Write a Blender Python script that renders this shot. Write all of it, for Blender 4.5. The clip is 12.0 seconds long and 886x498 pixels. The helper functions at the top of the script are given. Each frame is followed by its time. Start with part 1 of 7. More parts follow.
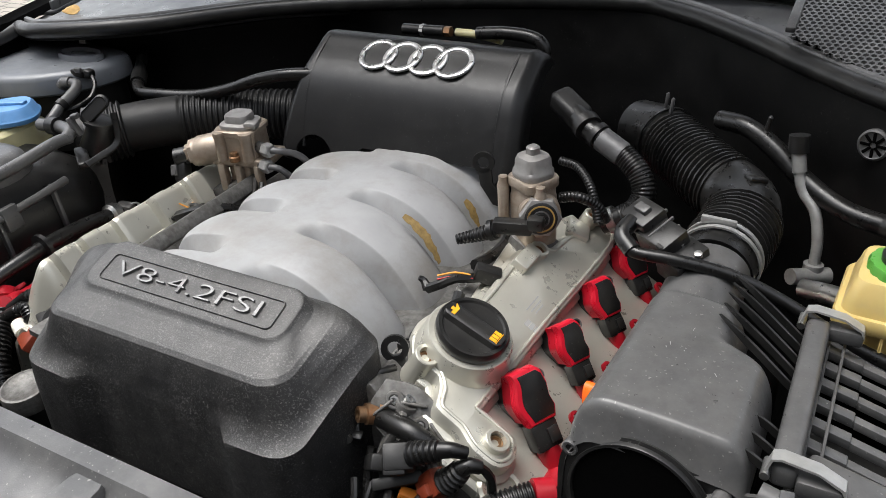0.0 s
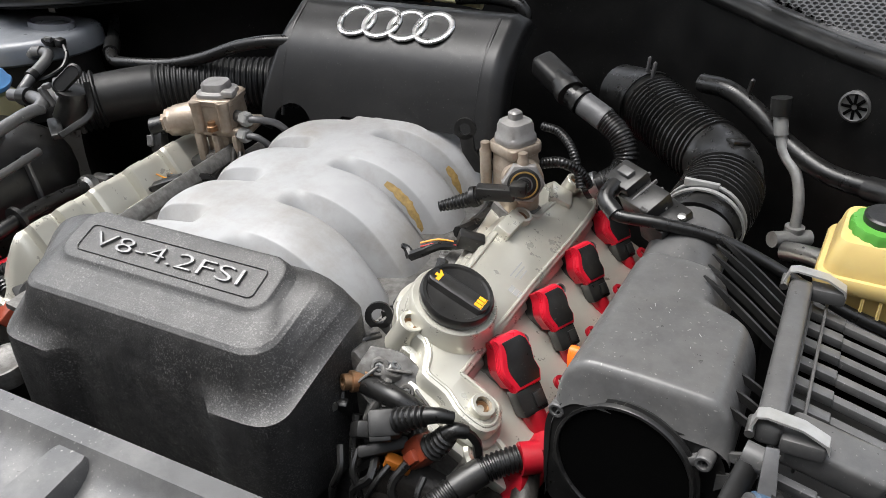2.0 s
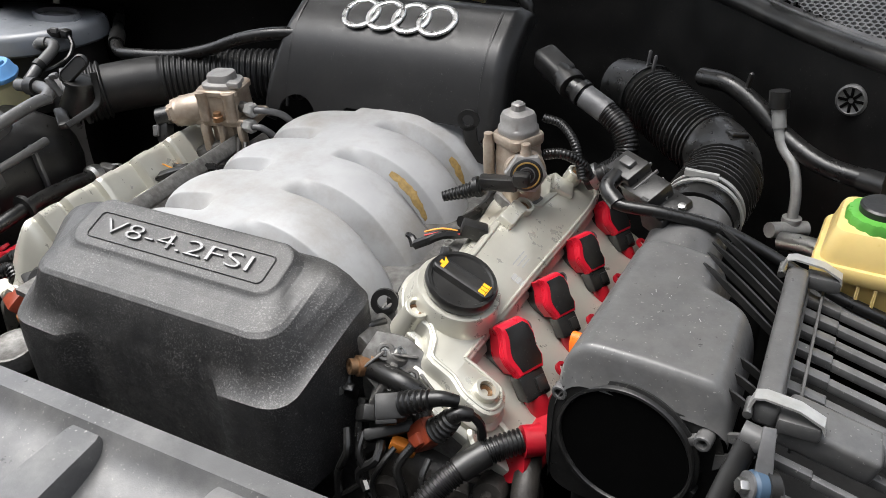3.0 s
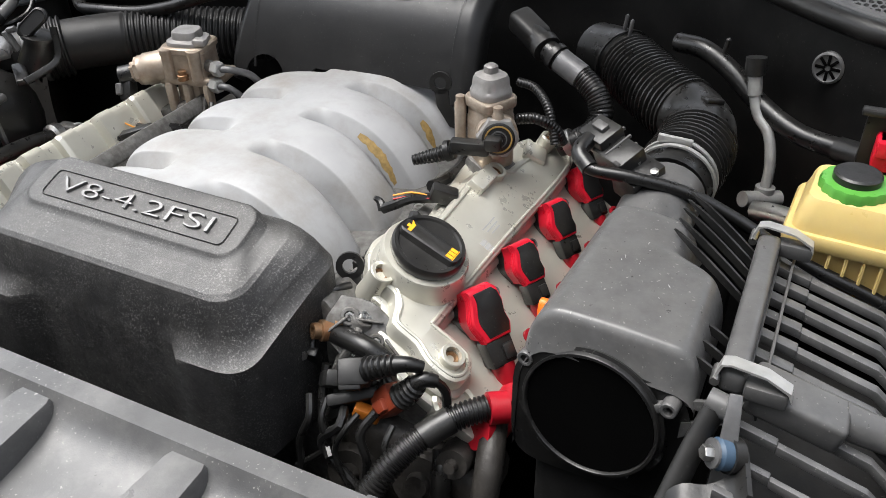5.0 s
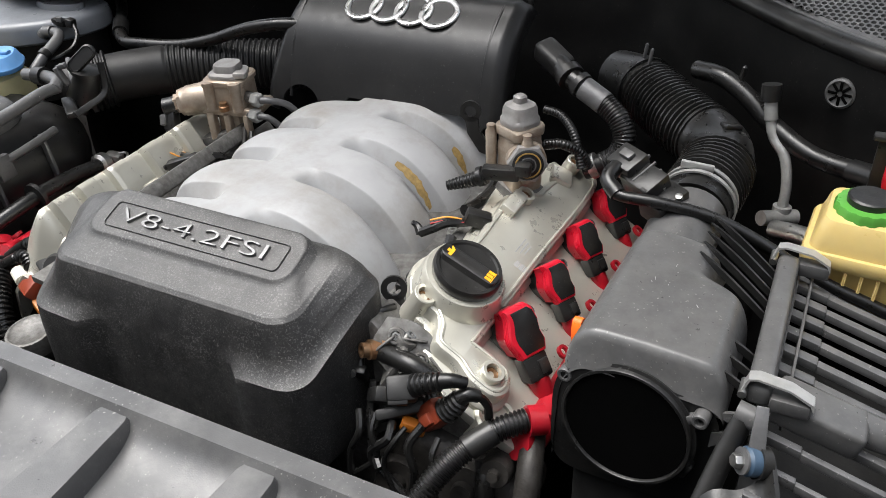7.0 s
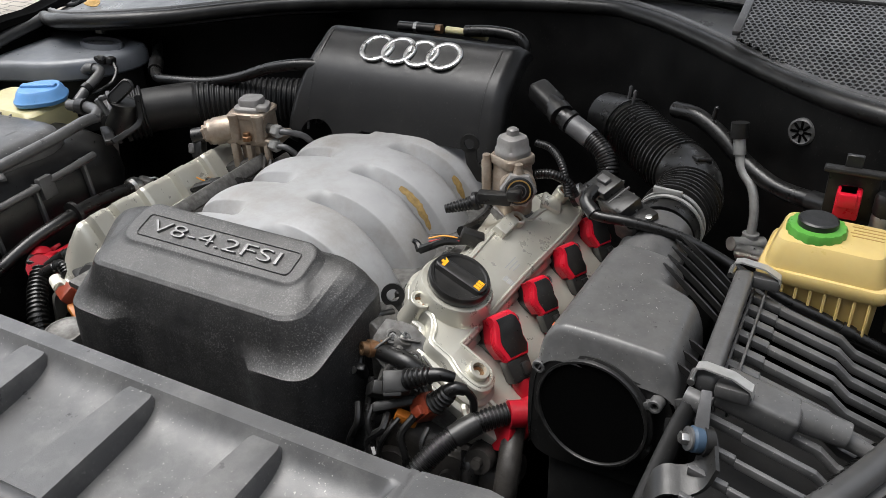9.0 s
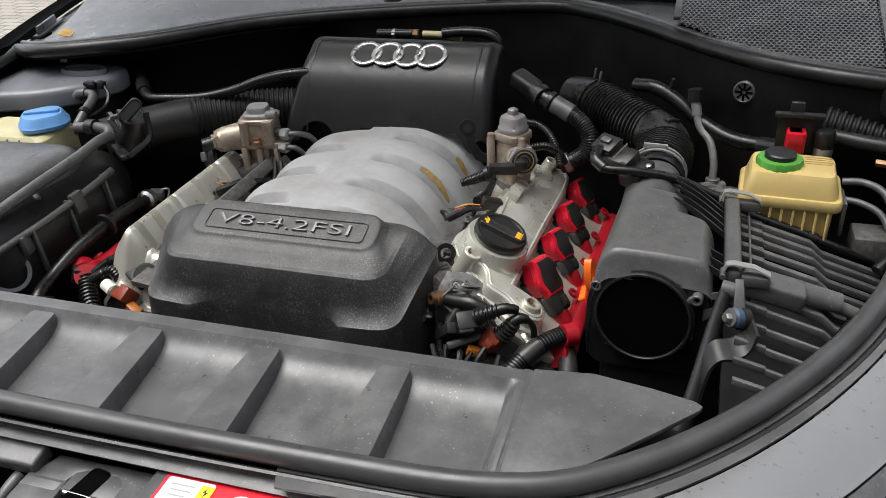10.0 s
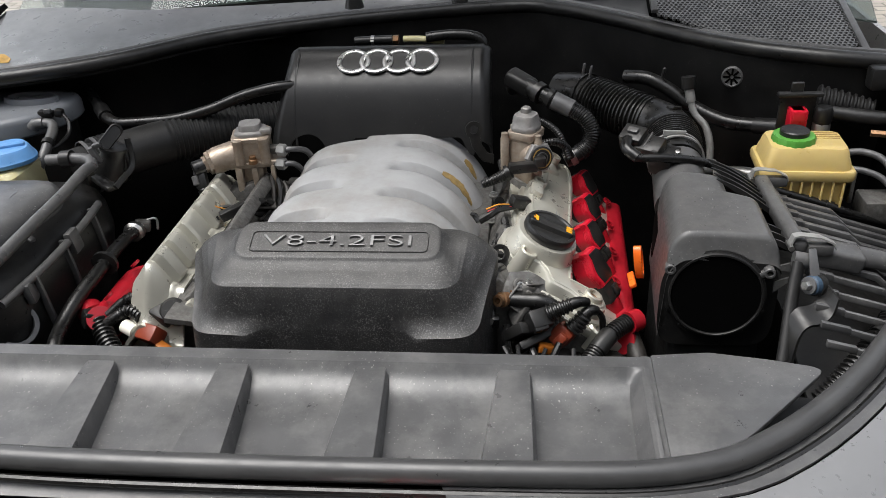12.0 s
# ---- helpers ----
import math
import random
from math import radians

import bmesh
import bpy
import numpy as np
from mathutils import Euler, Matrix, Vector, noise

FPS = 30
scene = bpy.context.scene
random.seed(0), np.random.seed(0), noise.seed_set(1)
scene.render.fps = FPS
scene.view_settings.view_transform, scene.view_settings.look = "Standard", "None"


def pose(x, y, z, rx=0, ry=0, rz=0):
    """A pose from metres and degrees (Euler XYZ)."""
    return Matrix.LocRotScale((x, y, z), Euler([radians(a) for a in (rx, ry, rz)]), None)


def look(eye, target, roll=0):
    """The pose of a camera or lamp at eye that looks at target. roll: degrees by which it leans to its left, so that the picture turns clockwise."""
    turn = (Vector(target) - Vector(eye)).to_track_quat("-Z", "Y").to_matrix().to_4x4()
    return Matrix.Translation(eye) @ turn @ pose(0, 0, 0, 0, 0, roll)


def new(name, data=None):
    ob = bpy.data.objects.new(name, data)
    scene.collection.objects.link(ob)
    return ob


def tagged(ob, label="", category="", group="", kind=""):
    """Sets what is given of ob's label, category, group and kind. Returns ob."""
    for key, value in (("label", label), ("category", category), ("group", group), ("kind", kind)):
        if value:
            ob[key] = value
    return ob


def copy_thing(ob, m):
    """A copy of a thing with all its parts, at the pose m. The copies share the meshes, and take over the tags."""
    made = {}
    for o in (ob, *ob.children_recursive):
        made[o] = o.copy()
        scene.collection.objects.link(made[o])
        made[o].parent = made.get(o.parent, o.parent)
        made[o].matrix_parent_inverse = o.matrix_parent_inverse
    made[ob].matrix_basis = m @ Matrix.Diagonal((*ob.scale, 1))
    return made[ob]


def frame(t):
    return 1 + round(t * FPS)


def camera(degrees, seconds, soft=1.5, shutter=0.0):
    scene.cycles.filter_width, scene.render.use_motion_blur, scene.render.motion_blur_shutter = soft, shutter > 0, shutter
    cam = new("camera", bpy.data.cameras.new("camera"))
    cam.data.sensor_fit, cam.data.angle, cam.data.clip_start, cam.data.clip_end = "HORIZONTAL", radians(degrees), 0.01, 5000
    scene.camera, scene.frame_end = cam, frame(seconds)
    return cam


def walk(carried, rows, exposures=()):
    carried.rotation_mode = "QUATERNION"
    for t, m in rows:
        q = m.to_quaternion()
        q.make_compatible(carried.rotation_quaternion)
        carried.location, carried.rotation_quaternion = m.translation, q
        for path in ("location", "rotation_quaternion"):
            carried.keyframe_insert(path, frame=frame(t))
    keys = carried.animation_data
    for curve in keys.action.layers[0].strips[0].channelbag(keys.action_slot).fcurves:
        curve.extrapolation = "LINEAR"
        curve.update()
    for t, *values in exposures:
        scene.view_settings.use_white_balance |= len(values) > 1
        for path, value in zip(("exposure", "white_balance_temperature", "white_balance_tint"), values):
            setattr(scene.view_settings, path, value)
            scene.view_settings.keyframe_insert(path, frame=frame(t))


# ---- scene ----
cam = camera(57.2, 12.0, soft=0.5)
PATH = [
    (0, (0.583, -0.561, 1.438), (-0.299, 0.912, 0.412), -4.1),
    (0.5, (0.582, -0.554, 1.429), (-0.286, 0.915, 0.386), -4.1),
    (1, (0.58, -0.549, 1.427), (-0.27, 0.916, 0.363), -4.2),
    (1.5, (0.58, -0.554, 1.428), (-0.257, 0.908, 0.349), -4.1),
    (2, (0.579, -0.562, 1.429), (-0.246, 0.902, 0.345), -4.0),
    (2.5, (0.58, -0.583, 1.432), (-0.243, 0.88, 0.345), -3.9),
    (4.5, (0.577, -0.57, 1.419), (-0.185, 0.89, 0.284), -2.0),
    (5, (0.583, -0.568, 1.413), (-0.168, 0.886, 0.263), -1.8),
    (5.5, (0.58, -0.574, 1.421), (-0.17, 0.879, 0.269), -1.7),
    (6, (0.578, -0.579, 1.43), (-0.173, 0.872, 0.278), -1.8),
    (6.5, (0.571, -0.591, 1.442), (-0.199, 0.862, 0.303), -2.7),
    (7, (0.574, -0.612, 1.457), (-0.204, 0.842, 0.325), -3.1),
    (9, (0.644, -0.695, 1.473), (-0.196, 0.803, 0.449), -2.4),
    (9.5, (0.598, -0.82, 1.5), (-0.12, 0.759, 0.503), -2.6),
    (10, (0.514, -0.946, 1.5), (-0.048, 0.696, 0.506), -3.3),
    (10.5, (0.495, -0.976, 1.511), (0.007, 0.685, 0.509), -3.4),
    (11, (0.365, -0.983, 1.51), (-0.049, 0.696, 0.506), -4.5),
    (11.5, (0.282, -0.989, 1.499), (-0.011, 0.718, 0.499), -4.1),
    (12, (0.248, -0.993, 1.507), (0.035, 0.726, 0.508), -3.1),
]
walk(cam, [(t, look(eye, target, roll)) for t, eye, target, roll in PATH],
     exposures=[(0, 1.24), (0.8, 1.44), (1.5, 1.56), (2.5, 1.59), (5.5, 1.64), (7.0, 1.48), (9.0, 1.18), (9.5, 1.10), (10.5, 0.96), (12.0, 1.07)])

# ---------------------------------------------------------------- light
world = bpy.data.worlds.new("overcast")
scene.world = world
world.use_nodes = True
wn = world.node_tree
sky = wn.nodes.new("ShaderNodeTexSky")
sky.sky_type = "NISHITA"
sky.sun_disc = False
SUN_EL, SUN_ROT = radians(72), radians(258)
sky.sun_elevation, sky.sun_rotation = SUN_EL, SUN_ROT
sky.dust_density = 2.0
sky.ozone_density = 0.5
desat = wn.nodes.new("ShaderNodeHueSaturation")
desat.inputs["Saturation"].default_value = 0.25
wn.links.new(sky.outputs[0], desat.inputs["Color"])
wn.links.new(desat.outputs[0], wn.nodes["Background"].inputs[0])
wn.nodes["Background"].inputs[1].default_value = 0.14
sun = new("sun", bpy.data.lights.new("sun", "SUN"))
sun.data.energy, sun.data.angle, sun.data.color = 1.7, radians(45), (1.0, 0.975, 0.945)
sun_way = Vector((math.sin(SUN_ROT) * math.cos(SUN_EL), math.cos(SUN_ROT) * math.cos(SUN_EL), math.sin(SUN_EL)))
sun.matrix_world = look(sun_way * 20, (0, 0, 0))


# ---------------------------------------------------------------- materials
def material(name, color, rough=0.5, metal=0.0, var=0.15, scale=40.0, bump=0.1, bscale=600.0, dirt=None, dirt_amt=0.0,
             dirt_scale=18.0, coat=0.0, trans=0.0, toplight_dust=0.0, grain=0.0, spec=0.5, speck=0.0, sss=0.0):
    m = bpy.data.materials.new(name)
    m.use_nodes = True
    nt = m.node_tree
    b = nt.nodes["Principled BSDF"]
    geo = nt.nodes.new("ShaderNodeNewGeometry")

    def tex(sc, detail=4.0, rough_=0.6):
        n = nt.nodes.new("ShaderNodeTexNoise")
        n.inputs["Scale"].default_value, n.inputs["Detail"].default_value, n.inputs["Roughness"].default_value = sc, detail, rough_
        nt.links.new(geo.outputs["Position"], n.inputs["Vector"])
        return n.outputs["Fac"]

    def ramp(fac, lo, hi):
        r = nt.nodes.new("ShaderNodeMapRange")
        r.inputs["From Min"].default_value, r.inputs["From Max"].default_value = lo, hi
        nt.links.new(fac, r.inputs["Value"])
        return r.outputs["Result"]

    def mix(fac, a, c):
        n = nt.nodes.new("ShaderNodeMix")
        n.data_type = "RGBA"
        for k, v in ((6, a), (7, c)):
            if isinstance(v, tuple):
                n.inputs[k].default_value = (*v, 1)
            else:
                nt.links.new(v, n.inputs[k])
        if isinstance(fac, float):
            n.inputs[0].default_value = fac
        else:
            nt.links.new(fac, n.inputs[0])
        return n.outputs[2]

    lo = tuple(c * (1 - var) for c in color)
    hi = tuple(min(1, c * (1 + var)) for c in color)
    col = mix(ramp(tex(scale), 0.3, 0.7), lo, hi)
    if dirt:
        k = nt.nodes.new("ShaderNodeMath")
        k.operation = "MULTIPLY"
        nt.links.new(ramp(tex(dirt_scale, 8.0, 0.7), 0.45, 0.75), k.inputs[0])
        k.inputs[1].default_value = dirt_amt
        col = mix(k.outputs[0], col, dirt)
    if speck:
        k = nt.nodes.new("ShaderNodeMath")
        k.operation = "MULTIPLY"
        nt.links.new(ramp(tex(330.0, 2.0, 0.5), 0.66, 0.74), k.inputs[0])
        k2 = nt.nodes.new("ShaderNodeMath")
        k2.operation = "MULTIPLY"
        nt.links.new(ramp(tex(14.0, 5.0, 0.6), 0.42, 0.62), k2.inputs[0])
        k2.inputs[1].default_value = speck
        nt.links.new(k2.outputs[0], k.inputs[1])
        col = mix(k.outputs[0], col, (0.32, 0.31, 0.29))
    if grain:  # pale colour specks paint in the glints of a moulded grain
        k = nt.nodes.new("ShaderNodeMath")
        k.operation = "MULTIPLY"
        nt.links.new(ramp(tex(520.0, 2.0, 0.6), 0.52, 0.70), k.inputs[0])
        k2 = nt.nodes.new("ShaderNodeMath")
        k2.operation = "MULTIPLY"
        nt.links.new(ramp(tex(22.0, 5.0, 0.6), 0.30, 0.65), k2.inputs[0])
        k2.inputs[1].default_value = grain
        nt.links.new(k2.outputs[0], k.inputs[1])
        col = mix(k.outputs[0], col, (0.15, 0.148, 0.142))
    if toplight_dust:  # dust plus painted sky light: faces that look up get a paler colour
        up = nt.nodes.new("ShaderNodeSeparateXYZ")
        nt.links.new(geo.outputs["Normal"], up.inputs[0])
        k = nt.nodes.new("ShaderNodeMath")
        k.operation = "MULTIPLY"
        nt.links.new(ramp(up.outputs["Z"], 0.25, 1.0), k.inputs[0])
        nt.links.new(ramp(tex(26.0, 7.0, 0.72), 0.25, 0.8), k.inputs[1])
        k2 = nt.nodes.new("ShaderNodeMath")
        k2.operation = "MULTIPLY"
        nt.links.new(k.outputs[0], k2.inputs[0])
        k2.inputs[1].default_value = toplight_dust
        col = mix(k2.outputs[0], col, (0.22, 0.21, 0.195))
    nt.links.new(col, b.inputs["Base Color"])
    b.inputs["Metallic"].default_value = metal
    b.inputs["Specular IOR Level"].default_value = spec
    rr = nt.nodes.new("ShaderNodeMapRange")
    nt.links.new(tex(scale * 2.3, 6.0, 0.65), rr.inputs["Value"])
    rr.inputs["From Min"].default_value, rr.inputs["From Max"].default_value = 0.3, 0.7
    rr.inputs["To Min"].default_value, rr.inputs["To Max"].default_value = max(0.02, rough - 0.1), min(1, rough + 0.1)
    nt.links.new(rr.outputs[0], b.inputs["Roughness"])
    if bump:
        bp = nt.nodes.new("ShaderNodeBump")
        bp.inputs["Strength"].default_value = bump
        bp.inputs["Distance"].default_value = 0.001
        nt.links.new(tex(bscale, 3.0, 0.5), bp.inputs["Height"])
        nt.links.new(bp.outputs[0], b.inputs["Normal"])
    if coat:
        b.inputs["Coat Weight"].default_value = coat
        b.inputs["Coat Roughness"].default_value = 0.12
    if trans:
        b.inputs["Transmission Weight"].default_value = trans
    if sss:
        b.inputs["Subsurface Weight"].default_value = sss
        b.inputs["Subsurface Radius"].default_value = (0.02, 0.015, 0.006)
    return m


DUST = (0.17, 0.16, 0.145)
M = {
    "cover": material("grained black plastic", (0.020, 0.020, 0.0205), 0.42, var=0.3, scale=60, bump=0.35, bscale=1100, dirt=DUST, dirt_amt=0.12, dirt_scale=45, speck=0.6, toplight_dust=0.2, grain=0.85),
    "rearcover": material("matt black plastic", (0.0085, 0.0085, 0.0088), 0.40, var=0.15, bump=0.15, bscale=1300, dirt=DUST, dirt_amt=0.05, speck=0.15),
    "black": material("black plastic", (0.010, 0.010, 0.010), 0.36, spec=0.45, var=0.2, bump=0.12, bscale=500, dirt=DUST, dirt_amt=0.12, speck=0.15),
    "airbox": material("scuffed black plastic", (0.068, 0.068, 0.0685), 0.36, toplight_dust=0.2, var=0.2, scale=60, bump=0.08, bscale=350, dirt=DUST, dirt_amt=0.16, dirt_scale=40, speck=0.6),
    "panel": material("weathered grey-black plastic", (0.072, 0.072, 0.073), 0.36, var=0.22, spec=0.6, scale=15, bump=0.12, bscale=700, dirt=(0.24, 0.235, 0.225), dirt_amt=0.40, dirt_scale=16, speck=0.9),
    # dark and wall: far below real lining, the bay's shade is in them
    "dark": material("near-black shade lining", (0.0015, 0.0015, 0.0015), 0.85, var=0.3, scale=12, bump=0.3, bscale=150, spec=0.03),
    "wall": material("black firewall lining", (0.003, 0.003, 0.003), 0.48, var=0.35, scale=9, bump=0.25, bscale=60, dirt=DUST, dirt_amt=0.03, spec=0.25, speck=0.1),
    "rubber": material("black rubber", (0.005, 0.005, 0.005), 0.32, toplight_dust=0.04, spec=0.5, var=0.25, bump=0.06, bscale=300, dirt=DUST, dirt_amt=0.06),
    "seal": material("rubber bonnet seal", (0.045, 0.045, 0.0455), 0.36, var=0.12, scale=20, bump=0.05, bscale=500, spec=0.6, dirt=(0.2, 0.2, 0.19), dirt_amt=0.12),
    "manifold": material("pale grey coated casting", (0.33, 0.332, 0.335), 0.48, var=0.07, scale=18, bump=0.15, bscale=900, dirt=(0.17, 0.145, 0.11), dirt_amt=0.6, dirt_scale=11, spec=0.4),
    "mag": material("champagne magnesium casting", (0.55, 0.535, 0.465), 0.33, metal=0.5, var=0.05, scale=22, bump=0.07, bscale=1400),
    "alu": material("stained aluminium casting", (0.15, 0.147, 0.14), 0.55, metal=0.5, var=0.35, scale=110, bump=0.5, bscale=300, dirt=(0.06, 0.05, 0.04), dirt_amt=0.75, dirt_scale=60),
    "pump": material("bronze-grey pump casting", (0.40, 0.335, 0.27), 0.38, metal=0.55, var=0.15, scale=80, bump=0.3, bscale=700, dirt=(0.22, 0.13, 0.07), dirt_amt=0.5, dirt_scale=60),
    "pumpcap": material("dull grey stamped cap", (0.30, 0.29, 0.28), 0.5, metal=0.6, var=0.15, scale=60, bump=0.2),
    "darkcast": material("dark brown-grey casting", (0.034, 0.031, 0.028), 0.5, metal=0.3, var=0.4, scale=60, bump=0.5, bscale=300, dirt=(0.02, 0.017, 0.014), dirt_amt=0.8, dirt_scale=40),
    "bright": material("bright spring steel", (0.42, 0.42, 0.41), 0.38, metal=0.55, var=0.1, scale=90, bump=0.1, dirt=(0.3, 0.27, 0.2), dirt_amt=0.25, dirt_scale=60),
    "steel": material("zinc steel", (0.45, 0.45, 0.44), 0.34, metal=0.95, var=0.15, scale=90, bump=0.1, dirt=(0.2, 0.16, 0.1), dirt_amt=0.35, dirt_scale=60),
    "greysteel": material("dull grey tube", (0.13, 0.13, 0.132), 0.5, metal=0.5, var=0.2, scale=60, bump=0.15),
    "brass": material("rusty brass", (0.26, 0.16, 0.09), 0.45, metal=0.8, var=0.3, scale=120, bump=0.3, dirt=(0.25, 0.09, 0.03), dirt_amt=0.8, dirt_scale=120),
    "chrome": material("satin chrome", (0.88, 0.88, 0.88), 0.32, metal=1.0, var=0.04, bump=0.02),
    "letter": material("worn silver lettering", (0.18, 0.18, 0.18), 0.36, metal=0.6, var=0.25, scale=200, bump=0.3),
    "red": material("red plastic", (0.55, 0.008, 0.025), 0.33, var=0.1, bump=0.08, bscale=600),
    "reddark": material("red loom duct", (0.34, 0.007, 0.016), 0.36, var=0.15, bump=0.12, bscale=500, dirt=(0.15, 0.02, 0.02), dirt_amt=0.3),
    "orange": material("orange plastic", (0.95, 0.16, 0.015), 0.32, var=0.05, bump=0.05),
    "amber": material("amber plastic", (0.42, 0.13, 0.015), 0.4, var=0.1, bump=0.1),
    "brown": material("brown connector plastic", (0.20, 0.035, 0.015), 0.4, var=0.15, bump=0.1),
    "white": material("off-white plastic", (0.72, 0.70, 0.62), 0.4, var=0.08, bump=0.05),
    "yellow": material("yellowed reservoir plastic", (0.54, 0.41, 0.16), 0.34, var=0.07, scale=20, bump=0.05, sss=0.25, dirt=(0.5, 0.36, 0.14), dirt_amt=0.3),
    "cream": material("cream tank plastic", (0.52, 0.48, 0.28), 0.4, var=0.08, bump=0.05, sss=0.2),
    "green": material("green cap plastic", (0.085, 0.30, 0.045), 0.34, var=0.08, bump=0.06),
    "blue": material("blue cap plastic", (0.10, 0.28, 0.58), 0.36, var=0.08, bump=0.06, dirt=(0.3, 0.4, 0.5), dirt_amt=0.2),
    "gold": material("torn golden foil tape", (0.30, 0.20, 0.07), 0.5, metal=0.2, var=0.3, scale=150, bump=0.5, bscale=300),
    "sheet": material("grey painted sheet", (0.085, 0.087, 0.090), 0.33, var=0.15, scale=14, bump=0.08, dirt=(0.25, 0.25, 0.24), dirt_amt=0.25),
    "paint": material("dark grey car paint", (0.23, 0.23, 0.232), 0.34, metal=0.4, var=0.02, bump=0.0, coat=0.4),
    "ecu": material("grey sheet cover", (0.15, 0.16, 0.175), 0.35, var=0.12, scale=16, bump=0.08, dirt=(0.25, 0.25, 0.24), dirt_amt=0.2),
    "bluerub": material("blue rubber mount", (0.035, 0.065, 0.105), 0.5, var=0.1),
    "stick_r": material("red label print", (0.75, 0.015, 0.03), 0.35, var=0.04, bump=0.0),
    "stick_w": material("white label print", (0.72, 0.72, 0.72), 0.35, var=0.04, bump=0.0),
    "stick_y": material("yellow label print", (0.85, 0.7, 0.03), 0.35, var=0.04, bump=0.0),
    "ink": material("black ink", (0.02, 0.02, 0.02), 0.5, var=0.05, bump=0.0),
    "greyink": material("grey ink", (0.35, 0.35, 0.34), 0.5, var=0.05, bump=0.0),
    "ochreink": material("ochre ink", (0.32, 0.2, 0.06), 0.5, var=0.05, bump=0.0),
    "orangeink": material("orange print", (0.95, 0.42, 0.02), 0.4, var=0.05, bump=0.0),
    "wire_o": material("orange wire", (0.75, 0.32, 0.03), 0.4, var=0.1, bump=0.0),
    "wire_r": material("red wire", (0.5, 0.03, 0.03), 0.4, var=0.1, bump=0.0),
    "softblack": material("dull black plastic", (0.011, 0.011, 0.011), 0.46, spec=0.35, toplight_dust=0.06, var=0.25, bump=0.1, bscale=400, dirt=DUST, dirt_amt=0.05, speck=0.1),
    "zinc": material("dull pale grey tube", (0.36, 0.36, 0.35), 0.42, metal=0.5, var=0.15, scale=70, bump=0.15, dirt=(0.2, 0.18, 0.15), dirt_amt=0.3, dirt_scale=50),
    # colour of the two unseen walls that block low light
    "street": material("grey-brown render", (0.10, 0.095, 0.09), 0.8, var=0.2, scale=3, bump=0.1, bscale=80),
    "leaf": material("dry leaf", (0.45, 0.27, 0.07), 0.6, var=0.3, scale=90, bump=0.3),
}
glass = bpy.data.materials.new("tinted windscreen glass")
glass.use_nodes = True
gb = glass.node_tree.nodes["Principled BSDF"]
gb.inputs["Base Color"].default_value = (0.30, 0.34, 0.33, 1)
gb.inputs["Roughness"].default_value, gb.inputs["Transmission Weight"].default_value, gb.inputs["IOR"].default_value = 0.03, 0.9, 1.26
M["glass"] = glass
clearglass = bpy.data.materials.new("headlight lens")
clearglass.use_nodes = True
gb = clearglass.node_tree.nodes["Principled BSDF"]
gb.inputs["Base Color"].default_value = (0.9, 0.92, 0.92, 1)
gb.inputs["Roughness"].default_value, gb.inputs["Transmission Weight"].default_value, gb.inputs["IOR"].default_value = 0.05, 0.9, 1.45
M["lens"] = clearglass


def paving():
    m = bpy.data.materials.new("pale paving")
    m.use_nodes = True
    nt = m.node_tree
    b = nt.nodes["Principled BSDF"]
    geo = nt.nodes.new("ShaderNodeNewGeometry")
    br = nt.nodes.new("ShaderNodeTexBrick")
    br.inputs["Color1"].default_value, br.inputs["Color2"].default_value = (0.44, 0.40, 0.34, 1), (0.34, 0.31, 0.27, 1)
    br.inputs["Mortar"].default_value = (0.16, 0.15, 0.13, 1)
    br.inputs["Scale"].default_value = 2.5
    br.inputs["Mortar Size"].default_value = 0.02
    nt.links.new(geo.outputs["Position"], br.inputs["Vector"])
    no = nt.nodes.new("ShaderNodeTexNoise")
    no.inputs["Scale"].default_value = 3.0
    no.inputs["Detail"].default_value = 8.0
    nt.links.new(geo.outputs["Position"], no.inputs["Vector"])
    mx = nt.nodes.new("ShaderNodeMix")
    mx.data_type, mx.blend_type = "RGBA", "MULTIPLY"
    mx.inputs[0].default_value = 0.5
    nt.links.new(br.outputs["Color"], mx.inputs[6])
    nt.links.new(no.outputs["Fac"], mx.inputs[7])
    nt.links.new(mx.outputs[2], b.inputs["Base Color"])
    b.inputs["Roughness"].default_value = 0.8
    return m


M["paving"] = paving()


# ---------------------------------------------------------------- mesh helpers
def finish(bm, name, mat, angle=38):
    bmesh.ops.recalc_face_normals(bm, faces=bm.faces)
    me = bpy.data.meshes.new(name)
    bm.to_mesh(me)
    bm.free()
    for p in me.polygons:
        p.use_smooth = True
    me.set_sharp_from_angle(angle=radians(angle))
    me.materials.append(M[mat])
    return me


def thing(name, at, label, category, group="", kind=""):
    """An empty at its base that holds parts."""
    ob = new(name)
    ob.empty_display_size = 0.02
    ob.matrix_world = at if isinstance(at, Matrix) else Matrix.Translation(at)
    return tagged(ob, label, category, group, kind)


def part(name, bm, mat, parent, label="", m=None, angle=38):
    """One mesh under a thing; bm is in world places, or in the thing's own when m is 'local'."""
    ob = new(name, finish(bm, name, mat, angle))
    ob.parent = parent
    if m != "local":
        top = parent.matrix_world if parent.parent is None else parent.parent.matrix_basis @ parent.matrix_basis
        ob.matrix_basis = top.inverted()
    if label:
        ob["label"] = label
    return ob


def solo(name, bm, mat, label, category, group="", kind="", angle=38):
    return tagged(new(name, finish(bm, name, mat, angle)), label, category, group, kind)


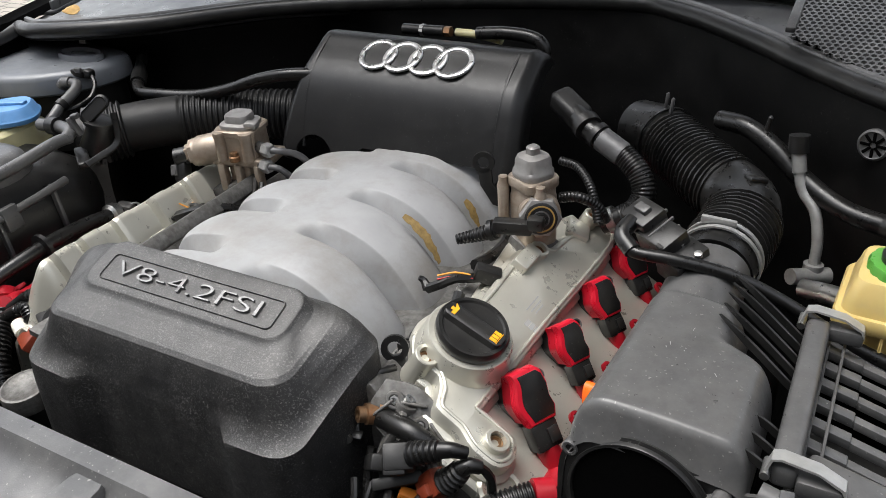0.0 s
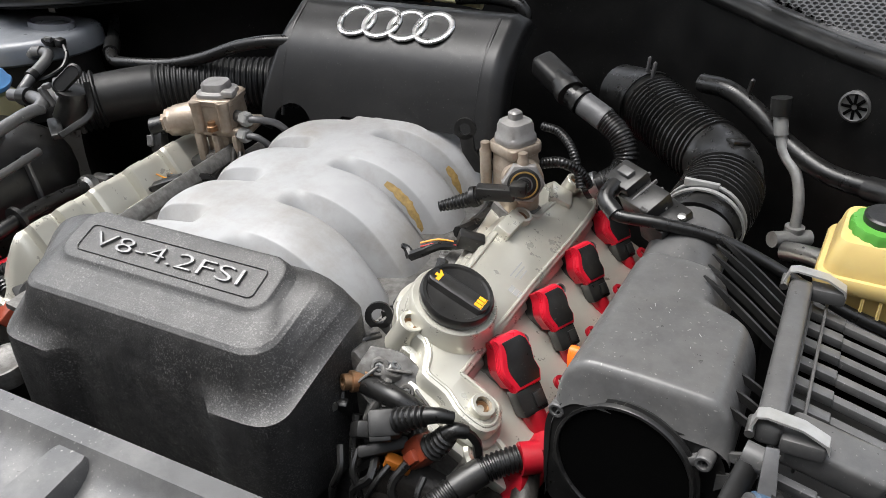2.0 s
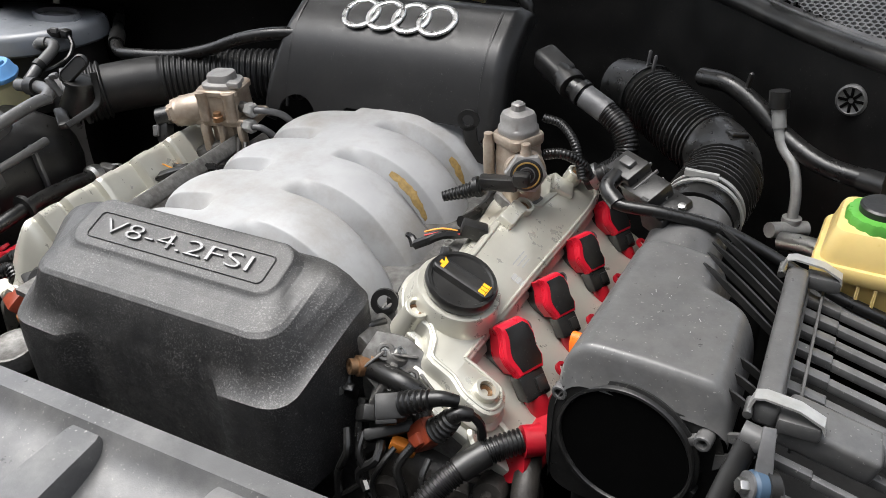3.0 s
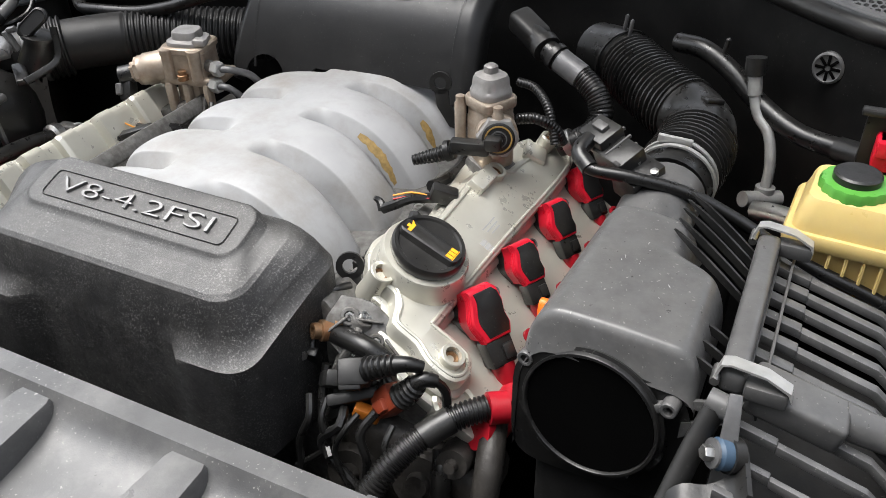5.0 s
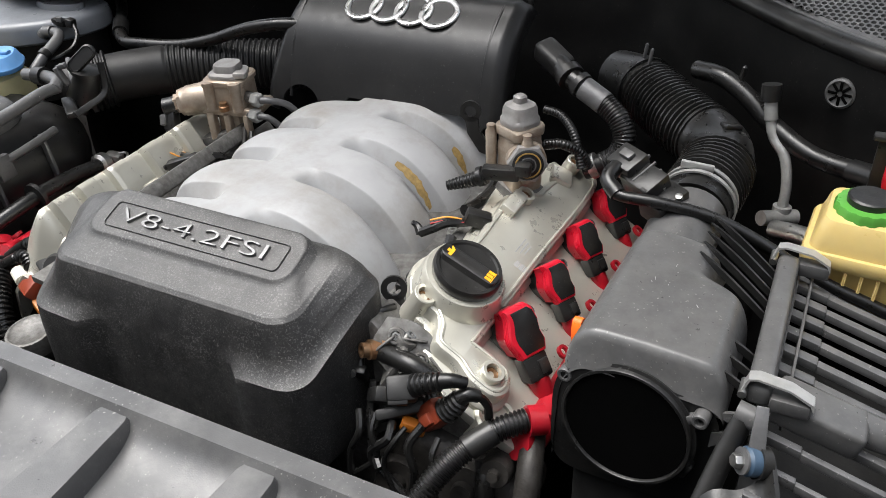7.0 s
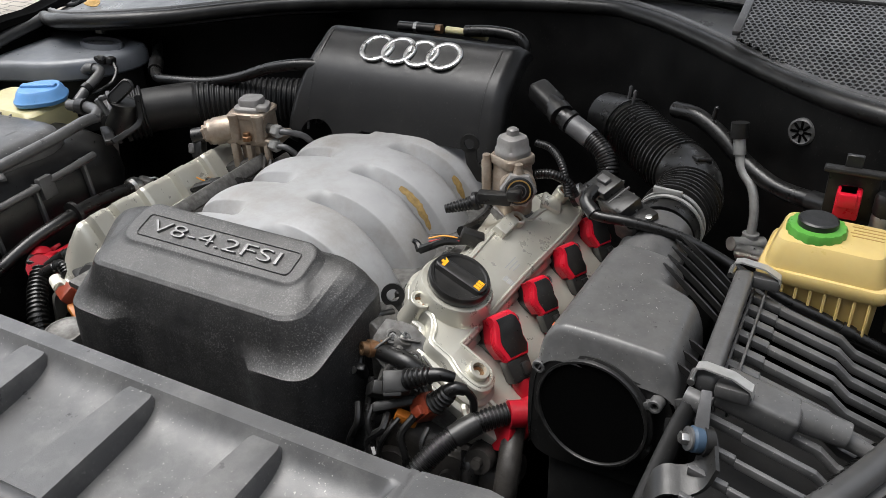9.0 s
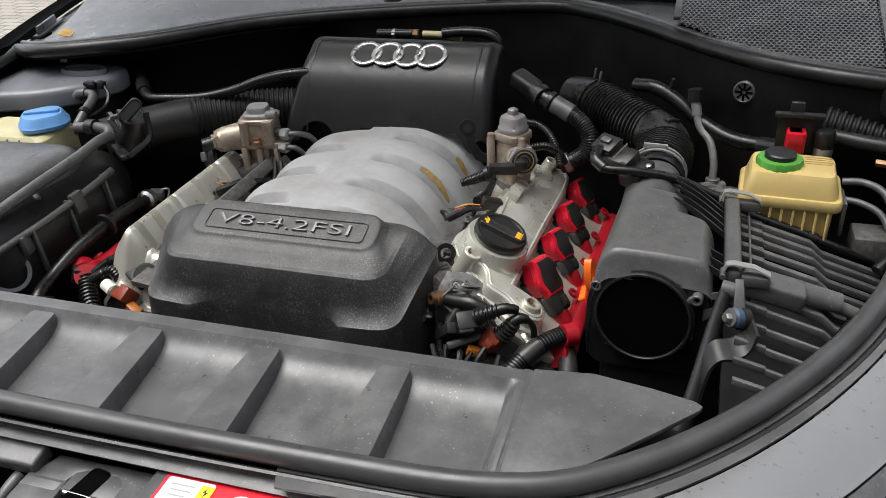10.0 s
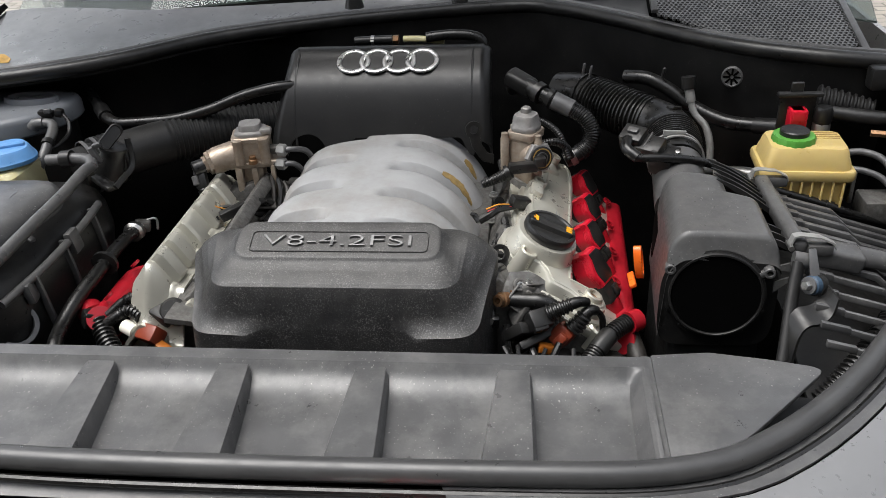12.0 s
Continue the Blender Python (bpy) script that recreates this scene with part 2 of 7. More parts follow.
def axes(o, z, x=None):
    """A pose at o whose z axis is z, and whose x axis lies near x."""
    z = Vector(z).normalized()
    x = Vector(x) if x else (Vector((1, 0, 0)) if abs(z.x) < 0.9 else Vector((0, 1, 0)))
    y = z.cross(x).normalized()
    x = y.cross(z).normalized()
    r = Matrix((x, y, z)).transposed().to_4x4()
    return Matrix.Translation(o) @ r


def join(*bms):
    out = bms[0]
    for b in bms[1:]:
        me = bpy.data.meshes.new("tmp")
        b.to_mesh(me)
        out.from_mesh(me)
        b.free()
        bpy.data.meshes.remove(me)
    return out


def at(bm, m):
    bm.transform(m)
    return bm


def rbox(sx, sy, sz, bev=0.002, seg=2, m=None):
    bm = bmesh.new()
    bmesh.ops.create_cube(bm, size=1, matrix=Matrix.Diagonal((sx, sy, sz, 1)))
    if bev:
        bmesh.ops.bevel(bm, geom=list(bm.edges), offset=min(bev, 0.45 * min(sx, sy, sz)), segments=seg, profile=0.5, affect="EDGES")
    return at(bm, m) if m else bm


def lathe(profile, seg=24, m=None, cap=True):
    """profile: (radius, height) pairs, turned round z."""
    bm = bmesh.new()
    rings = []
    for r, h in profile:
        rings.append([bm.verts.new((r * math.cos(2 * math.pi * i / seg), r * math.sin(2 * math.pi * i / seg), h)) for i in range(seg)])
    for a, b in zip(rings, rings[1:]):
        for i in range(seg):
            bm.faces.new((a[i], a[(i + 1) % seg], b[(i + 1) % seg], b[i]))
    if cap:
        bm.faces.new(rings[0][::-1])
        bm.faces.new(rings[-1])
    return at(bm, m) if m else bm


def loft(sections, closed=True, caps=True):
    bm = bmesh.new()
    rings = [[bm.verts.new(p) for p in s] for s in sections]
    n = len(rings[0])
    for a, b in zip(rings, rings[1:]):
        for i in range(n if closed else n - 1):
            bm.faces.new((a[i], a[(i + 1) % n], b[(i + 1) % n], b[i]))
    if caps and closed:
        bm.faces.new(rings[0][::-1])
        bm.faces.new(rings[-1])
    return bm


def extrude(poly, h, m=None, bev=0.0):
    """A plate from a 2D outline, h thick along z."""
    bm = bmesh.new()
    vs = [bm.verts.new((x, y, 0)) for x, y in poly]
    f = bm.faces.new(vs)
    r = bmesh.ops.extrude_face_region(bm, geom=[f])
    bmesh.ops.translate(bm, verts=[v for v in r["geom"] if isinstance(v, bmesh.types.BMVert)], vec=(0, 0, h))
    if bev:
        bmesh.ops.bevel(bm, geom=list(bm.edges), offset=bev, segments=2, profile=0.5, affect="EDGES")
    return at(bm, m) if m else bm


def curve(points, step=0.006):
    """A smooth run of points through those given."""
    p = [Vector(q) for q in points]
    p = [2 * p[0] - p[1], *p, 2 * p[-1] - p[-2]]
    out = []
    for i in range(1, len(p) - 2):
        a, b, c, d = p[i - 1:i + 3]
        n = max(2, int((c - b).length / step))
        for k in range(n):
            t = k / n
            out.append(0.5 * (2 * b + (c - a) * t + (2 * a - 5 * b + 4 * c - d) * t * t + (3 * b - a - 3 * c + d) * t ** 3))
    out.append(p[-2])
    return out


def tube(points, r, seg=12, step=0.006, ribs=0.0, depth=0.0, flat=1.0, span=(0.0, 1.0), caps=True):
    """A hose along points. r: a radius or (start, end). ribs: pitch of its corrugation over span, depth its depth."""
    if ribs:
        step = ribs / 4
    path = curve(points, step)
    n = len(path)
    lens = [0.0]
    for a, b in zip(path, path[1:]):
        lens.append(lens[-1] + (b - a).length)
    total = lens[-1]
    if ribs:
        m = max(8, int(total / (ribs / 4)))
        even, j = [], 0
        for k in range(m + 1):
            s = total * k / m
            while j < n - 2 and lens[j + 1] < s:
                j += 1
            f = (s - lens[j]) / max(1e-9, lens[j + 1] - lens[j])
            even.append(path[j].lerp(path[j + 1], f))
        path, n = even, m + 1
    secs = []
    t0 = (path[1] - path[0]).normalized()
    side = t0.orthogonal().normalized()
    for i, p in enumerate(path):
        t = (path[min(i + 1, n - 1)] - path[max(i - 1, 0)]).normalized()
        side = (side - t * side.dot(t)).normalized()
        up = t.cross(side)
        u = i / (n - 1)
        rad = r if not isinstance(r, tuple) else r[0] + (r[1] - r[0]) * u
        if ribs and span[0] <= u <= span[1]:
            rad += depth * (0.0, 1.0, 1.0, 0.0)[i % 4] - depth * 0.5
        secs.append([p + rad * (math.cos(a) * side + flat * math.sin(a) * up) for a in (2 * math.pi * k / seg for k in range(seg))])
    return loft(secs, caps=caps)


def sheet(f, nu, nv, thick=0.0):
    """A surface f(u, v), u and v from 0 to 1, with thickness along its normal."""
    bm = bmesh.new()
    g = [[bm.verts.new(f(i / nu, j / nv)) for j in range(nv + 1)] for i in range(nu + 1)]
    for i in range(nu):
        for j in range(nv):
            bm.faces.new((g[i][j], g[i + 1][j], g[i + 1][j + 1], g[i][j + 1]))
    if thick:
        bm.normal_update()
        bmesh.ops.solidify(bm, geom=list(bm.faces), thickness=thick)
    return bm


def rrect(hx, hy, r, n=6, cx=0.0, cy=0.0):
    out = []
    for sx, sy, a0 in ((1, 1, 0), (-1, 1, 90), (-1, -1, 180), (1, -1, 270)):
        for k in range(n + 1):
            a = radians(a0 + 90 * k / n)
            out.append((cx + sx * (hx - r) + r * math.cos(a), cy + sy * (hy - r) + r * math.sin(a)))
    return out


def smooth(x):
    x = max(0.0, min(1.0, x))
    return x * x * (3 - 2 * x)


def bolt(o, z, r=0.006, h=0.004, mat="steel", parent=None, name="bolt"):
    hexa = lathe([(r * 1.35, 0), (r * 1.35, h * 0.25), (r * 0.98, h * 0.27), (r * 0.98, h), (r * 0.55, h), (r * 0.5, h * 0.45)], 12, axes(o, z))
    return part(name, hexa, mat, parent)


def lettering(body, width, height, depth, m, bold=0.0):
    cu = bpy.data.curves.new("words", "FONT")
    cu.body, cu.extrude, cu.offset = body, 0.5, bold
    ob = bpy.data.objects.new("words", cu)
    me = bpy.data.meshes.new_from_object(ob)
    bpy.data.objects.remove(ob)
    bm = bmesh.new()
    bm.from_mesh(me)
    bpy.data.meshes.remove(me)
    bpy.data.curves.remove(cu)
    xs, ys = [v.co.x for v in bm.verts], [v.co.y for v in bm.verts]
    x0, x1, y0, y1 = min(xs), max(xs), min(ys), max(ys)
    for v in bm.verts:
        v.co = ((v.co.x - (x0 + x1) / 2) / (x1 - x0) * width, (v.co.y - (y0 + y1) / 2) / (y1 - y0) * height, v.co.z * depth)
    return at(bm, m)


# ---------------------------------------------------------------- the car round the engine
COWL = [(-0.80, 0.335, 1.078), (-0.72, 0.302, 1.088), (-0.62, 0.312, 1.095), (-0.5, 0.365, 1.10), (-0.34, 0.49, 1.105), (-0.1, 0.58, 1.11), (0.2, 0.635, 1.115),
        (0.31, 0.60, 1.115), (0.42, 0.52, 1.11), (0.5, 0.45, 1.105), (0.6, 0.36, 1.105), (0.7, 0.305, 1.105), (0.805, 0.285, 1.10)]
SIDE = [(0.805, 0.285, 1.10), (0.80, 0.19, 1.045), (0.785, 0.08, 1.01), (0.755, -0.03, 0.98), (0.69, -0.16, 0.965), (0.59, -0.295, 0.958),
        (0.48, -0.395, 0.955), (0.38, -0.44, 0.955), (0.2, -0.452, 0.955), (-0.2, -0.455, 0.955), (-0.38, -0.44, 0.955), (-0.48, -0.395, 0.955),
        (-0.59, -0.295, 0.958), (-0.69, -0.16, 0.965), (-0.755, -0.03, 0.98), (-0.79, 0.10, 1.03), (-0.80, 0.22, 1.06), (-0.80, 0.335, 1.078)]

solo("ground", sheet(lambda u, v: (-150 + 300 * u, -150 + 300 * v, 0), 4, 4), "paving", "pale stone paving under the car", "ground", kind="structure")

# unseen wall, added to cut low light on front-facing sides
solo("wall_block_front", sheet(lambda u, v: (-14 + 28 * u, -5.0, 5.4 * v), 8, 4, 0.2), "street", "plain unseen wall added in front to block low light", "wall", kind="structure")

# unseen wall, added so right-hand flanks come out darker
solo("wall_block_side", sheet(lambda u, v: (4.2, -4.8 + 12 * u, 2.6 * v), 8, 4, 0.2), "street", "plain unseen wall added beside the car to block low light", "wall", kind="structure")


def along(points, step=0.03):
    path = curve(points, step)

    def f(u):
        k = u * (len(path) - 1)
        i = min(int(k), len(path) - 2)
        return path[i].lerp(path[i + 1], k - i)
    return f


cowl_line, side_line = along(COWL), along(SIDE)


def firewall_at(u, v):
    p = cowl_line(u)
    lean = 0.01 + 0.05 * v - 0.13 * smooth((-p.x - 0.15) / 0.25) * smooth(v / 0.04)
    return Vector((p.x, p.y + 0.012 - lean + 0.02 * math.sin(v * 9 + u * 5) * v, p.z - 0.012 - 0.62 * v))


solo("wall_firewall", sheet(firewall_at, 60, 24, 0.006), "wall", "black lined firewall at the back of the bay", "firewall", kind="structure")


def inner_at(u, v):
    p = side_line(u)
    c = Vector((0, -0.05, 0))
    inward = (c - Vector((p.x, p.y, 0))).normalized()
    q = p + inward * (0.014 * v)
    return Vector((q.x, q.y, p.z - 0.012 - 0.55 * v))


# near-black wall and floor: the bay's deep shade is put into the colour
solo("wall_inner", sheet(inner_at, 90, 12, 0.005), "dark", "near-black inner wing and front wall, bay shade put into the colour", "wall", kind="structure")
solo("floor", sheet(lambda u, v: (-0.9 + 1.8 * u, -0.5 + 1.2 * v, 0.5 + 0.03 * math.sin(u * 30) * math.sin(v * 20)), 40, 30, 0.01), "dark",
     "near-black undertray, shade below the engine put into its colour", "floor", kind="structure")

# rubber seals round the opening
seal = thing("bonnet_seal", (0, -0.45, 0.94), "black rubber bonnet seal round the engine bay", "seal", kind="structure")
part("cowl_seal", tube(COWL, 0.013, 14, 0.02), "black", seal)
part("side_seal", tube(SIDE, 0.0122, 14, 0.02), "seal", seal)
part("seal_lip", tube([(x * 1.02, y - 0.016 if y < 0 else y, z - 0.011) for x, y, z in SIDE], 0.004, 8, 0.02), "rubber", seal)
# lip in paler plastic: the bright edge highlight is put into its colour
part("cowl_lip_glint", tube([(x, y + 0.018, z + 0.009) for x, y, z in COWL], 0.006, 8, 0.02), "panel", seal)


def outward(p):
    d = Vector((p.x, p.y * 1.2 + 0.1, 0))
    return d.normalized()


def wing_strip(d0, d1, fall0, fall1, u0, u1, lamp_cut=0.0):
    def f(u, v):
        p = side_line(u0 + (u1 - u0) * u)
        reach = d1
        if lamp_cut:
            reach = lamp_cut + (d1 - lamp_cut) * max(smooth((p.y + 0.14) / 0.10), smooth((0.46 - p.x) / 0.10))
        d = d0 + (reach - d0) * v
        crown = 0.004 * math.sin(min(1.0, d / 0.10) * math.pi)
        return p + outward(p) * d + Vector((0, 0, -0.016 - fall0 - (fall1 - fall0) * (d / d1) ** 2 + crown))
    return f


solo("wing_flange", sheet(wing_strip(0.002, 0.0345, -0.0055, -0.004, 0.0, 0.42), 140, 6, 0.003), "panel", "dark grey flange between bonnet seal and wing", "car body", kind="structure")
solo("wing_left", sheet(wing_strip(0.0365, 0.42, -0.004, 0.30, 0.0, 0.40, 0.105), 160, 30, 0.003), "paint", "dark grey painted front wing of the car", "car wing", kind="structure")
solo("wing_right", sheet(wing_strip(0.010, 0.30, 0.002, 0.10, 0.66, 1.0), 50, 14, 0.003), "paint", "dark grey painted wing on the far side", "car wing", kind="structure")
for sx in (-1, 1):
    solo("body_side", sheet(lambda u, v: (sx * (1.0 + 0.06 * math.sin(v * 3)), -0.55 + 3.5 * u, 0.97 - 0.97 * v + 0.06 * u), 8, 8, 0.01), "paint",
         "dark grey painted flank of the car", "car body", kind="structure")


# cowl behind the rear seal, windscreen, bonnet
def cowl_at(u, v):
    p = cowl_line(0.02 + 0.96 * u)
    y1 = 0.70 - 0.22 * abs(p.x) ** 1.7 + 0.13 * smooth((-p.x - 0.5) / 0.3)
    y = p.y + 0.022 + (max(y1, p.y + 0.06) - p.y - 0.022) * v
    flare = 0.125 * v * smooth((-p.x - 0.58) / 0.2)
    return Vector((p.x - flare, y, p.z + 0.002 + 0.09 * (y - p.y) - 0.012 * math.sin(v * 3.14)))


def keep(bm, test):
    bmesh.ops.delete(bm, geom=[f for f in bm.faces if not test(f.calc_center_median())], context="FACES")
    return bm


GX0, GX1 = 0.47, 0.775


def cowl_z(x, y):
    return 1.112 + 0.28 * (y - 0.40)


solo("cowl_panel", keep(sheet(cowl_at, 120, 10), lambda c: not (GX0 < c.x < GX1 + 0.01)), "sheet", "grey plastic scuttle panel below the windscreen", "cowl panel", kind="structure")


def grille():
    """A plate with round openings in staggered rows."""
    bm = bmesh.new()
    pitch, row = 0.0082, 0.0071
    k = 0
    y = 0.335
    while y < 0.585:
        x = GX0 + (pitch / 2 if k % 2 else 0)
        while x < GX1:
            front = 0.475 - 0.66 * (x - GX0) + 0.75 * max(0, x - 0.62) ** 1.1
            if y > front:
                outer, inner, low = [], [], []
                for i in range(6):
                    a = math.pi / 6 + i * math.pi / 3
                    ox, oy = x + pitch / math.sqrt(3) * math.cos(a), y + pitch / math.sqrt(3) * math.sin(a)
                    ix, iy = x + 0.0032 * math.cos(a), y + 0.0032 * math.sin(a)
                    outer.append(bm.verts.new((ox, oy, cowl_z(ox, oy))))
                    inner.append(bm.verts.new((ix, iy, cowl_z(ix, iy))))
                    low.append(bm.verts.new((ix, iy, cowl_z(ix, iy) - 0.004)))
                for i in range(6):
                    j = (i + 1) % 6
                    bm.faces.new((outer[i], outer[j], inner[j], inner[i]))
                    bm.faces.new((inner[i], inner[j], low[j], low[i]))
            x += pitch
        y += row
        k += 1
    return bm


vent = thing("air_intake_grille", (0.62, 0.45, 1.11), "black perforated air intake grille in the scuttle", "grille")
part("mesh", grille(), "panel", vent)


def tray_at(u, v):
    x = GX0 - 0.004 + (GX1 - GX0 + 0.012) * u
    y0 = 0.485 - 0.66 * (x - GX0) + 0.75 * max(0, x - 0.62) ** 1.1
    y = y0 + (0.60 - y0) * v
    return Vector((x, y, cowl_z(x, y) - 0.03))


# near-black sheet behind the openings: their inner shade as colour
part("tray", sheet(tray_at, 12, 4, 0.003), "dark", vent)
part("border", rbox(0.012, 0.12, 0.008, 0.002, 2, pose(GX0 - 0.006, 0.545, cowl_z(0, 0.545) - 0.001, 15.6)), "panel", vent)
part("border", rbox(0.012, 0.26, 0.008, 0.002, 2, pose(GX1 + 0.008, 0.47, cowl_z(0, 0.47) - 0.001, 15.6)), "panel", vent)
part("back_border", rbox(0.32, 0.02, 0.008, 0.002, 2, pose(0.625, 0.60, cowl_z(0, 0.60), 15.6)), "panel", vent)

solo("windscreen", sheet(lambda u, v: (-0.85 + 1.7 * u, 0.705 - 0.20 * abs(2 * u - 1) ** 2 + 0.15 * smooth((0.35 - 1.7 * u) / 0.3) + 0.85 * v, 1.135 - 0.03 * abs(2 * u - 1) ** 2 + 0.5 * v), 30, 10, 0.005), "glass",
     "tinted windscreen behind the scuttle", "windscreen", kind="structure").visible_shadow = False
solo("dashboard", sheet(lambda u, v: (-0.85 + 1.7 * u, 0.76 - 0.2 * abs(2 * u - 1) ** 2 + 0.7 * v, 1.09 - 0.03 * abs(2 * u - 1) ** 2 + 0.02 * v), 20, 6, 0.02), "dark",
     "dark dashboard top behind the windscreen", "dashboard", kind="structure")
# unseen near-black sheets, added so the glass shows no paving
solo("screen_backing", sheet(lambda u, v: (-0.85 + 1.7 * u, 1.75, 0.6 + 1.08 * v), 8, 4, 0.02), "dark", "plain near-black sheet added behind the dashboard to close the view", "cabin", kind="structure")
for x in (-0.87, 0.87):
    solo("screen_side_backing", sheet(lambda u, v, x=x: (x, 0.84 + 0.9 * u, 0.6 + (0.53 + 0.52 * u) * v), 8, 4, 0.02), "dark", "plain near-black sheet added beside the windscreen to close the view", "cabin", kind="structure")
solo("roof", sheet(lambda u, v: (-0.75 + 1.5 * u, 1.55 + 2.2 * v, 1.68 + 0.06 * math.sin(v * 3)), 10, 10, 0.02), "paint", "dark car roof", "car roof", kind="structure")
solo("bonnet", sheet(lambda u, v: (-0.82 + 1.64 * u, 0.70 - 0.20 * abs(2 * u - 1) ** 2 - 0.34 * v, 1.31 + 1.02 * v + 0.03 * math.cos((u - 0.5) * 3)), 16, 12, 0.02), "dark",
     "raised bonnet with black lined underside", "bonnet", kind="structure")



def wing_x(y):
    return -0.805 - 0.44 * (y - 0.28) + 0.10 * (y - 0.28) ** 2


def gutter_at(u, v):
    y = 0.02 + 0.86 * u
    x = min(wing_x(y), -0.822 + 0.25 * max(0.0, 0.2 - y))
    return (x - 0.028 + 0.056 * v, y, 1.082 - 0.33 * max(0.0, 0.24 - y) - 0.010 * math.sin(v * 3.14))


solo("wing_gutter", sheet(gutter_at, 40, 6, 0.012), "dark", "black plastic gutter strip along the wing top", "wing trim", kind="structure")
solo("wing_flange", sheet(lambda u, v: (wing_x(0.34 + 0.54 * u) + 0.020 + 0.11 * v, 0.34 + 0.54 * u, 1.070 + 0.002 * v), 24, 4, 0.004), "sheet", "grey painted flange between wing and scuttle", "wing trim", kind="structure")
# added near-black sheet: hides a gap, shade put into its colour
solo("seal_gap_sheet", sheet(lambda u, v: (-0.822, 0.12 + 0.34 * u, 0.78 + (0.25 + 0.05 * u) * v), 10, 6, 0.006), "dark", "near-black sheet added to close the gap below the seal", "inner wing", kind="structure")
hb = thing("hinge_bracket", (-0.87, 0.50, 1.07), "grey painted bonnet hinge bracket on the wing flange", "bracket")
part("plate", rbox(0.040, 0.150, 0.006, 0.002, 2, pose(-0.868, 0.49, 1.078, 0, -6, 22)), "sheet", hb)
part("upright", rbox(0.006, 0.110, 0.022, 0.002, 2, pose(-0.850, 0.48, 1.088, 0, 0, 22)), "sheet", hb)
for x in (0.105, -0.108):
    w = thing("wiper_spindle", (x, 0.64, 1.12), "black windscreen wiper spindle on the scuttle", "wiper", "wiper spindles")
    part("post", lathe([(0.020, 0), (0.017, 0.012), (0.013, 0.030), (0.010, 0.036)], 18, pose(x, 0.645, 1.118)), "black", w)
    part("arm", tube([(x, 0.645, 1.150), (x + 0.16, 0.70, 1.175), (x + 0.42, 0.66, 1.165)] if x < 0 else [(x, 0.645, 1.150), (x + 0.2, 0.69, 1.172), (x + 0.52, 0.60, 1.158)], 0.008, 8, 0.03, flat=0.6), "black", w)
solo("plenum_cover", sheet(lambda u, v: (0.14 + 0.62 * u, 0.655 - 0.12 * u ** 2 + 0.10 * v, 1.142 + 0.012 * math.sin(v * 3) + 0.04 * v), 24, 6, 0.004), "black", "black plastic plenum cover below the windscreen", "cowl panel", kind="structure")

# ---------------------------------------------------------------- front slam panel
PANEL_Z = 0.943


def panel_at(u, v):
    x = -0.60 + 0.98 * u
    y = -0.276 - 0.161 * v
    side = smooth((x + 0.62) / 0.02) * smooth((0.366 - x) / 0.008)
    d = max(0.0, -0.2925 - y)
    drop = 0.0225 * (1 - math.exp(-d / 0.015)) + 0.045 * d
    return Vector((x, y, PANEL_Z + 0.010 - drop * side))


slam = thing("slam_panel", (0, -0.35, 0.93), "weathered black plastic slam panel with raised ribs", "front panel")
part("tray", sheet(panel_at, 160, 60, 0.004), "panel", slam)
part("back_lip", sheet(lambda u, v: (-0.60 + 0.98 * u, -0.276 + 0.004 * v, PANEL_Z + 0.0095 - 0.06 * v), 20, 4, 0.003), "panel", slam)
for i, x in enumerate((-0.55, -0.392, -0.235, -0.079, 0.076, 0.232)):
    def rib_at(u, v, x=x):
        a = (v - 0.5) * 2
        y = -0.296 - 0.149 * u
        end = smooth(u / 0.035)
        hw = (0.0200 + 0.010 * u) * (0.62 + 0.38 * min(1.0, u / 0.07) ** 0.5)
        prof = max(0.0, 1 - max(0.0, (abs(a) - 0.82) / 0.18) ** 1.7)
        lean = 0.0165 - 0.031 * max(0.0, x + 0.236)
        floor_ = panel_at(0.5, (-0.276 - y) / 0.161).z - 0.002
        crown = PANEL_Z + 0.0125 - 0.002 * u
        return Vector((x + (lean - 0.0055) * u + hw * a, y, floor_ + (crown - floor_) * prof * end))
    part("rib", sheet(rib_at, 60, 44), "panel", slam)
lid = [(0.378, -0.275), (0.44, -0.268), (0.50, -0.278), (0.542, -0.288), (0.550, -0.294), (0.547, -0.301), (0.508, -0.343), (0.464, -0.389), (0.420, -0.430), (0.378, -0.437)]
# end floor in dull black: the deep wedge's shade is put in
part("end_floor", sheet(lambda u, v: (0.378 + 0.20 * u, -0.272 - 0.02 * u - 0.165 * v + 0.09 * u * v, PANEL_Z - 0.030 - 0.004 * v), 10, 8, 0.004), "softblack", slam)
part("end_plate", extrude(lid, 0.007, Matrix.Translation((0, 0, PANEL_Z + 0.010)), 0.002), "panel", slam, "scuffed dark end plate")
part("ledge", rbox(0.012, 0.165, 0.012, 0.003, 2, pose(0.372, -0.355, PANEL_Z + 0.008)), "panel", slam)

# lock carrier in front of the seal
carrier = thing("lock_carrier", (0, -0.52, 0.9), "black plastic lock carrier with cutouts before the seal", "lock carrier")
part("strip", sheet(lambda u, v: (-0.55 + 0.90 * u, -0.461 - 0.012 * v - 0.004 * smooth((v - 0.5) * 2) + 0.05 * smooth((abs(-0.55 + 0.90 * u) - 0.3) / 0.3), 0.936 - 0.010 * v), 60, 5, 0.004), "panel", carrier)
part("strip_lip", tube([(-0.5, -0.447, 0.940), (-0.3, -0.4665, 0.9405), (0.0, -0.4675, 0.9405), (0.3, -0.464, 0.9405), (0.42, -0.44, 0.940)], 0.0028, 8), "black", carrier)
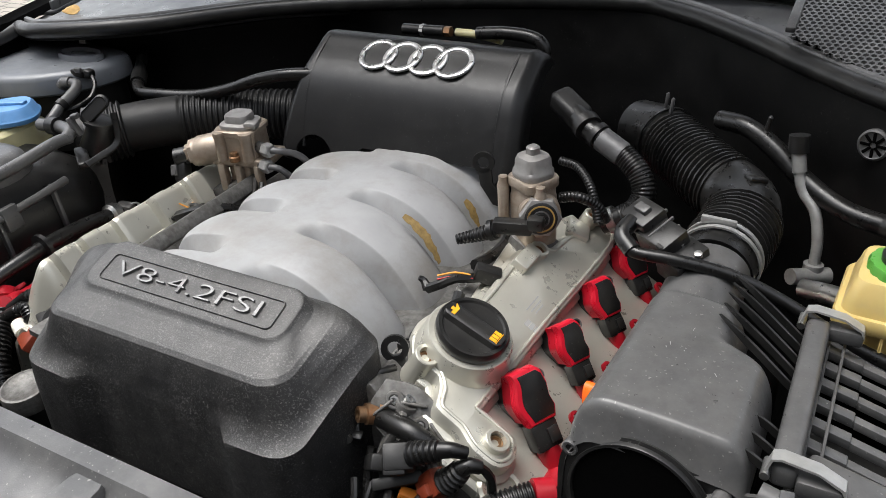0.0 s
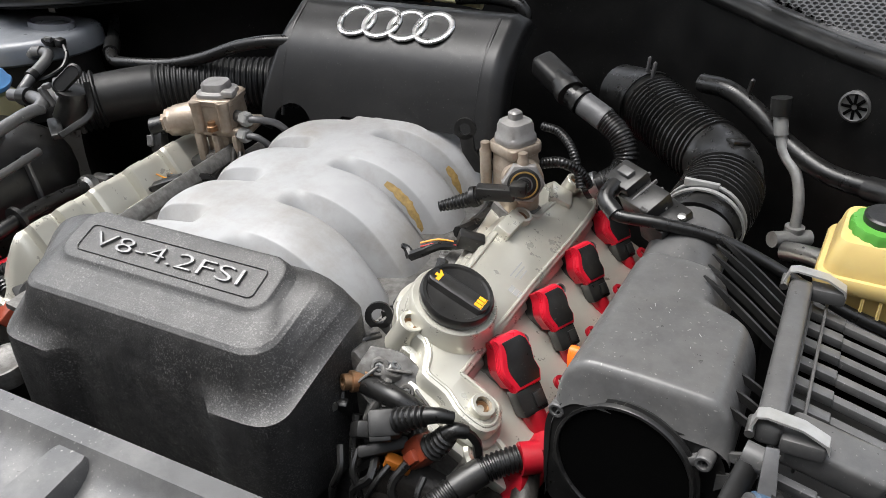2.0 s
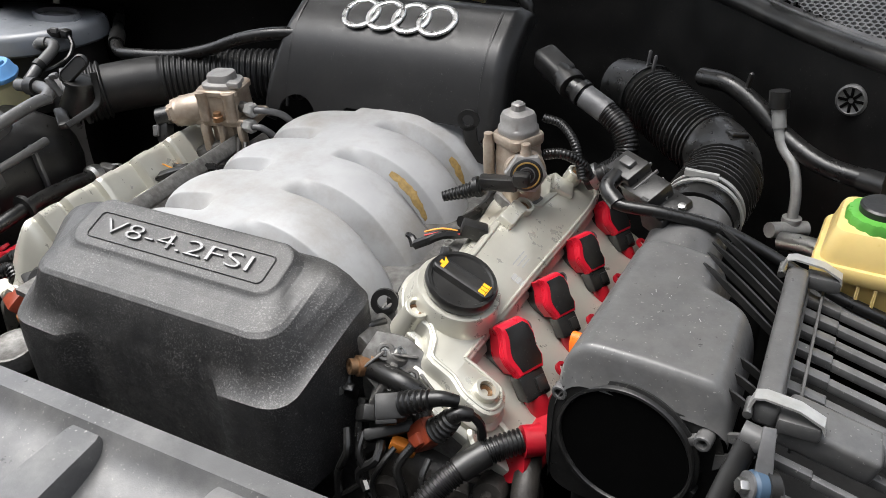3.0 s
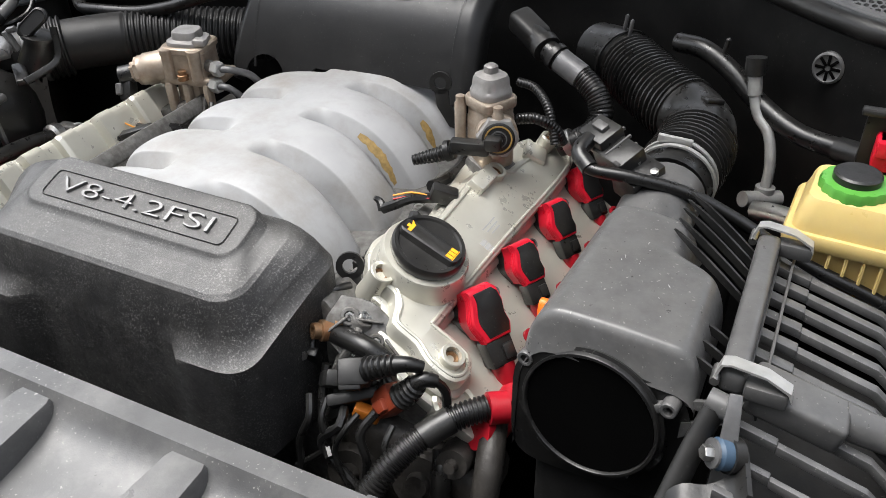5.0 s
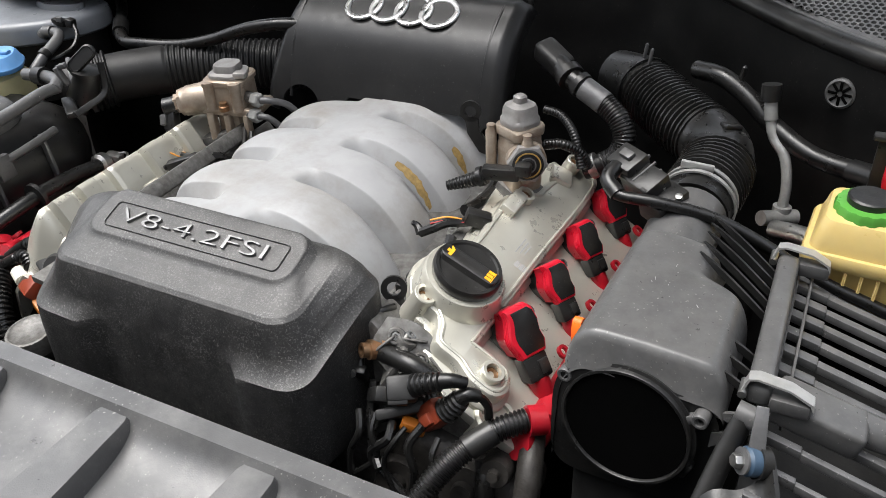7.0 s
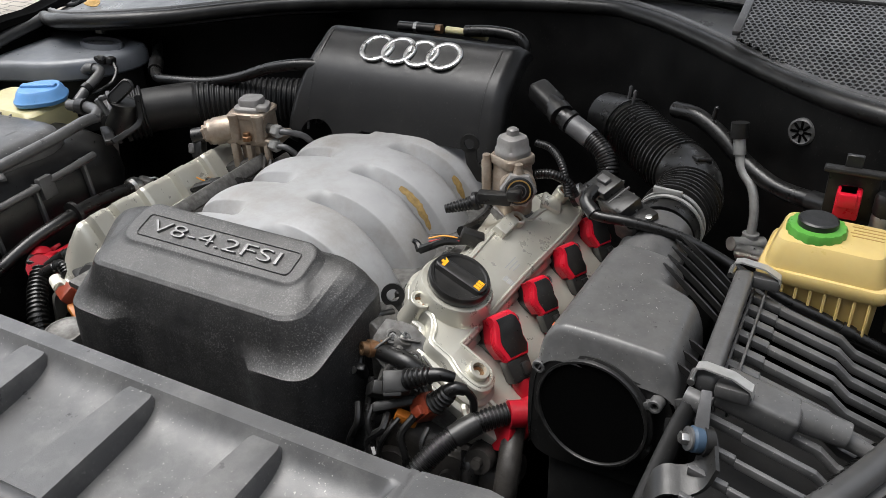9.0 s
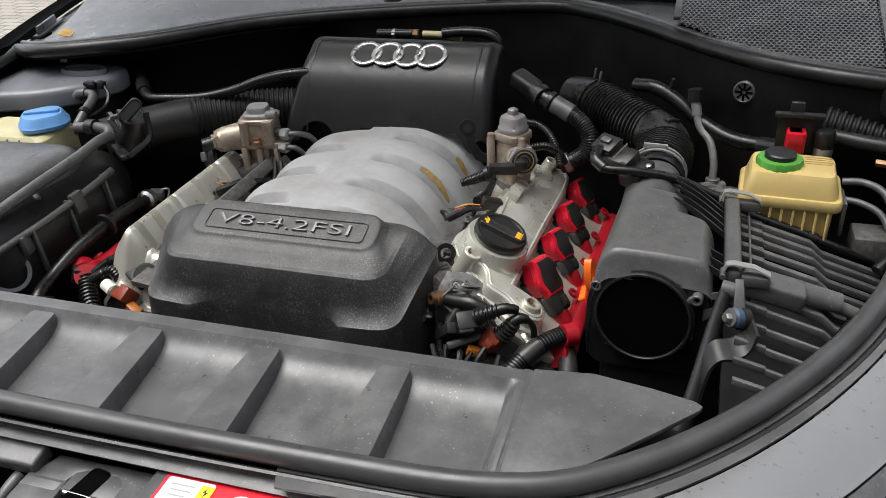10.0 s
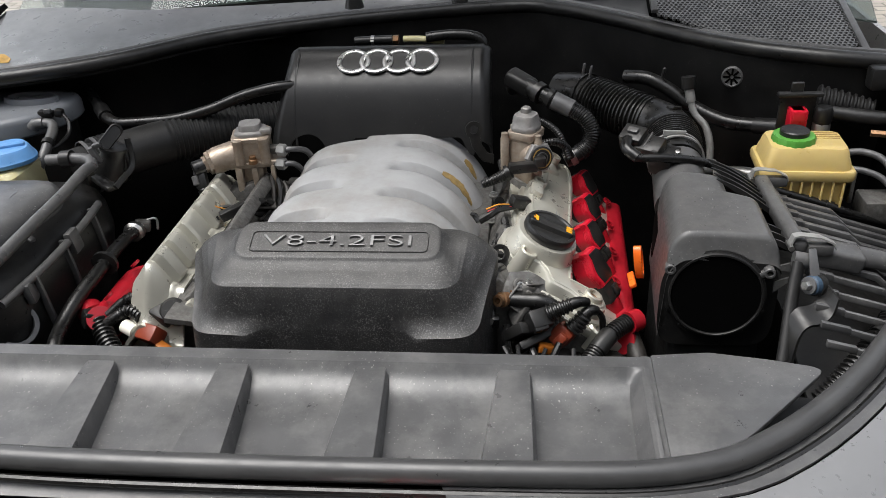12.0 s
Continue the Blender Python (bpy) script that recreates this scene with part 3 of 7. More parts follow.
# flat near-black bar painted in as the shade of a notch
part("notch_shade", rbox(0.085, 0.007, 0.003, 0.001, 2, pose(-0.014, -0.4655, 0.937)), "dark", carrier)
PLATE_F = [(-0.088, -0.468), (0.36, -0.464), (0.40, -0.64), (0.008, -0.64), (0.006, -0.500), (0.003, -0.488), (-0.006, -0.480), (-0.044, -0.480), (-0.053, -0.486), (-0.058, -0.500), (-0.060, -0.512), (-0.105, -0.512)]
part("plate", extrude(PLATE_F[::-1], 0.006, pose(0, 0, 0.9135, 1.5), 0.0015), "panel", carrier)
part("arch_floor", rbox(0.062, 0.034, 0.004, 0.001, 2, pose(-0.024, -0.492, 0.9045)), "panel", carrier)
# flat near-black patch painted in as the shade of a hole
part("arch_hole_shade", extrude(rrect(0.012, 0.024, 0.006), 0.001, pose(-0.030, -0.500, 0.9068, 0, 0, -8)), "dark", carrier)
part("label_plate", rbox(0.30, 0.10, 0.004, 0.0015, 2, pose(0.190, -0.520, 0.9195, 2)), "panel", carrier)
part("grip", rbox(0.11, 0.028, 0.020, 0.004, 3, pose(-0.150, -0.483, 0.911, 14)), "panel", carrier)
part("latch", tube([(-0.14, -0.56, 0.86), (-0.127, -0.505, 0.888), (-0.124, -0.492, 0.892)], 0.007, 12), "panel", carrier)
part("bridge", rbox(0.050, 0.08, 0.012, 0.003, 2, pose(-0.080, -0.535, 0.898, 4)), "panel", carrier)
part("pin", tube([(-0.05, -0.510, 0.905), (-0.01, -0.512, 0.905)], 0.003, 8), "steel", carrier)
# near-black sheet: shade below the carrier put into a colour
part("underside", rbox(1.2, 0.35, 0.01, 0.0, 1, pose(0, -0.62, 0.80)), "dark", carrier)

notice = thing("warning_label", (0.15, -0.55, 0.91), "red and white warning label on the lock carrier", "label")
LM = pose(0.142, -0.511, 0.9225, 2, 0, 0)
part("red_field", extrude(rrect(0.087, 0.036, 0.004), 0.0006, LM), "stick_r", notice)
part("text_field", extrude(rrect(0.026, 0.032, 0.003), 0.0004, LM @ pose(-0.057, 0, 0.0007)), "stick_w", notice)
part("text_field", extrude(rrect(0.028, 0.026, 0.003), 0.0004, LM @ pose(0.054, -0.004, 0.0007)), "stick_w", notice)
part("yellow_sign", extrude(rrect(0.007, 0.008, 0.001), 0.0004, LM @ pose(-0.037, 0.02, 0.0013)), "stick_y", notice)
part("flash", extrude([(0.0, 0.005), (-0.003, -0.001), (0, 0), (-0.001, -0.006), (0.003, 0.001), (0, 0.0005)], 0.0003, LM @ pose(-0.037, 0.02, 0.0018)), "ink", notice)
part("ring_sign", lathe([(0.017, 0), (0.017, 0.0004)], 28, LM @ pose(0.003, 0.009, 0.0007)), "stick_w", notice)
part("ring_band", lathe([(0.014, 0.0), (0.014, 0.0003), (0.0125, 0.0003), (0.0125, 0)], 28, LM @ pose(0.003, 0.009, 0.0012), cap=False), "stick_r", notice)
part("ring_bar", extrude(rrect(0.013, 0.001, 0.0005, 2), 0.0003, LM @ pose(0.003, 0.009, 0.0012, 0, 0, -45)), "stick_r", notice)
for i in range(7):
    part("line", rbox(0.026 - 0.004 * (i % 3), 0.0016, 0.0003, 0, 1, LM @ pose(-0.064 + 0.001 * (i % 2), 0.024 - 0.0065 * i, 0.0013)), "greyink", notice)
for i in range(3):
    part("line", rbox(0.02, 0.002, 0.0003, 0, 1, LM @ pose(0.05, 0.012 - 0.009 * i, 0.0013)), "greyink", notice)

# headlight at the corner of the wing
lamp = thing("headlight", (0.7, -0.6, 0.8), "clear headlight in the corner of the wing", "headlight")
part("bezel", sheet(wing_strip(0.1065, 0.124, -0.003, 0.0245, 0.165, 0.325), 60, 4, 0.003), "panel", lamp, "dark grey bezel strip")
part("lens", sheet(wing_strip(0.126, 0.34, 0.002, 0.196, 0.175, 0.315), 40, 18, 0.003), "lens", lamp)
part("reflector", sheet(wing_strip(0.130, 0.34, 0.024, 0.225, 0.175, 0.315), 40, 14, 0.003), "chrome", lamp)


# ---------------------------------------------------------------- engine: front cover
COVER_ROWS = [  # level, half width, front, back, corner, height in front, rise towards the back, spread at the back
    (0.00, 0.178, -0.181, -0.046, 0.030, 0.800, 0.000, 0.028), (0.30, 0.178, -0.177, -0.046, 0.030, 0.886, 0.000, 0.028),
    (0.40, 0.176, -0.175, -0.047, 0.030, 0.901, 0.052, 0.030), (0.60, 0.171, -0.170, -0.049, 0.031, 0.928, 0.044, 0.025),
    (0.72, 0.166, -0.1660, -0.051, 0.031, 0.950, 0.036, 0.019), (0.78, 0.1632, -0.1636, -0.053, 0.030, 0.9610, 0.030, 0.012),
    (0.81, 0.1610, -0.1615, -0.055, 0.029, 0.9665, 0.026, 0.008), (0.84, 0.1570, -0.1570, -0.057, 0.028, 0.9702, 0.023, 0.005),
    (0.87, 0.1515, -0.1505, -0.059, 0.026, 0.9728, 0.022, 0.003), (0.92, 0.1440, -0.1375, -0.061, 0.024, 0.9775, 0.021, 0.001),
    (0.945, 0.1395, -0.1285, -0.062, 0.022, 0.9815, 0.021, 0.0), (0.955, 0.1370, -0.1255, -0.063, 0.021, 0.9838, 0.0205, 0.0),
    (0.970, 0.1345, -0.1225, -0.064, 0.020, 0.9872, 0.0195, 0.0), (0.980, 0.1320, -0.1200, -0.065, 0.019, 0.9885, 0.0190, 0.0), (1.0, 0.110, -0.1050, -0.068, 0.010, 0.9942, 0.0130, 0.0)]


def cover_ring(k):
    """Outline of the front cover at level k, from its rim (0) to its top (1)."""
    for a, b in zip(COVER_ROWS, COVER_ROWS[1:]):
        if a[0] <= k <= b[0]:
            f = (k - a[0]) / (b[0] - a[0])
            hw, y0, y1, c, z, rise, spread = (p + (q - p) * f for p, q in zip(a[1:], b[1:]))
            break
    base = rrect(hw, (y1 - y0) / 2, c, 10, 0, (y0 + y1) / 2)
    n = len(base)
    dense = []
    for i in range(n):
        p, q = Vector(base[i]), Vector(base[(i + 1) % n])
        m = {10: 16, 21: 190, 32: 16, 43: 190}.get(i, 1)
        dense += [p.lerp(q, j / m) for j in range(m)]
    out = []
    for x, y in dense:
        sx = 1 if x > 0 else -1
        back = smooth((y - y0 - 0.012) / (y1 - y0 - 0.02))
        wide = smooth((abs(x) - 0.08) / 0.06)
        blend = smooth((k - 0.80) / 0.14)
        zz = z + rise * (back * (1 - blend) + blend * (y - y0) / (y1 - y0))
        x += sx * spread * back * wide
        # proud corner boxes below a rising ridge
        ridge = 0.911 + 0.05 * max(0.0, min(0.06, abs(x) - 0.108)) + 0.050 * smooth((y + 0.168) / 0.105)
        inner = smooth((abs(x) - 0.1055) / 0.0030)
        if k <= 0.40:
            zz = 0.80 + (ridge - 0.80) * min(1.0, (zz - 0.80) / (z + rise * back - 0.80 + 1e-6)) * k / 0.40
            g = 1.0
        elif k < 0.78:
            w = (k - 0.40) / 0.38
            lip = 0.961 + 0.030 * back
            zz = ridge + (lip - ridge) * w
            g = (1 - w) ** 4.5
        else:
            g = 0.0
        g *= inner
        x += 0.010 * g * sx * smooth((abs(x) - 0.135) / 0.03) * (1 - 0.8 * back)
        y -= 0.0150 * g * smooth((-0.09 - y) / 0.06)
        out.append(Vector((x, y, zz)))
    return out


cover = thing("engine_cover", (0, -0.11, 0.8), "grained black plastic front engine cover, dusty and scuffed", "engine cover")
levels = [0, 0.1, 0.2, 0.3, 0.36] + [0.40 + 0.38 * (i / 40) ** 1.3 for i in range(41)] + [0.78 + 0.22 * i / 66 for i in range(1, 67)]
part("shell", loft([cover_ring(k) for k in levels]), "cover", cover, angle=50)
TOP = pose(0.002, -0.0985, 0.9975, 19.8)
part("letter_frame", loft([[tuple(TOP @ Vector((x, y, z))) for x, y in rrect(0.1165 - d, 0.0168 - d, 0.006 - d, 5)] for d, z in ((-0.0008, -0.0006), (-0.0001, 0.0005), (0.0005, 0.0005), (0.0010, -0.0006))], caps=False), "cover", cover)
part("lettering", lettering("V8-4.2FSI", 0.196, 0.0175, 0.0032, TOP @ pose(-0.003, 0.0006, 0.0006), -0.014), "letter", cover, "silver raised engine lettering")


# ---------------------------------------------------------------- engine: rear cover with ring emblem
REAR = [(0.425, 1.098), (0.405, 1.1), (0.385, 1.089), (0.362, 1.075), (0.347, 1.062), (0.335, 1.045), (0.322, 1.018), (0.312, 0.992), (0.304, 0.968), (0.298, 0.945)]
rear_path = curve([(0, y, z) for y, z in REAR], 0.004)


def rear_at(u, v):
    a = 2 * u - 1
    n = len(rear_path) - 1
    lift = 0.0
    for c, w, h in ((-0.66, 0.16, 0.17), (0.90, 0.07, 0.10)):
        lift = max(lift, h * max(0.0, 1 - ((a - c) / w) ** 2) ** 0.5 if abs(a - c) < w else 0)
    lift = max(lift, 0.135 * smooth((a + 0.36) / 0.10) * smooth((0.80 - a) / 0.12))
    k = v * (1 - lift) * n
    i = min(int(k), n - 1)
    p = rear_path[i].lerp(rear_path[i + 1], k - i)
    hw = (0.162 + 0.004 * smooth((1.1 - p.z) / 0.14)) if a > 0 else (0.166 + 0.026 * smooth((1.1 - p.z) / 0.14))
    s = abs(a)
    fold = max(0.0, s - 0.90) / 0.10
    x = hw * min(s, 0.90) / 0.90 + 0.012 * smooth(fold * 2)
    return Vector((math.copysign(x, a), p.y + 0.026 * fold ** 1.4, p.z - 0.022 * fold ** 1.2))


rear = thing("rear_engine_cover", (0, 0.36, 0.95), "matt black plastic rear engine cover with ring emblem", "engine cover")
part("shell", sheet(rear_at, 120, 60, 0.004), "rearcover", rear, angle=50)
for x in (0.1475, -0.160):
    part("crease", tube([(x + 0.00 * i, p[1] - 0.001, p[2] + 0.001) for i, p in enumerate([(0, 0.40, 1.1), (0, 0.362, 1.077), (0, 0.335, 1.047), (0, 0.312, 0.994), (0, 0.302, 0.962)])], 0.0025, 6), "rearcover", rear)
emblem = thing("ring_emblem", (0, 0.375, 1.085), "four linked satin chrome rings on the cover", "emblem")
EM = pose(0.0, 0.3755, 1.0875, 26)
for i in range(4):
    ringpro = [(0.0294, 0.0), (0.0298, 0.002), (0.0287, 0.0038), (0.0256, 0.0046), (0.0225, 0.0038), (0.0214, 0.002), (0.0218, 0.0)]
    part("ring", lathe(ringpro, 48, EM @ pose(-0.0605 + 0.0403 * i, 0, 0.0006 * (i % 2)), cap=False), "chrome", emblem)

# ---------------------------------------------------------------- engine: intake manifold
manifold = thing("intake_manifold", (0, 0.1, 0.9), "pale grey cast intake manifold with eight interleaved runners", "intake manifold")


ARCH_L = [(0.0, 0.994), (0.035, 0.993), (0.070, 0.988), (0.100, 0.976), (0.128, 0.957), (0.150, 0.932), (0.167, 0.902), (0.177, 0.872), (0.180, 0.855)]
ARCH_R = [(0.0, 0.994), (0.040, 0.992), (0.080, 0.986), (0.106, 0.978), (0.126, 0.964), (0.138, 0.945), (0.147, 0.915), (0.152, 0.880), (0.154, 0.855)]


RUN_V = [0.17 * j / 10 for j in range(10)] + [0.17 + 0.09 * j / 12 for j in range(12)] + [0.26 + 0.52 * j / 12 for j in range(12)] + [0.78 + 0.12 * j / 14 for j in range(14)] + [0.90, 0.93, 0.96, 1.0]


def runner(front, pitch, sx):
    """One arched duct: a crest along its front edge, a steep front flank, a flat back with a sharp rear edge."""
    path = curve([(x, 0, z) for x, z in (ARCH_L if sx > 0 else ARCH_R)], 0.005)
    n = len(path) - 1

    def f(u, v):
        v = RUN_V[int(v * (len(RUN_V) - 1) + 0.5)]
        k = u * n
        i = min(int(k), n - 1)
        p = path[i].lerp(path[i + 1], k - i)
        t = (path[min(i + 2, n)] - path[max(i - 1, 0)]).normalized()
        nn = Vector((-t.z, 0, t.x))
        x = p.x
        deep = 0.036 * smooth((x - (0.022 if sx > 0 else 0.026)) / 0.040) + (0.016 if sx > 0 else 0.030) * smooth((x - 0.085) / 0.05)
        if v < 0.21:
            q = v / 0.21
            drop = deep * (1 - q)
        elif v < 0.84:
            drop = 0.0
        else:
            drop = deep * min(1.0, ((v - 0.84) / 0.08) ** 1.1)
        a = max(0.0, min(1.0, (v - 0.21) / 0.63))
        dome = 0.0045 * smooth((x - 0.01) / 0.06) * 4 * a * (1 - a) - 0.014 * smooth((x - 0.10) / 0.05) * max(0.0, abs(2 * a - 1) - 0.55) ** 1.5
        y = front + pitch * v
        q = p + nn * (dome - drop) - Vector((0, 0, 0.045 * smooth((-0.058 - y) / 0.035) + 0.045 * max(0.0, y - 0.02)))
        return Vector((sx * q.x, y, q.z))
    return sheet(f, n, len(RUN_V) - 1)


for i in range(4):
    part("runner", runner(-0.041 + 0.1015 * i, 0.1015, 1), "manifold", manifold, angle=66)
    part("runner", runner(-0.117 + 0.1045 * i, 0.1045, -1), "manifold", manifold, angle=66)
part("front_duct", runner(-0.1425, 0.1015, 1), "manifold", manifold, angle=66)
part("plenum", rbox(0.20, 0.38, 0.07, 0.02, 4, pose(0, 0.12, 0.915)), "manifold", manifold)
part("base_flange", rbox(0.37, 0.40, 0.012, 0.004, 2, pose(0.0, 0.11, 0.893)), "alu", manifold)
for s, y in ((1, 0.10), (1, 0.19), (1, 0.01)):
    bolt((0.187, y + 0.04, 0.9), (0, 0, 1), 0.006, 0.006, "steel", manifold)
tape = thing("foil_tape", (0.15, 0.1, 0.96), "torn golden foil tape stuck to a runner", "tape")
def ribbon(points, w, twist):
    path = curve(points, 0.004)
    rnd = random.Random(5)
    edge = [(0.75 + 0.5 * rnd.random(), 0.75 + 0.5 * rnd.random()) for _ in path]
    return sheet(lambda u, v: path[int(u * (len(path) - 1) + 0.5)] + Vector(twist) * w * (v - 0.5) * edge[int(u * (len(path) - 1) + 0.5)][0 if v < 0.5 else 1] * (0.25 + 0.75 * math.sin(math.pi * min(1, 0.1 + 0.85 * u))), len(path) - 1, 4, 0.0012)


part("strip", ribbon([(0.114, 0.138, 0.985), (0.132, 0.140, 0.971), (0.147, 0.140, 0.952), (0.157, 0.141, 0.928)], 0.012, (0.25, 0.75, 0.5)), "gold", tape)
part("strip", ribbon([(0.140, 0.242, 0.960), (0.150, 0.243, 0.945), (0.158, 0.243, 0.925)], 0.011, (0.25, 0.75, 0.5)), "gold", tape)

# ---------------------------------------------------------------- engine block and valley
block = thing("engine_block", (0, 0.1, 0.5), "stained aluminium engine block below the covers", "engine block")
part("crankcase", rbox(0.52, 0.46, 0.30, 0.03, 3, pose(0, 0.12, 0.66)), "alu", block)
part("valley", rbox(0.42, 0.42, 0.08, 0.01, 2, pose(0, 0.12, 0.845)), "alu", block)

# ---------------------------------------------------------------- valve covers, one frame per bank
N = Vector((0.616, 0, 0.788))
BANK_L = axes((0.300, 0, 0.930), (0.5, 0, 0.866), (0.866, 0, -0.5)) @ pose(0, 0, 0, 0, 0, -2.2)
DUCT_L = axes((0.300, 0, 0.930), N, (0.788, 0, -0.616)) @ pose(0, 0, 0, 0, 0, -2.2)
BANK_R = pose(0, 0.115 * 2, 0, 0, 0, 180) @ axes((0.300, 0, 0.930), N, (0.788, 0, -0.616))
PLATE = [(0.018, -0.046), (0.018, 0.10), (0.018, 0.31), (-0.020, 0.315), (-0.036, 0.25), (-0.040, 0.215), (-0.058, 0.205), (-0.062, 0.16), (-0.058, 0.06), (-0.074, 0.040),
         (-0.082, 0.000), (-0.066, -0.030), (-0.050, -0.050), (-0.034, -0.052), (-0.026, -0.064), (-0.016, -0.082), (0.012, -0.084), (0.032, -0.092), (0.060, -0.090), (0.070, -0.072), (0.062, -0.050), (0.042, -0.046)]
HEAD = [(-0.088, -0.07), (0.02, -0.115), (0.108, -0.105), (0.118, -0.05), (0.118, 0.33), (-0.05, 0.335), (-0.085, 0.22)]


def inset(poly, d):
    n = len(poly)
    c = [Vector(p) for p in poly]
    out = []
    for i in range(n):
        e0, e1 = (c[i] - c[i - 1]).normalized(), (c[(i + 1) % n] - c[i]).normalized()
        n0, n1 = Vector((-e0.y, e0.x)), Vector((-e1.y, e1.x))
        b = (n0 + n1).normalized()
        out.append(tuple(c[i] + b * d / max(0.5, b.dot(n1))))
    return out


def rounded(poly, n=60):
    """n points along a smooth closed line through poly."""
    p = [(x, y, 0) for x, y in poly]
    path = curve(p + [p[0]], 0.004)
    return [(path[int(k * (len(path) - 1) / n)].x, path[int(k * (len(path) - 1) / n)].y) for k in range(n)]


vcl = thing("valve_cover", BANK_L, "champagne magnesium valve cover with oil filler neck", "valve cover", "valve covers")
out0 = rounded(PLATE, 150)
part("cover_plate", loft([[(x, y, z) for x, y in inset(out0, d)] for d, z in ((0.0, -0.040), (0.0, -0.018), (0.0015, -0.014), (0.004, -0.0125))]), "mag", vcl, m="local")
bead = [(x, y, -0.0125) for x, y in inset(out0, 0.0065)]
part("edge_bead", tube([bead[i] for i in range(0, 150, 2)] + [bead[0]], 0.0020, 8, 0.004), "mag", vcl, m="local")
part("rail", loft([[(x, y, z) for x, y in inset(out0, d)] for d, z in ((-0.006, -0.044), (-0.006, -0.032), (-0.004, -0.030), (0.004, -0.029))]), "mag", vcl, m="local")
part("coil_deck", extrude([(-0.052, -0.045), (0.02, -0.108)] + HEAD[2:], 0.014, Matrix.Translation((0, 0, -0.052)), 0.003), "mag", vcl, "dull champagne deck below the coils", m="local")
part("cylinder_head", extrude([(x * 0.97, y * 0.97) for x, y in HEAD], 0.08, Matrix.Translation((0, 0, -0.127)), 0.004), "alu", vcl, "stained aluminium cylinder head", m="local")
part("filler_neck", lathe([(0.050, -0.022), (0.0475, -0.012), (0.0455, -0.008), (0.0445, 0.006), (0.0425, 0.010), (0.036, 0.010)], 40, pose(-0.036, -0.002, 0, 5, -7)), "mag", vcl, m="local")
for u, v, r, h in ((-0.0555, -0.045, 0.0125, -0.007), (0.0455, -0.070, 0.0125, -0.006), (-0.046, 0.190, 0.0115, -0.004), (-0.026, 0.300, 0.0115, 0.004)):
    boss = part("bolt_boss", lathe([(r * 1.15, -0.05), (r, -0.02), (r, h), (r * 0.93, h + 0.001), (r * 0.66, h + 0.001), (r * 0.62, -0.012), (0.001, -0.013)], 24, pose(u, v, 0)), "mag", vcl, m="local")
    part("bolt", lathe([(0.0072, -0.013), (0.0072, h - 0.004), (0.005, h - 0.0035), (0.0035, h - 0.007)], 12, pose(u, v, 0)), "brass", boss, m="local")
part("scallop", lathe([(0.024, -0.06), (0.024, -0.030), (0.021, -0.027), (0.017, -0.028), (0.016, -0.04)], 28, pose(0.076, -0.088, -0.006)), "mag", vcl, m="local")
part("lug", rbox(0.020, 0.045, 0.016, 0.004, 2, pose(-0.050, 0.165, -0.010)), "mag", vcl, m="local")
part("lug", rbox(0.030, 0.030, 0.012, 0.004, 2, pose(-0.028, 0.275, -0.012, 0, 0, 20)), "mag", vcl, m="local")
book = thing("printed_mark", BANK_L, "faint printed manual symbol and fine print on the valve cover", "marking")
for k, (du, dv) in enumerate(((-0.006, 0), (0.0, 0), (0.006, 0))):
    part("page", extrude(rrect(0.0026, 0.005, 0.0006, 2), 0.0003, pose(0.004 + du, 0.085 + dv, -0.0124)), "greyink", book, m="local")
for k in range(3):
    part("print_line", rbox(0.0014, 0.030 - 0.006 * k, 0.0003, 0, 1, pose(-0.012 + 0.005 * k, 0.115, -0.0123)), "greyink", book, m="local")

vcr = thing("valve_cover", BANK_R, "champagne magnesium valve cover with stepped ribs", "valve cover", "valve covers")


STEP_SECTION = [(-0.311, 0.865), (-0.308, 0.890), (-0.3045, 0.908), (-0.3015, 0.9145), (-0.294, 0.9235), (-0.286, 0.934), (-0.279, 0.9415), (-0.274, 0.942), (-0.267, 0.932), (-0.260, 0.920), (-0.253, 0.907), (-0.247, 0.902), (-0.236, 0.900)]
step_line = along([(x, 0, z) for x, z in STEP_SECTION], 0.003)


def stepped_at(u, v):
    """Cover with raised pockets along its inner, steeper half."""
    y = 0.262 - 0.385 * v
    p = step_line(u)
    mask = smooth((u - 0.56) / 0.04) * smooth((0.90 - u) / 0.03)
    rise = 0.0
    for c in (0.165, 0.100, 0.036, -0.018, -0.058):
        d = y - c
        rise = max(rise, smooth((d + 0.0035) / 0.0035) * smooth((0.022 - d) / 0.003))
    lean = Vector((0.78, 0, 0.62)) * ((0.0125 * rise - 0.003) * mask)
    end = smooth((-0.070 - y) / 0.045) + 0.3 * smooth((y - 0.225) / 0.03)
    return Vector((p.x - 0.012 * end * (1 - u), y, p.z - 0.07 * end)) + lean


part("cover_plate", sheet(stepped_at, 90, 260, 0.005), "mag", vcr, angle=35)
part("valley_rail", sheet(lambda u, v: (-0.240 + 0.062 * u, 0.26 - 0.40 * v, 0.893 - 0.010 * u + 0.004 * math.sin(40 * v) * u), 10, 60, 0.008), "alu", vcr, "stained rough casting strip")
part("coil_deck", extrude([(max(x, -0.050), y) for x, y in HEAD], 0.014, Matrix.Translation((0, 0, -0.086)), 0.003), "mag", vcr, m="local")
part("cylinder_head", extrude([(max(x, -0.062), y * 0.97) for x, y in HEAD], 0.08, Matrix.Translation((0, 0, -0.147)), 0.004), "alu", vcr, m="local")
part("gutter", rbox(0.020, 0.33, 0.022, 0.005, 2, pose(-0.084, 0.165, -0.062)), "alu", vcr, m="local")

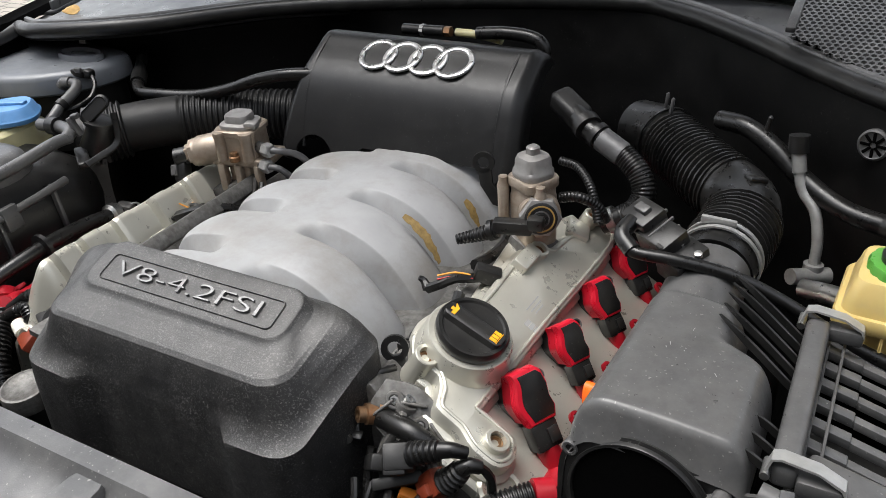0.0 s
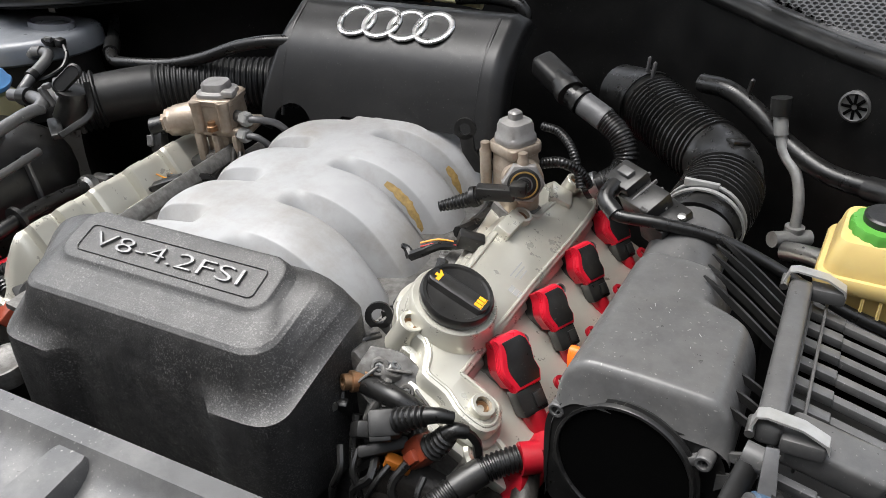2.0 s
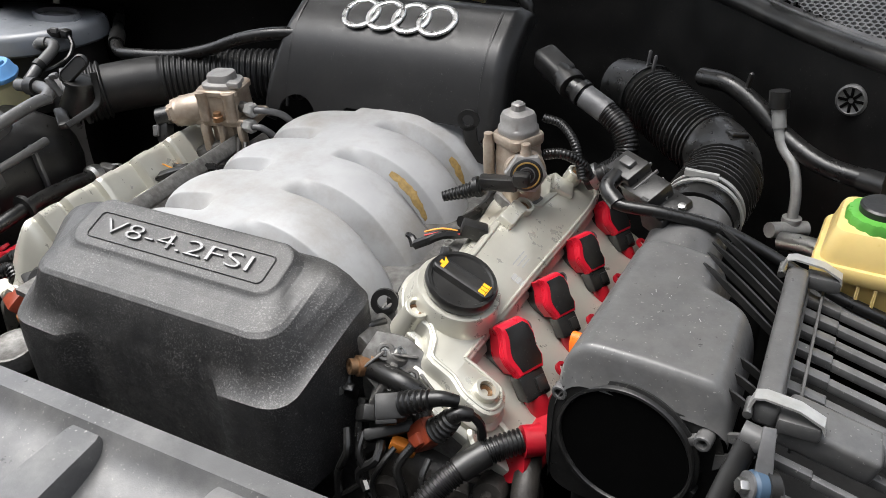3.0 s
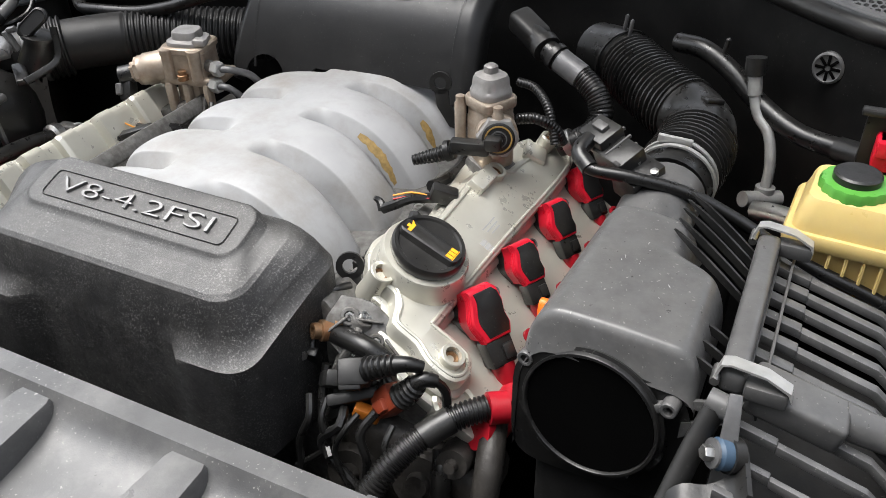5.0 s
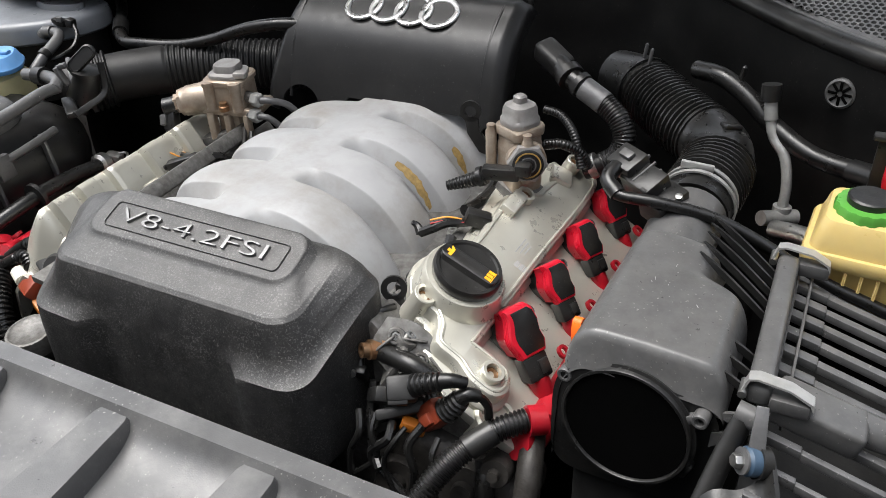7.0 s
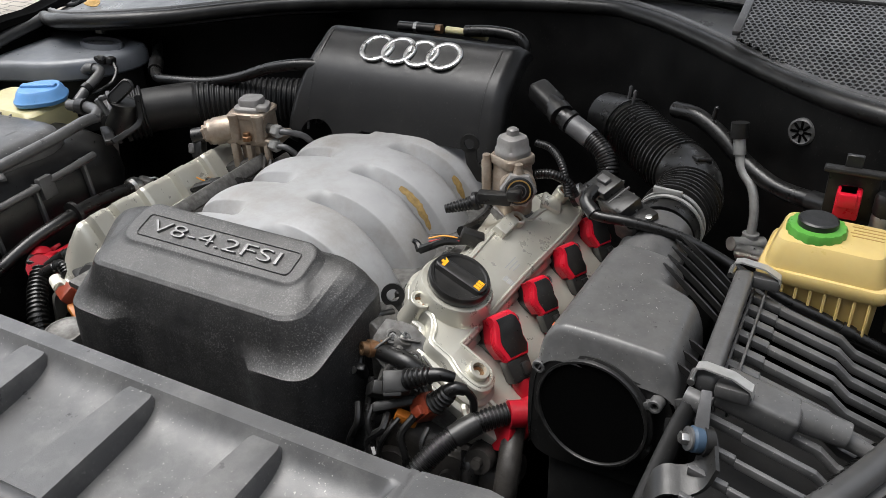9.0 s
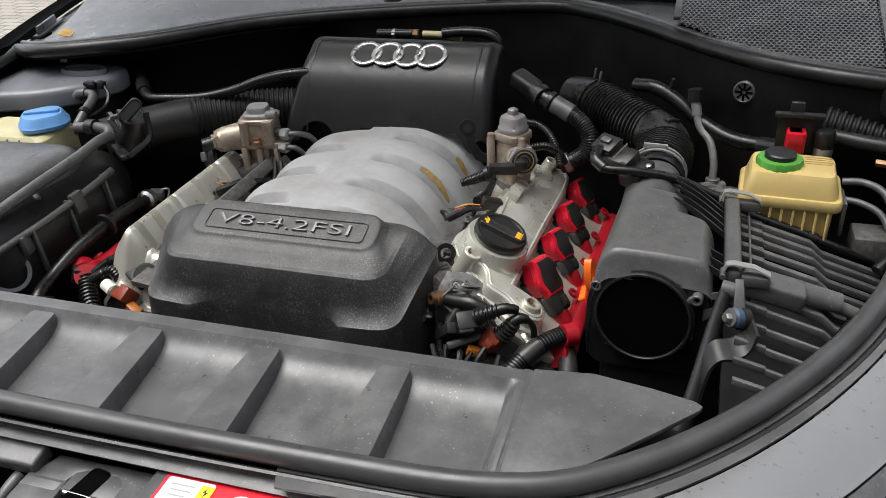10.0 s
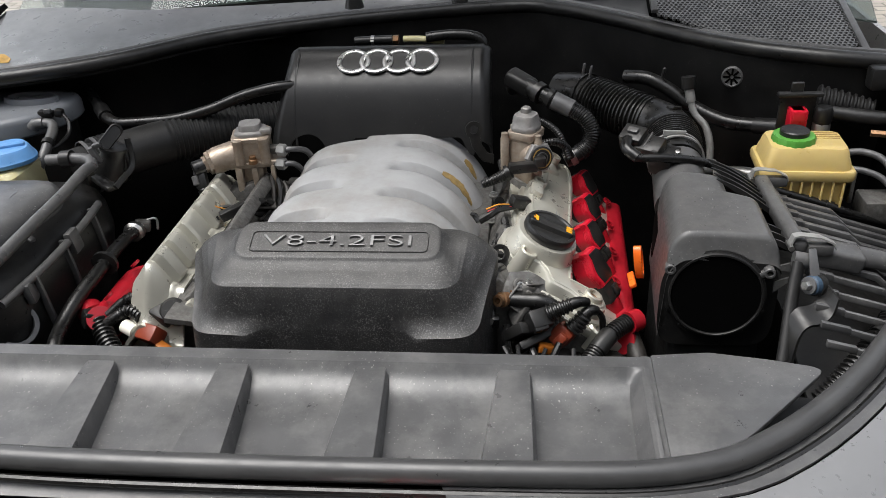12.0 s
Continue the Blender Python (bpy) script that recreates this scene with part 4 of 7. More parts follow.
# oil filler cap
CAP = BANK_L @ pose(-0.036, -0.002, 0.0, 5, -7)
oil = thing("oil_filler_cap", CAP, "black plastic oil filler cap with orange symbols", "oil cap")
part("disc", lathe([(0.036, 0.010), (0.0372, 0.012), (0.0372, 0.019), (0.0355, 0.0225), (0.032, 0.0225), (0.0305, 0.0205), (0.001, 0.0195)], 48), "black", oil, m="local")
part("handle", loft([[(x, y * f, z) for x, y in rrect(0.0325, 0.0095, 0.006, 4)] for f, z in ((1.15, 0.019), (1.0, 0.0235), (0.9, 0.0262), (0.75, 0.027))]), "black", oil, m="local")
part("can_body", extrude([(-0.006, -0.003), (0.004, -0.003), (0.008, 0.003), (0.003, 0.001), (-0.006, 0.001)], 0.0004, pose(-0.024, 0.0, 0.0271, 0, 0, 90)), "orangeink", oil, m="local")
part("can_spout", extrude([(-0.0015, 0.001), (0.0015, 0.001), (0.0025, 0.004), (-0.0025, 0.004)], 0.0004, pose(-0.024, 0.0, 0.0271, 0, 0, 90)), "orangeink", oil, m="local")
bookm = pose(0.0235, 0.0, 0.0271, 0, 0, 90)
for dx in (-0.0048, 0.0, 0.0048):
    part("book_page", extrude(rrect(0.0019, 0.0036, 0.0004, 2), 0.0004, bookm @ pose(dx, 0, 0)), "orangeink", oil, m="local")
part("book_edge", rbox(0.0155, 0.0008, 0.0004, 0, 1, bookm @ pose(0, -0.0045, 0.0002)), "orangeink", oil, m="local")


# ignition coils
def ignition_coil(at_m):
    c = thing("ignition_coil", at_m, "red and black ignition coil plugged into the valve cover", "ignition coil", "ignition coils")
    wave = []
    for i in range(13):
        s = i / 12
        wave.append((-0.034 + 0.064 * s, -0.021 + 0.0035 * math.sin(s * 2 * math.pi * 1.1 + 0.6)))
    right = [(0.030, 0.017), (0.018, 0.0215), (0.004, 0.019), (-0.012, 0.0215), (-0.027, 0.019), (-0.034, 0.012)]
    outline = wave + right
    part("body", loft([[(x * f, y * f, z) for x, y in outline] for f, z in ((0.90, -0.040), (0.93, -0.015), (1.03, -0.013), (1.03, -0.003), (0.99, 0.0), (0.95, 0.001))]), "red", c, m="local")
    for k in range(3):
        part("ridge", tube([(x, y - 0.0008, -0.004 - 0.004 * k) for x, y in wave], 0.0010, 6), "red", c, m="local")
    part("top_panel", extrude([(x * 0.86, y * 0.80 + 0.0022) for x, y in outline], 0.002, pose(0, 0, 0.0004), 0.0006), "black", c, "black inset top panel", m="local")
    part("shroud", loft([[(x * 0.90, y * 0.90, z) for x, y in outline] for z in (-0.085, -0.016)]), "black", c, m="local")
    part("connector", rbox(0.034, 0.036, 0.026, 0.004, 2, pose(0.046, -0.001, -0.014)), "black", c, m="local")
    part("clip", rbox(0.018, 0.014, 0.006, 0.0015, 2, pose(0.047, 0.006, 0.001)), "black", c, m="local")
    part("wire_boot", tube([(0.060, -0.001, -0.014), (0.078, -0.001, -0.016), (0.094, -0.001, -0.020)], (0.0145, 0.016), 12, flat=0.85), "reddark", c, m="local")
    return c


def coil_pose(k):
    return axes((0.3450 + 0.0012 * k, -0.0125 + 0.1015 * k, 0.9110 - 0.0058 * k), (0.715, -0.43, 0.551), (0.494, -0.248, -0.833)) @ Matrix.Scale(0.84, 4)


first_coil = ignition_coil(coil_pose(0))
for k in range(1, 4):
    copy_thing(first_coil, coil_pose(k))
for k in range(4):
    ob_ = thing("plug_sleeve", coil_pose(k), "champagne bolt sleeve beside an ignition coil", "sleeve", "bolt sleeves")
    part("sleeve", lathe([(0.0085, -0.045), (0.0085, -0.020), (0.0075, -0.019), (0.0062, -0.0195), (0.006, -0.034)], 18, pose(-0.016, 0.0245, 0)), "alu", ob_, m="local")
for k in range(4):
    copy_thing(first_coil, BANK_R @ pose(0.062, 0.000 + 0.0985 * k, -0.052, 0, 0, 3) @ Matrix.Scale(0.84, 4))


def loom_duct(m, front):
    d = thing("loom_duct", m, "red plastic cable duct along the coils", "cable duct", "cable ducts")
    ys = [(-0.050 if front else -0.075) + (0.375 if front else 0.40) * k / 16 for k in range(17)]

    def sink(y):
        return 0.0 if front else 1 - smooth((y - 0.15) / 0.06)

    part("duct", tube([(0.112 - 0.05 * sink(y), y, -0.014 - 0.055 * sink(y)) for y in ys], 0.0165, 14, 0.01, flat=0.85), "reddark", d, m="local")
    for k in range(0 if front else 2, 4):
        part("eyelet", lathe([(0.008, 0), (0.008, 0.004), (0.0045, 0.004), (0.0045, 0)], 16, pose(0.088, 0.030 + 0.0905 * k, 0.0), cap=False), "reddark", d, m="local")
    part("mouth", tube([(0.112, -0.060, -0.014), (0.108, -0.084, -0.012), (0.098, -0.098, -0.010)] if front else [(0.112, 0.30, -0.014), (0.108, 0.325, -0.012), (0.098, 0.335, -0.010)], (0.0175, 0.0185), 14), "reddark", d, m="local")
    return d


loom_duct(DUCT_L @ pose(0.010, 0, -0.010), True)
loom_duct(BANK_R @ pose(-0.0215, 0, -0.002), False)
clip = thing("cable_clip", DUCT_L, "bright orange plastic cable clip on the duct", "clip")
CLIP_AT = DUCT_L @ Vector((0.0900, 0.004, 0.046))
part("loop", lathe([(0.020, -0.005), (0.020, 0.005), (0.015, 0.005), (0.015, -0.005)], 28, axes(CLIP_AT, (0.96, -0.22, 0.15), (-0.1, 0, 1)) @ Matrix.Diagonal((1.3, 0.55, 1, 1)), cap=False), "orange", clip)
part("tongue", rbox(0.006, 0.035, 0.010, 0.002, 2, pose(0.100, 0.000, 0.020, 0, 20, 4)), "orange", clip, m="local")


# ---------------------------------------------------------------- fuel pumps
pump = thing("fuel_pump", (0.245, 0.225, 0.92), "bronze-grey cast fuel pump with a round solenoid", "fuel pump", "fuel pumps")
P1 = pose(0.240, 0.228, 0, 0, 0, -28)
part("body", loft([[tuple(P1 @ Vector((x * f, y * f, z))) for x, y in rrect(0.0225, 0.0225, 0.010, 5)] for f, z in ((0.95, 0.93), (1.0, 0.94), (1.0, 0.994), (0.95, 0.998), (0.95, 1.006), (1.06, 1.008), (1.08, 1.010), (1.08, 1.018), (1.02, 1.020))]), "pump", pump)
part("top_cap", loft([[tuple(P1 @ Vector((x * f, y * f, z))) for x, y in rrect(0.0210, 0.0210, 0.0140, 6)] for f, z in ((1.0, 1.019), (1.03, 1.023), (1.0, 1.028), (0.92, 1.030), (0.88, 1.040), (0.78, 1.045), (0.5, 1.047), (0.36, 1.048), (0.34, 1.055), (0.24, 1.057))]), "pumpcap", pump, "dull grey stamped cap")
SOL = axes((0.263, 0.196, 0.984), (0.45, -0.87, 0.18))
part("solenoid", lathe([(0.0245, -0.03), (0.0245, -0.008), (0.0235, -0.006)], 32, SOL), "pump", pump)
part("hex_collar", lathe([(0.0250, -0.008), (0.0250, 0.000), (0.0235, 0.002), (0.0200, 0.003)], 6, SOL), "pumpcap", pump)
part("solenoid_disc", lathe([(0.0190, 0.002), (0.0190, 0.005), (0.0175, 0.006), (0.008, 0.006), (0.007, 0.009), (0.001, 0.009)], 32, SOL), "black", pump)
part("gold_rim", lathe([(0.0160, 0.006), (0.0160, 0.0066), (0.0142, 0.0066), (0.0142, 0.006)], 32, SOL, cap=False), "ochreink", pump)
part("centre_pin", lathe([(0.0045, 0.009), (0.0045, 0.0105), (0.0015, 0.011)], 14, SOL), "steel", pump)
part("pin_ring", lathe([(0.0100, 0.006), (0.0100, 0.0075), (0.0085, 0.0075), (0.0085, 0.006)], 24, SOL, cap=False), "greysteel", pump)
for dx, dy in ((-0.024, -0.026), (0.028, -0.012), (-0.028, 0.01)):
    q = P1 @ Vector((dx, dy, 0))
    part("screw_boss", lathe([(0.0070, 0.955), (0.0070, 1.009), (0.0055, 1.011), (0.0055, 1.018), (0.003, 1.0185)], 12, Matrix.Translation((q.x, q.y, 0))), "pump", pump)
part("foot", rbox(0.05, 0.05, 0.05, 0.008, 2, pose(0.238, 0.226, 0.915, 0, 20, -20)), "alu", pump)

plug = thing("sensor_plug", (0.22, 0.175, 0.97), "black plug with ribbed boot on the fuel pump", "connector")
part("housing", rbox(0.046, 0.017, 0.017, 0.004, 2, axes((0.236, 0.178, 0.976), (0, 0, 1), (0.262, 0.064, 0.055))), "black", plug)
part("head", rbox(0.020, 0.018, 0.016, 0.004, 2, axes((0.262, 0.184, 0.983), (0, 0, 1), (0.26, 0.06, 0.05))), "black", plug)
part("boot", tube([(0.218, 0.175, 0.970), (0.197, 0.168, 0.962), (0.172, 0.160, 0.954)], (0.0105, 0.0060), 14, ribs=0.0045, depth=0.0010), "rubber", plug)
part("collar", lathe([(0.0125, 0), (0.0125, 0.006)], 14, axes((0.214, 0.174, 0.969), (-0.9, -0.2, -0.3))), "black", plug)

pl = thing("fuel_pump", (-0.23, 0.235, 0.92), "bronze-grey cast fuel pump with side cylinder and unions", "fuel pump", "fuel pumps")
P2 = pose(-0.216, 0.238, 0, 0, 0, 12)
part("body", loft([[tuple(P2 @ Vector((x * f, y * f, z))) for x, y in rrect(0.030, 0.028, 0.012, 5)] for f, z in ((0.98, 0.968), (1.0, 0.975), (0.97, 1.000), (0.97, 1.004), (1.06, 1.006), (1.07, 1.012), (1.0, 1.014))]), "pump", pl)
part("flange", rbox(0.092, 0.058, 0.013, 0.004, 3, P2 @ pose(0.004, 0, 0.966)), "pump", pl)
part("stem", rbox(0.036, 0.040, 0.07, 0.006, 2, P2 @ pose(-0.004, 0.0, 0.928)), "pump", pl)
for dx, w in ((-0.026, 0.012), (0.000, 0.010), (0.030, 0.008)):
    part("web", rbox(w, 0.014, 0.056, 0.003, 2, P2 @ pose(dx, -0.026, 0.936)), "pump", pl)
for dx in (-0.021, 0.020):
    part("pillar", lathe([(0.0085, 0.97), (0.0085, 1.004), (0.0095, 1.006), (0.0095, 1.012), (0.006, 1.013)], 16, P2 @ pose(dx, -0.027, 0)), "pump", pl)
part("top_cap", loft([[tuple(P2 @ Vector((x * f, y * f, z))) for x, y in rrect(0.026, 0.025, 0.016, 6)] for f, z in ((1.0, 1.013), (1.02, 1.016), (0.98, 1.019), (0.72, 1.021), (0.70, 1.029), (0.66, 1.031), (0.3, 1.0315))]), "pumpcap", pl, "dull grey stamped cap")
part("cap_ear", rbox(0.020, 0.016, 0.010, 0.004, 2, P2 @ pose(0.026, -0.014, 1.020)), "pumpcap", pl)
SL = axes((-0.276, 0.204, 0.976), (-0.83, -0.52, -0.15))
part("side_cylinder", lathe([(0.022, -0.06), (0.0225, -0.03), (0.0225, -0.004), (0.0210, -0.002), (0.0210, 0.004)], 28, SL), "pump", pl)
part("cylinder_nut", lathe([(0.0195, 0.004), (0.0195, 0.010), (0.014, 0.012), (0.014, 0.017), (0.010, 0.019)], 6, SL), "pump", pl)
for q in (P2 @ Vector((-0.040, -0.020, 0.972)), P2 @ Vector((-0.034, 0.022, 0.985)), P2 @ Vector((0.000, -0.032, 0.975))):
    part("flange_screw", lathe([(0.0075, -0.004), (0.0075, 0.003), (0.0055, 0.004), (0.0055, 0.009), (0.003, 0.0095)], 12, Matrix.Translation(q)), "brass", pl)
for q in ((-0.174, 0.230, 0.986), (-0.176, 0.224, 0.964)):
    part("union_base", lathe([(0.0085, -0.012), (0.0085, 0.002)], 12, axes(q, (0.9, -0.2, 0.0))), "alu", pl)
    part("union_nut", lathe([(0.0085, 0.002), (0.0105, 0.004), (0.0105, 0.016), (0.0085, 0.018)], 6, axes(q, (0.9, -0.2, 0.0))), "zinc", pl)
part("fuel_line", tube([(-0.158, 0.228, 0.986), (-0.145, 0.230, 0.987), (-0.130, 0.25, 0.975), (-0.125, 0.27, 0.95)], 0.005, 10), "greysteel", pl)
part("fuel_line", tube([(-0.160, 0.220, 0.964), (-0.146, 0.222, 0.964), (-0.136, 0.235, 0.945), (-0.134, 0.24, 0.92)], 0.0048, 10), "greysteel", pl)
part("foot", rbox(0.06, 0.05, 0.05, 0.008, 2, pose(-0.235, 0.225, 0.905, 0, -20, 10)), "alu", pl)
pc = thing("sensor_plug", (-0.295, 0.2, 0.93), "black wired plug hanging from the fuel pump", "connector")
part("cap", lathe([(0.013, -0.006), (0.013, 0.012), (0.010, 0.014)], 16, axes((-0.294, 0.192, 0.972), (-0.83, -0.52, -0.15))), "black", pc)
part("housing", rbox(0.019, 0.018, 0.032, 0.003, 2, axes((-0.294, 0.184, 0.952), (0.25, -0.45, -0.85), (0.9, 0.2, 0.15))), "black", pc)
part("latch", rbox(0.010, 0.008, 0.016, 0.0015, 1, axes((-0.300, 0.174, 0.955), (0.25, -0.45, -0.85), (0.9, 0.2, 0.15))), "airbox", pc)
part("boot", tube([(-0.290, 0.176, 0.938), (-0.285, 0.168, 0.926), (-0.278, 0.160, 0.917)], (0.0095, 0.0065), 12, ribs=0.006, depth=0.0008), "rubber", pc)
part("wire", tube([(-0.278, 0.160, 0.917), (-0.268, 0.154, 0.914), (-0.250, 0.150, 0.917), (-0.235, 0.15, 0.915)], 0.0022, 8), "wire_r", pc)
part("wire", tube([(-0.279, 0.161, 0.919), (-0.268, 0.157, 0.917), (-0.250, 0.153, 0.920)], 0.0018, 8), "wire_o", pc)
part("sleeve", tube([(-0.256, 0.152, 0.9165), (-0.238, 0.15, 0.918), (-0.21, 0.15, 0.912), (-0.19, 0.16, 0.90)], 0.005, 8), "rubber", pc)
pc2 = thing("wiring_plug", (-0.235, 0.12, 0.91), "small black wiring plug on the ribbed valve cover", "connector")
part("housing", rbox(0.045, 0.016, 0.016, 0.003, 2, pose(-0.222, 0.118, 0.928, 0, -15, 28)), "black", pc2)
part("wire", tube([(-0.244, 0.107, 0.922), (-0.258, 0.098, 0.918), (-0.268, 0.085, 0.915)], 0.004, 8), "rubber", pc2)
part("wire", tube([(-0.20, 0.13, 0.935), (-0.185, 0.15, 0.93), (-0.18, 0.18, 0.91)], 0.006, 8), "rubber", pc2)

# lifting eyes
def eye(at_m, name_label):
    e = thing("lifting_eye", at_m, name_label, "bracket", "lifting eyes")
    part("ring", lathe([(0.014, -0.0025), (0.014, 0.0025), (0.0075, 0.0025), (0.0075, -0.0025)], 24, Matrix.Identity(4), cap=False), "black", e, m="local")
    part("arm", extrude([(-0.008, -0.008), (-0.004, -0.03), (0.012, -0.055), (0.032, -0.062), (0.032, -0.046), (0.022, -0.042), (0.012, -0.026), (0.010, -0.006)], 0.005, pose(0, 0, -0.0025), 0.0008), "black", e, m="local")
    return e


eye(axes((0.153, 0.272, 1.002), (0.25, -0.95, 0.15), (1, 0.25, 0)), "black steel lifting eye by the rear cover")
eye(axes((0.207, -0.039, 0.945), (0.45, -0.85, 0.35), (1, 0.45, 0)), "black steel lifting eye by the timing case")

# ---------------------------------------------------------------- small parts between manifold and valve cover
br = thing("wiring_branch", (0.2, 0.1, 0.93), "black taped wiring branch with orange wires", "wiring")
part("loom", tube([(0.172, 0.085, 0.930), (0.188, 0.09, 0.938), (0.200, 0.10, 0.942), (0.222, 0.115, 0.940), (0.235, 0.14, 0.935)], 0.006, 8), "rubber", br)
part("wires", tube([(0.182, 0.092, 0.946), (0.200, 0.102, 0.949), (0.216, 0.108, 0.946)], 0.0012, 6), "wire_o", br)
part("wires", tube([(0.184, 0.088, 0.944), (0.200, 0.098, 0.946), (0.220, 0.107, 0.943)], 0.0010, 6), "wire_r", br)
part("plug", rbox(0.030, 0.018, 0.018, 0.003, 2, pose(0.232, 0.118, 0.945, 0, 20, 25)), "black", br)
part("tail", tube([(0.172, 0.085, 0.930), (0.165, 0.09, 0.936), (0.160, 0.088, 0.940)], (0.006, 0.003), 8), "rubber", br)
part("loom", tube([(0.21, 0.09, 0.93), (0.213, 0.07, 0.92), (0.205, 0.05, 0.905)], 0.007, 8), "rubber", br)
part("loom", tube([(0.20, 0.15, 0.93), (0.205, 0.18, 0.925), (0.21, 0.22, 0.93), (0.20, 0.26, 0.95)], 0.008, 8), "rubber", br)
cl = thing("valley_loom", (0.2, 0.0, 0.9), "black clipped wiring strip beside the manifold", "wiring")
part("loom", tube([(0.199, 0.06, 0.905), (0.205, 0.03, 0.915), (0.205, 0.0, 0.925), (0.200, -0.03, 0.915)], 0.008, 8, ribs=0.006, depth=0.002), "rubber", cl)
for k in range(4):
    part("clip", rbox(0.016, 0.010, 0.012, 0.002, 2, pose(0.205, 0.055 - 0.024 * k, 0.918 + 0.004 * k)), "black", cl)

vb = thing("valley_bracket", (-0.20, 0.17, 0.89), "stained metal bracket with pipes beside the far pump", "bracket")
part("plate", rbox(0.040, 0.050, 0.005, 0.0015, 2, pose(-0.195, 0.185, 0.915, 8, 12, 20)), "alu", vb)
for k in range(4):
    part("pipe", tube([(-0.185 + 0.010 * k, 0.215, 0.945 - 0.006 * k), (-0.180 + 0.012 * k, 0.200, 0.925), (-0.178 + 0.010 * k, 0.175, 0.905), (-0.190 + 0.006 * k, 0.140, 0.898)], 0.0038, 8), "rubber" if k % 2 else "darkcast", vb)
part("plug", rbox(0.030, 0.016, 0.016, 0.003, 2, pose(-0.212, 0.155, 0.922, 10, -15, 35)), "black", vb)
part("wire", tube([(-0.228, 0.146, 0.918), (-0.245, 0.138, 0.922), (-0.258, 0.132, 0.930)], 0.0012, 6), "wire_o", vb)
vs_ = thing("valley_sensor", (0.215, 0.06, 0.92), "small grey bolts and sensor beside the manifold", "sensor")
for x, y in ((0.214, 0.060), (0.209, 0.004), (0.222, 0.030)):
    part("bolt", lathe([(0.009, -0.012), (0.009, 0.000), (0.0065, 0.001), (0.0065, 0.006), (0.003, 0.0065)], 12, pose(x, y, 0.922)), "zinc", vs_)
part("body", lathe([(0.012, -0.02), (0.012, 0.004), (0.009, 0.006)], 18, axes((0.214, -0.014, 0.926), (0.1, -0.5, 0.85))), "pumpcap", vs_)

# timing case and clutter in front of the right bank
case = thing("timing_case", (0.24, -0.07, 0.8), "stained aluminium timing case with bosses and bolts", "timing case")
part("housing", extrude([(-0.088, -0.085), (-0.070, -0.052), (-0.035, -0.058), (-0.02, -0.075), (0.03, -0.085), (0.065, -0.07), (0.09, -0.08), (0.105, -0.20), (-0.10, -0.20)], 0.055, axes((0.295, -0.088, 0.935), (0, 1, 0), (0.788, 0, -0.616)) @ Matrix.Diagonal((1, -1, 1, 1)), 0.004), "alu", case)
part("boss", lathe([(0.013, -0.07), (0.012, -0.032), (0.0105, -0.030), (0.006, -0.031)], 20, BANK_L @ pose(-0.041, -0.083, 0.000)), "alu", case)
for u, v, n in ((-0.041, -0.083, -0.031), (-0.030, -0.100, -0.060), (0.005, -0.105, -0.055)):
    bolt(BANK_L @ Vector((u, v, n)), N, 0.005, 0.005, "steel", case)
part("web", rbox(0.008, 0.06, 0.05, 0.003, 2, pose(0.232, -0.085, 0.90, 0, 30, 20)), "alu", case)
part("web", rbox(0.05, 0.012, 0.02, 0.004, 2, pose(0.25, -0.10, 0.895, 10, 35, -12)), "alu", case)
for u, v, n, rr_ in ((-0.062, -0.070, -0.052, 0.010), (-0.022, -0.092, -0.048, 0.009), (0.018, -0.104, -0.052, 0.011)):
    part("cast_boss", lathe([(rr_ * 1.2, -0.03), (rr_, 0.0), (rr_ * 0.9, 0.0015), (rr_ * 0.5, 0.001), (rr_ * 0.45, -0.006), (0.001, -0.006)], 18, BANK_L @ pose(u, v, n)), "alu", case)
part("lower_case", rbox(0.16, 0.07, 0.16, 0.02, 3, pose(0.30, -0.10, 0.755, 0, 20, 0)), "darkcast", case)
for x, y, z, r in ((0.33, -0.14, 0.80, 0.03), (0.26, -0.15, 0.79, 0.026), (0.36, -0.13, 0.83, 0.016)):
    part("pulley_boss", lathe([(r, -0.03), (r, 0.0), (r * 0.9, 0.004), (r * 0.4, 0.004), (r * 0.35, 0.012)], 20, axes((x, y, z), (0.1, -0.9, 0.35))), "darkcast", case)

strut = thing("support_rod", (0.20, -0.08, 0.9), "bent black steel rod between lifting eye and pipe union", "bracket")
part("rod", tube([(0.212, -0.050, 0.930), (0.206, -0.066, 0.934), (0.196, -0.078, 0.926), (0.194, -0.092, 0.908), (0.200, -0.106, 0.890)], 0.0042, 10), "black", strut)
part("foot", rbox(0.014, 0.010, 0.020, 0.002, 2, pose(0.201, -0.108, 0.882, 20, 0, 10)), "black", strut)
part("rod_screw", lathe([(0.005, 0), (0.005, 0.003), (0.002, 0.0035)], 10, axes((0.196, -0.116, 0.888), (0, -1, 0.2))), "steel", strut)

front_plate = thing("front_casting", (0.25, -0.09, 0.86), "rough aluminium front casting with screws and ribs", "casting")
CM = axes((0.262, -0.092, 0.905), (0.30, -0.75, 0.59), (0.87, 0.10, -0.48))
part("plate", extrude(rounded([(-0.052, 0.022), (-0.020, 0.032), (0.020, 0.020), (0.050, 0.004), (0.062, -0.020), (0.030, -0.034), (-0.020, -0.026), (-0.050, -0.012)], 48), 0.006, CM @ pose(0, 0, -0.006), 0.0012), "alu", front_plate)
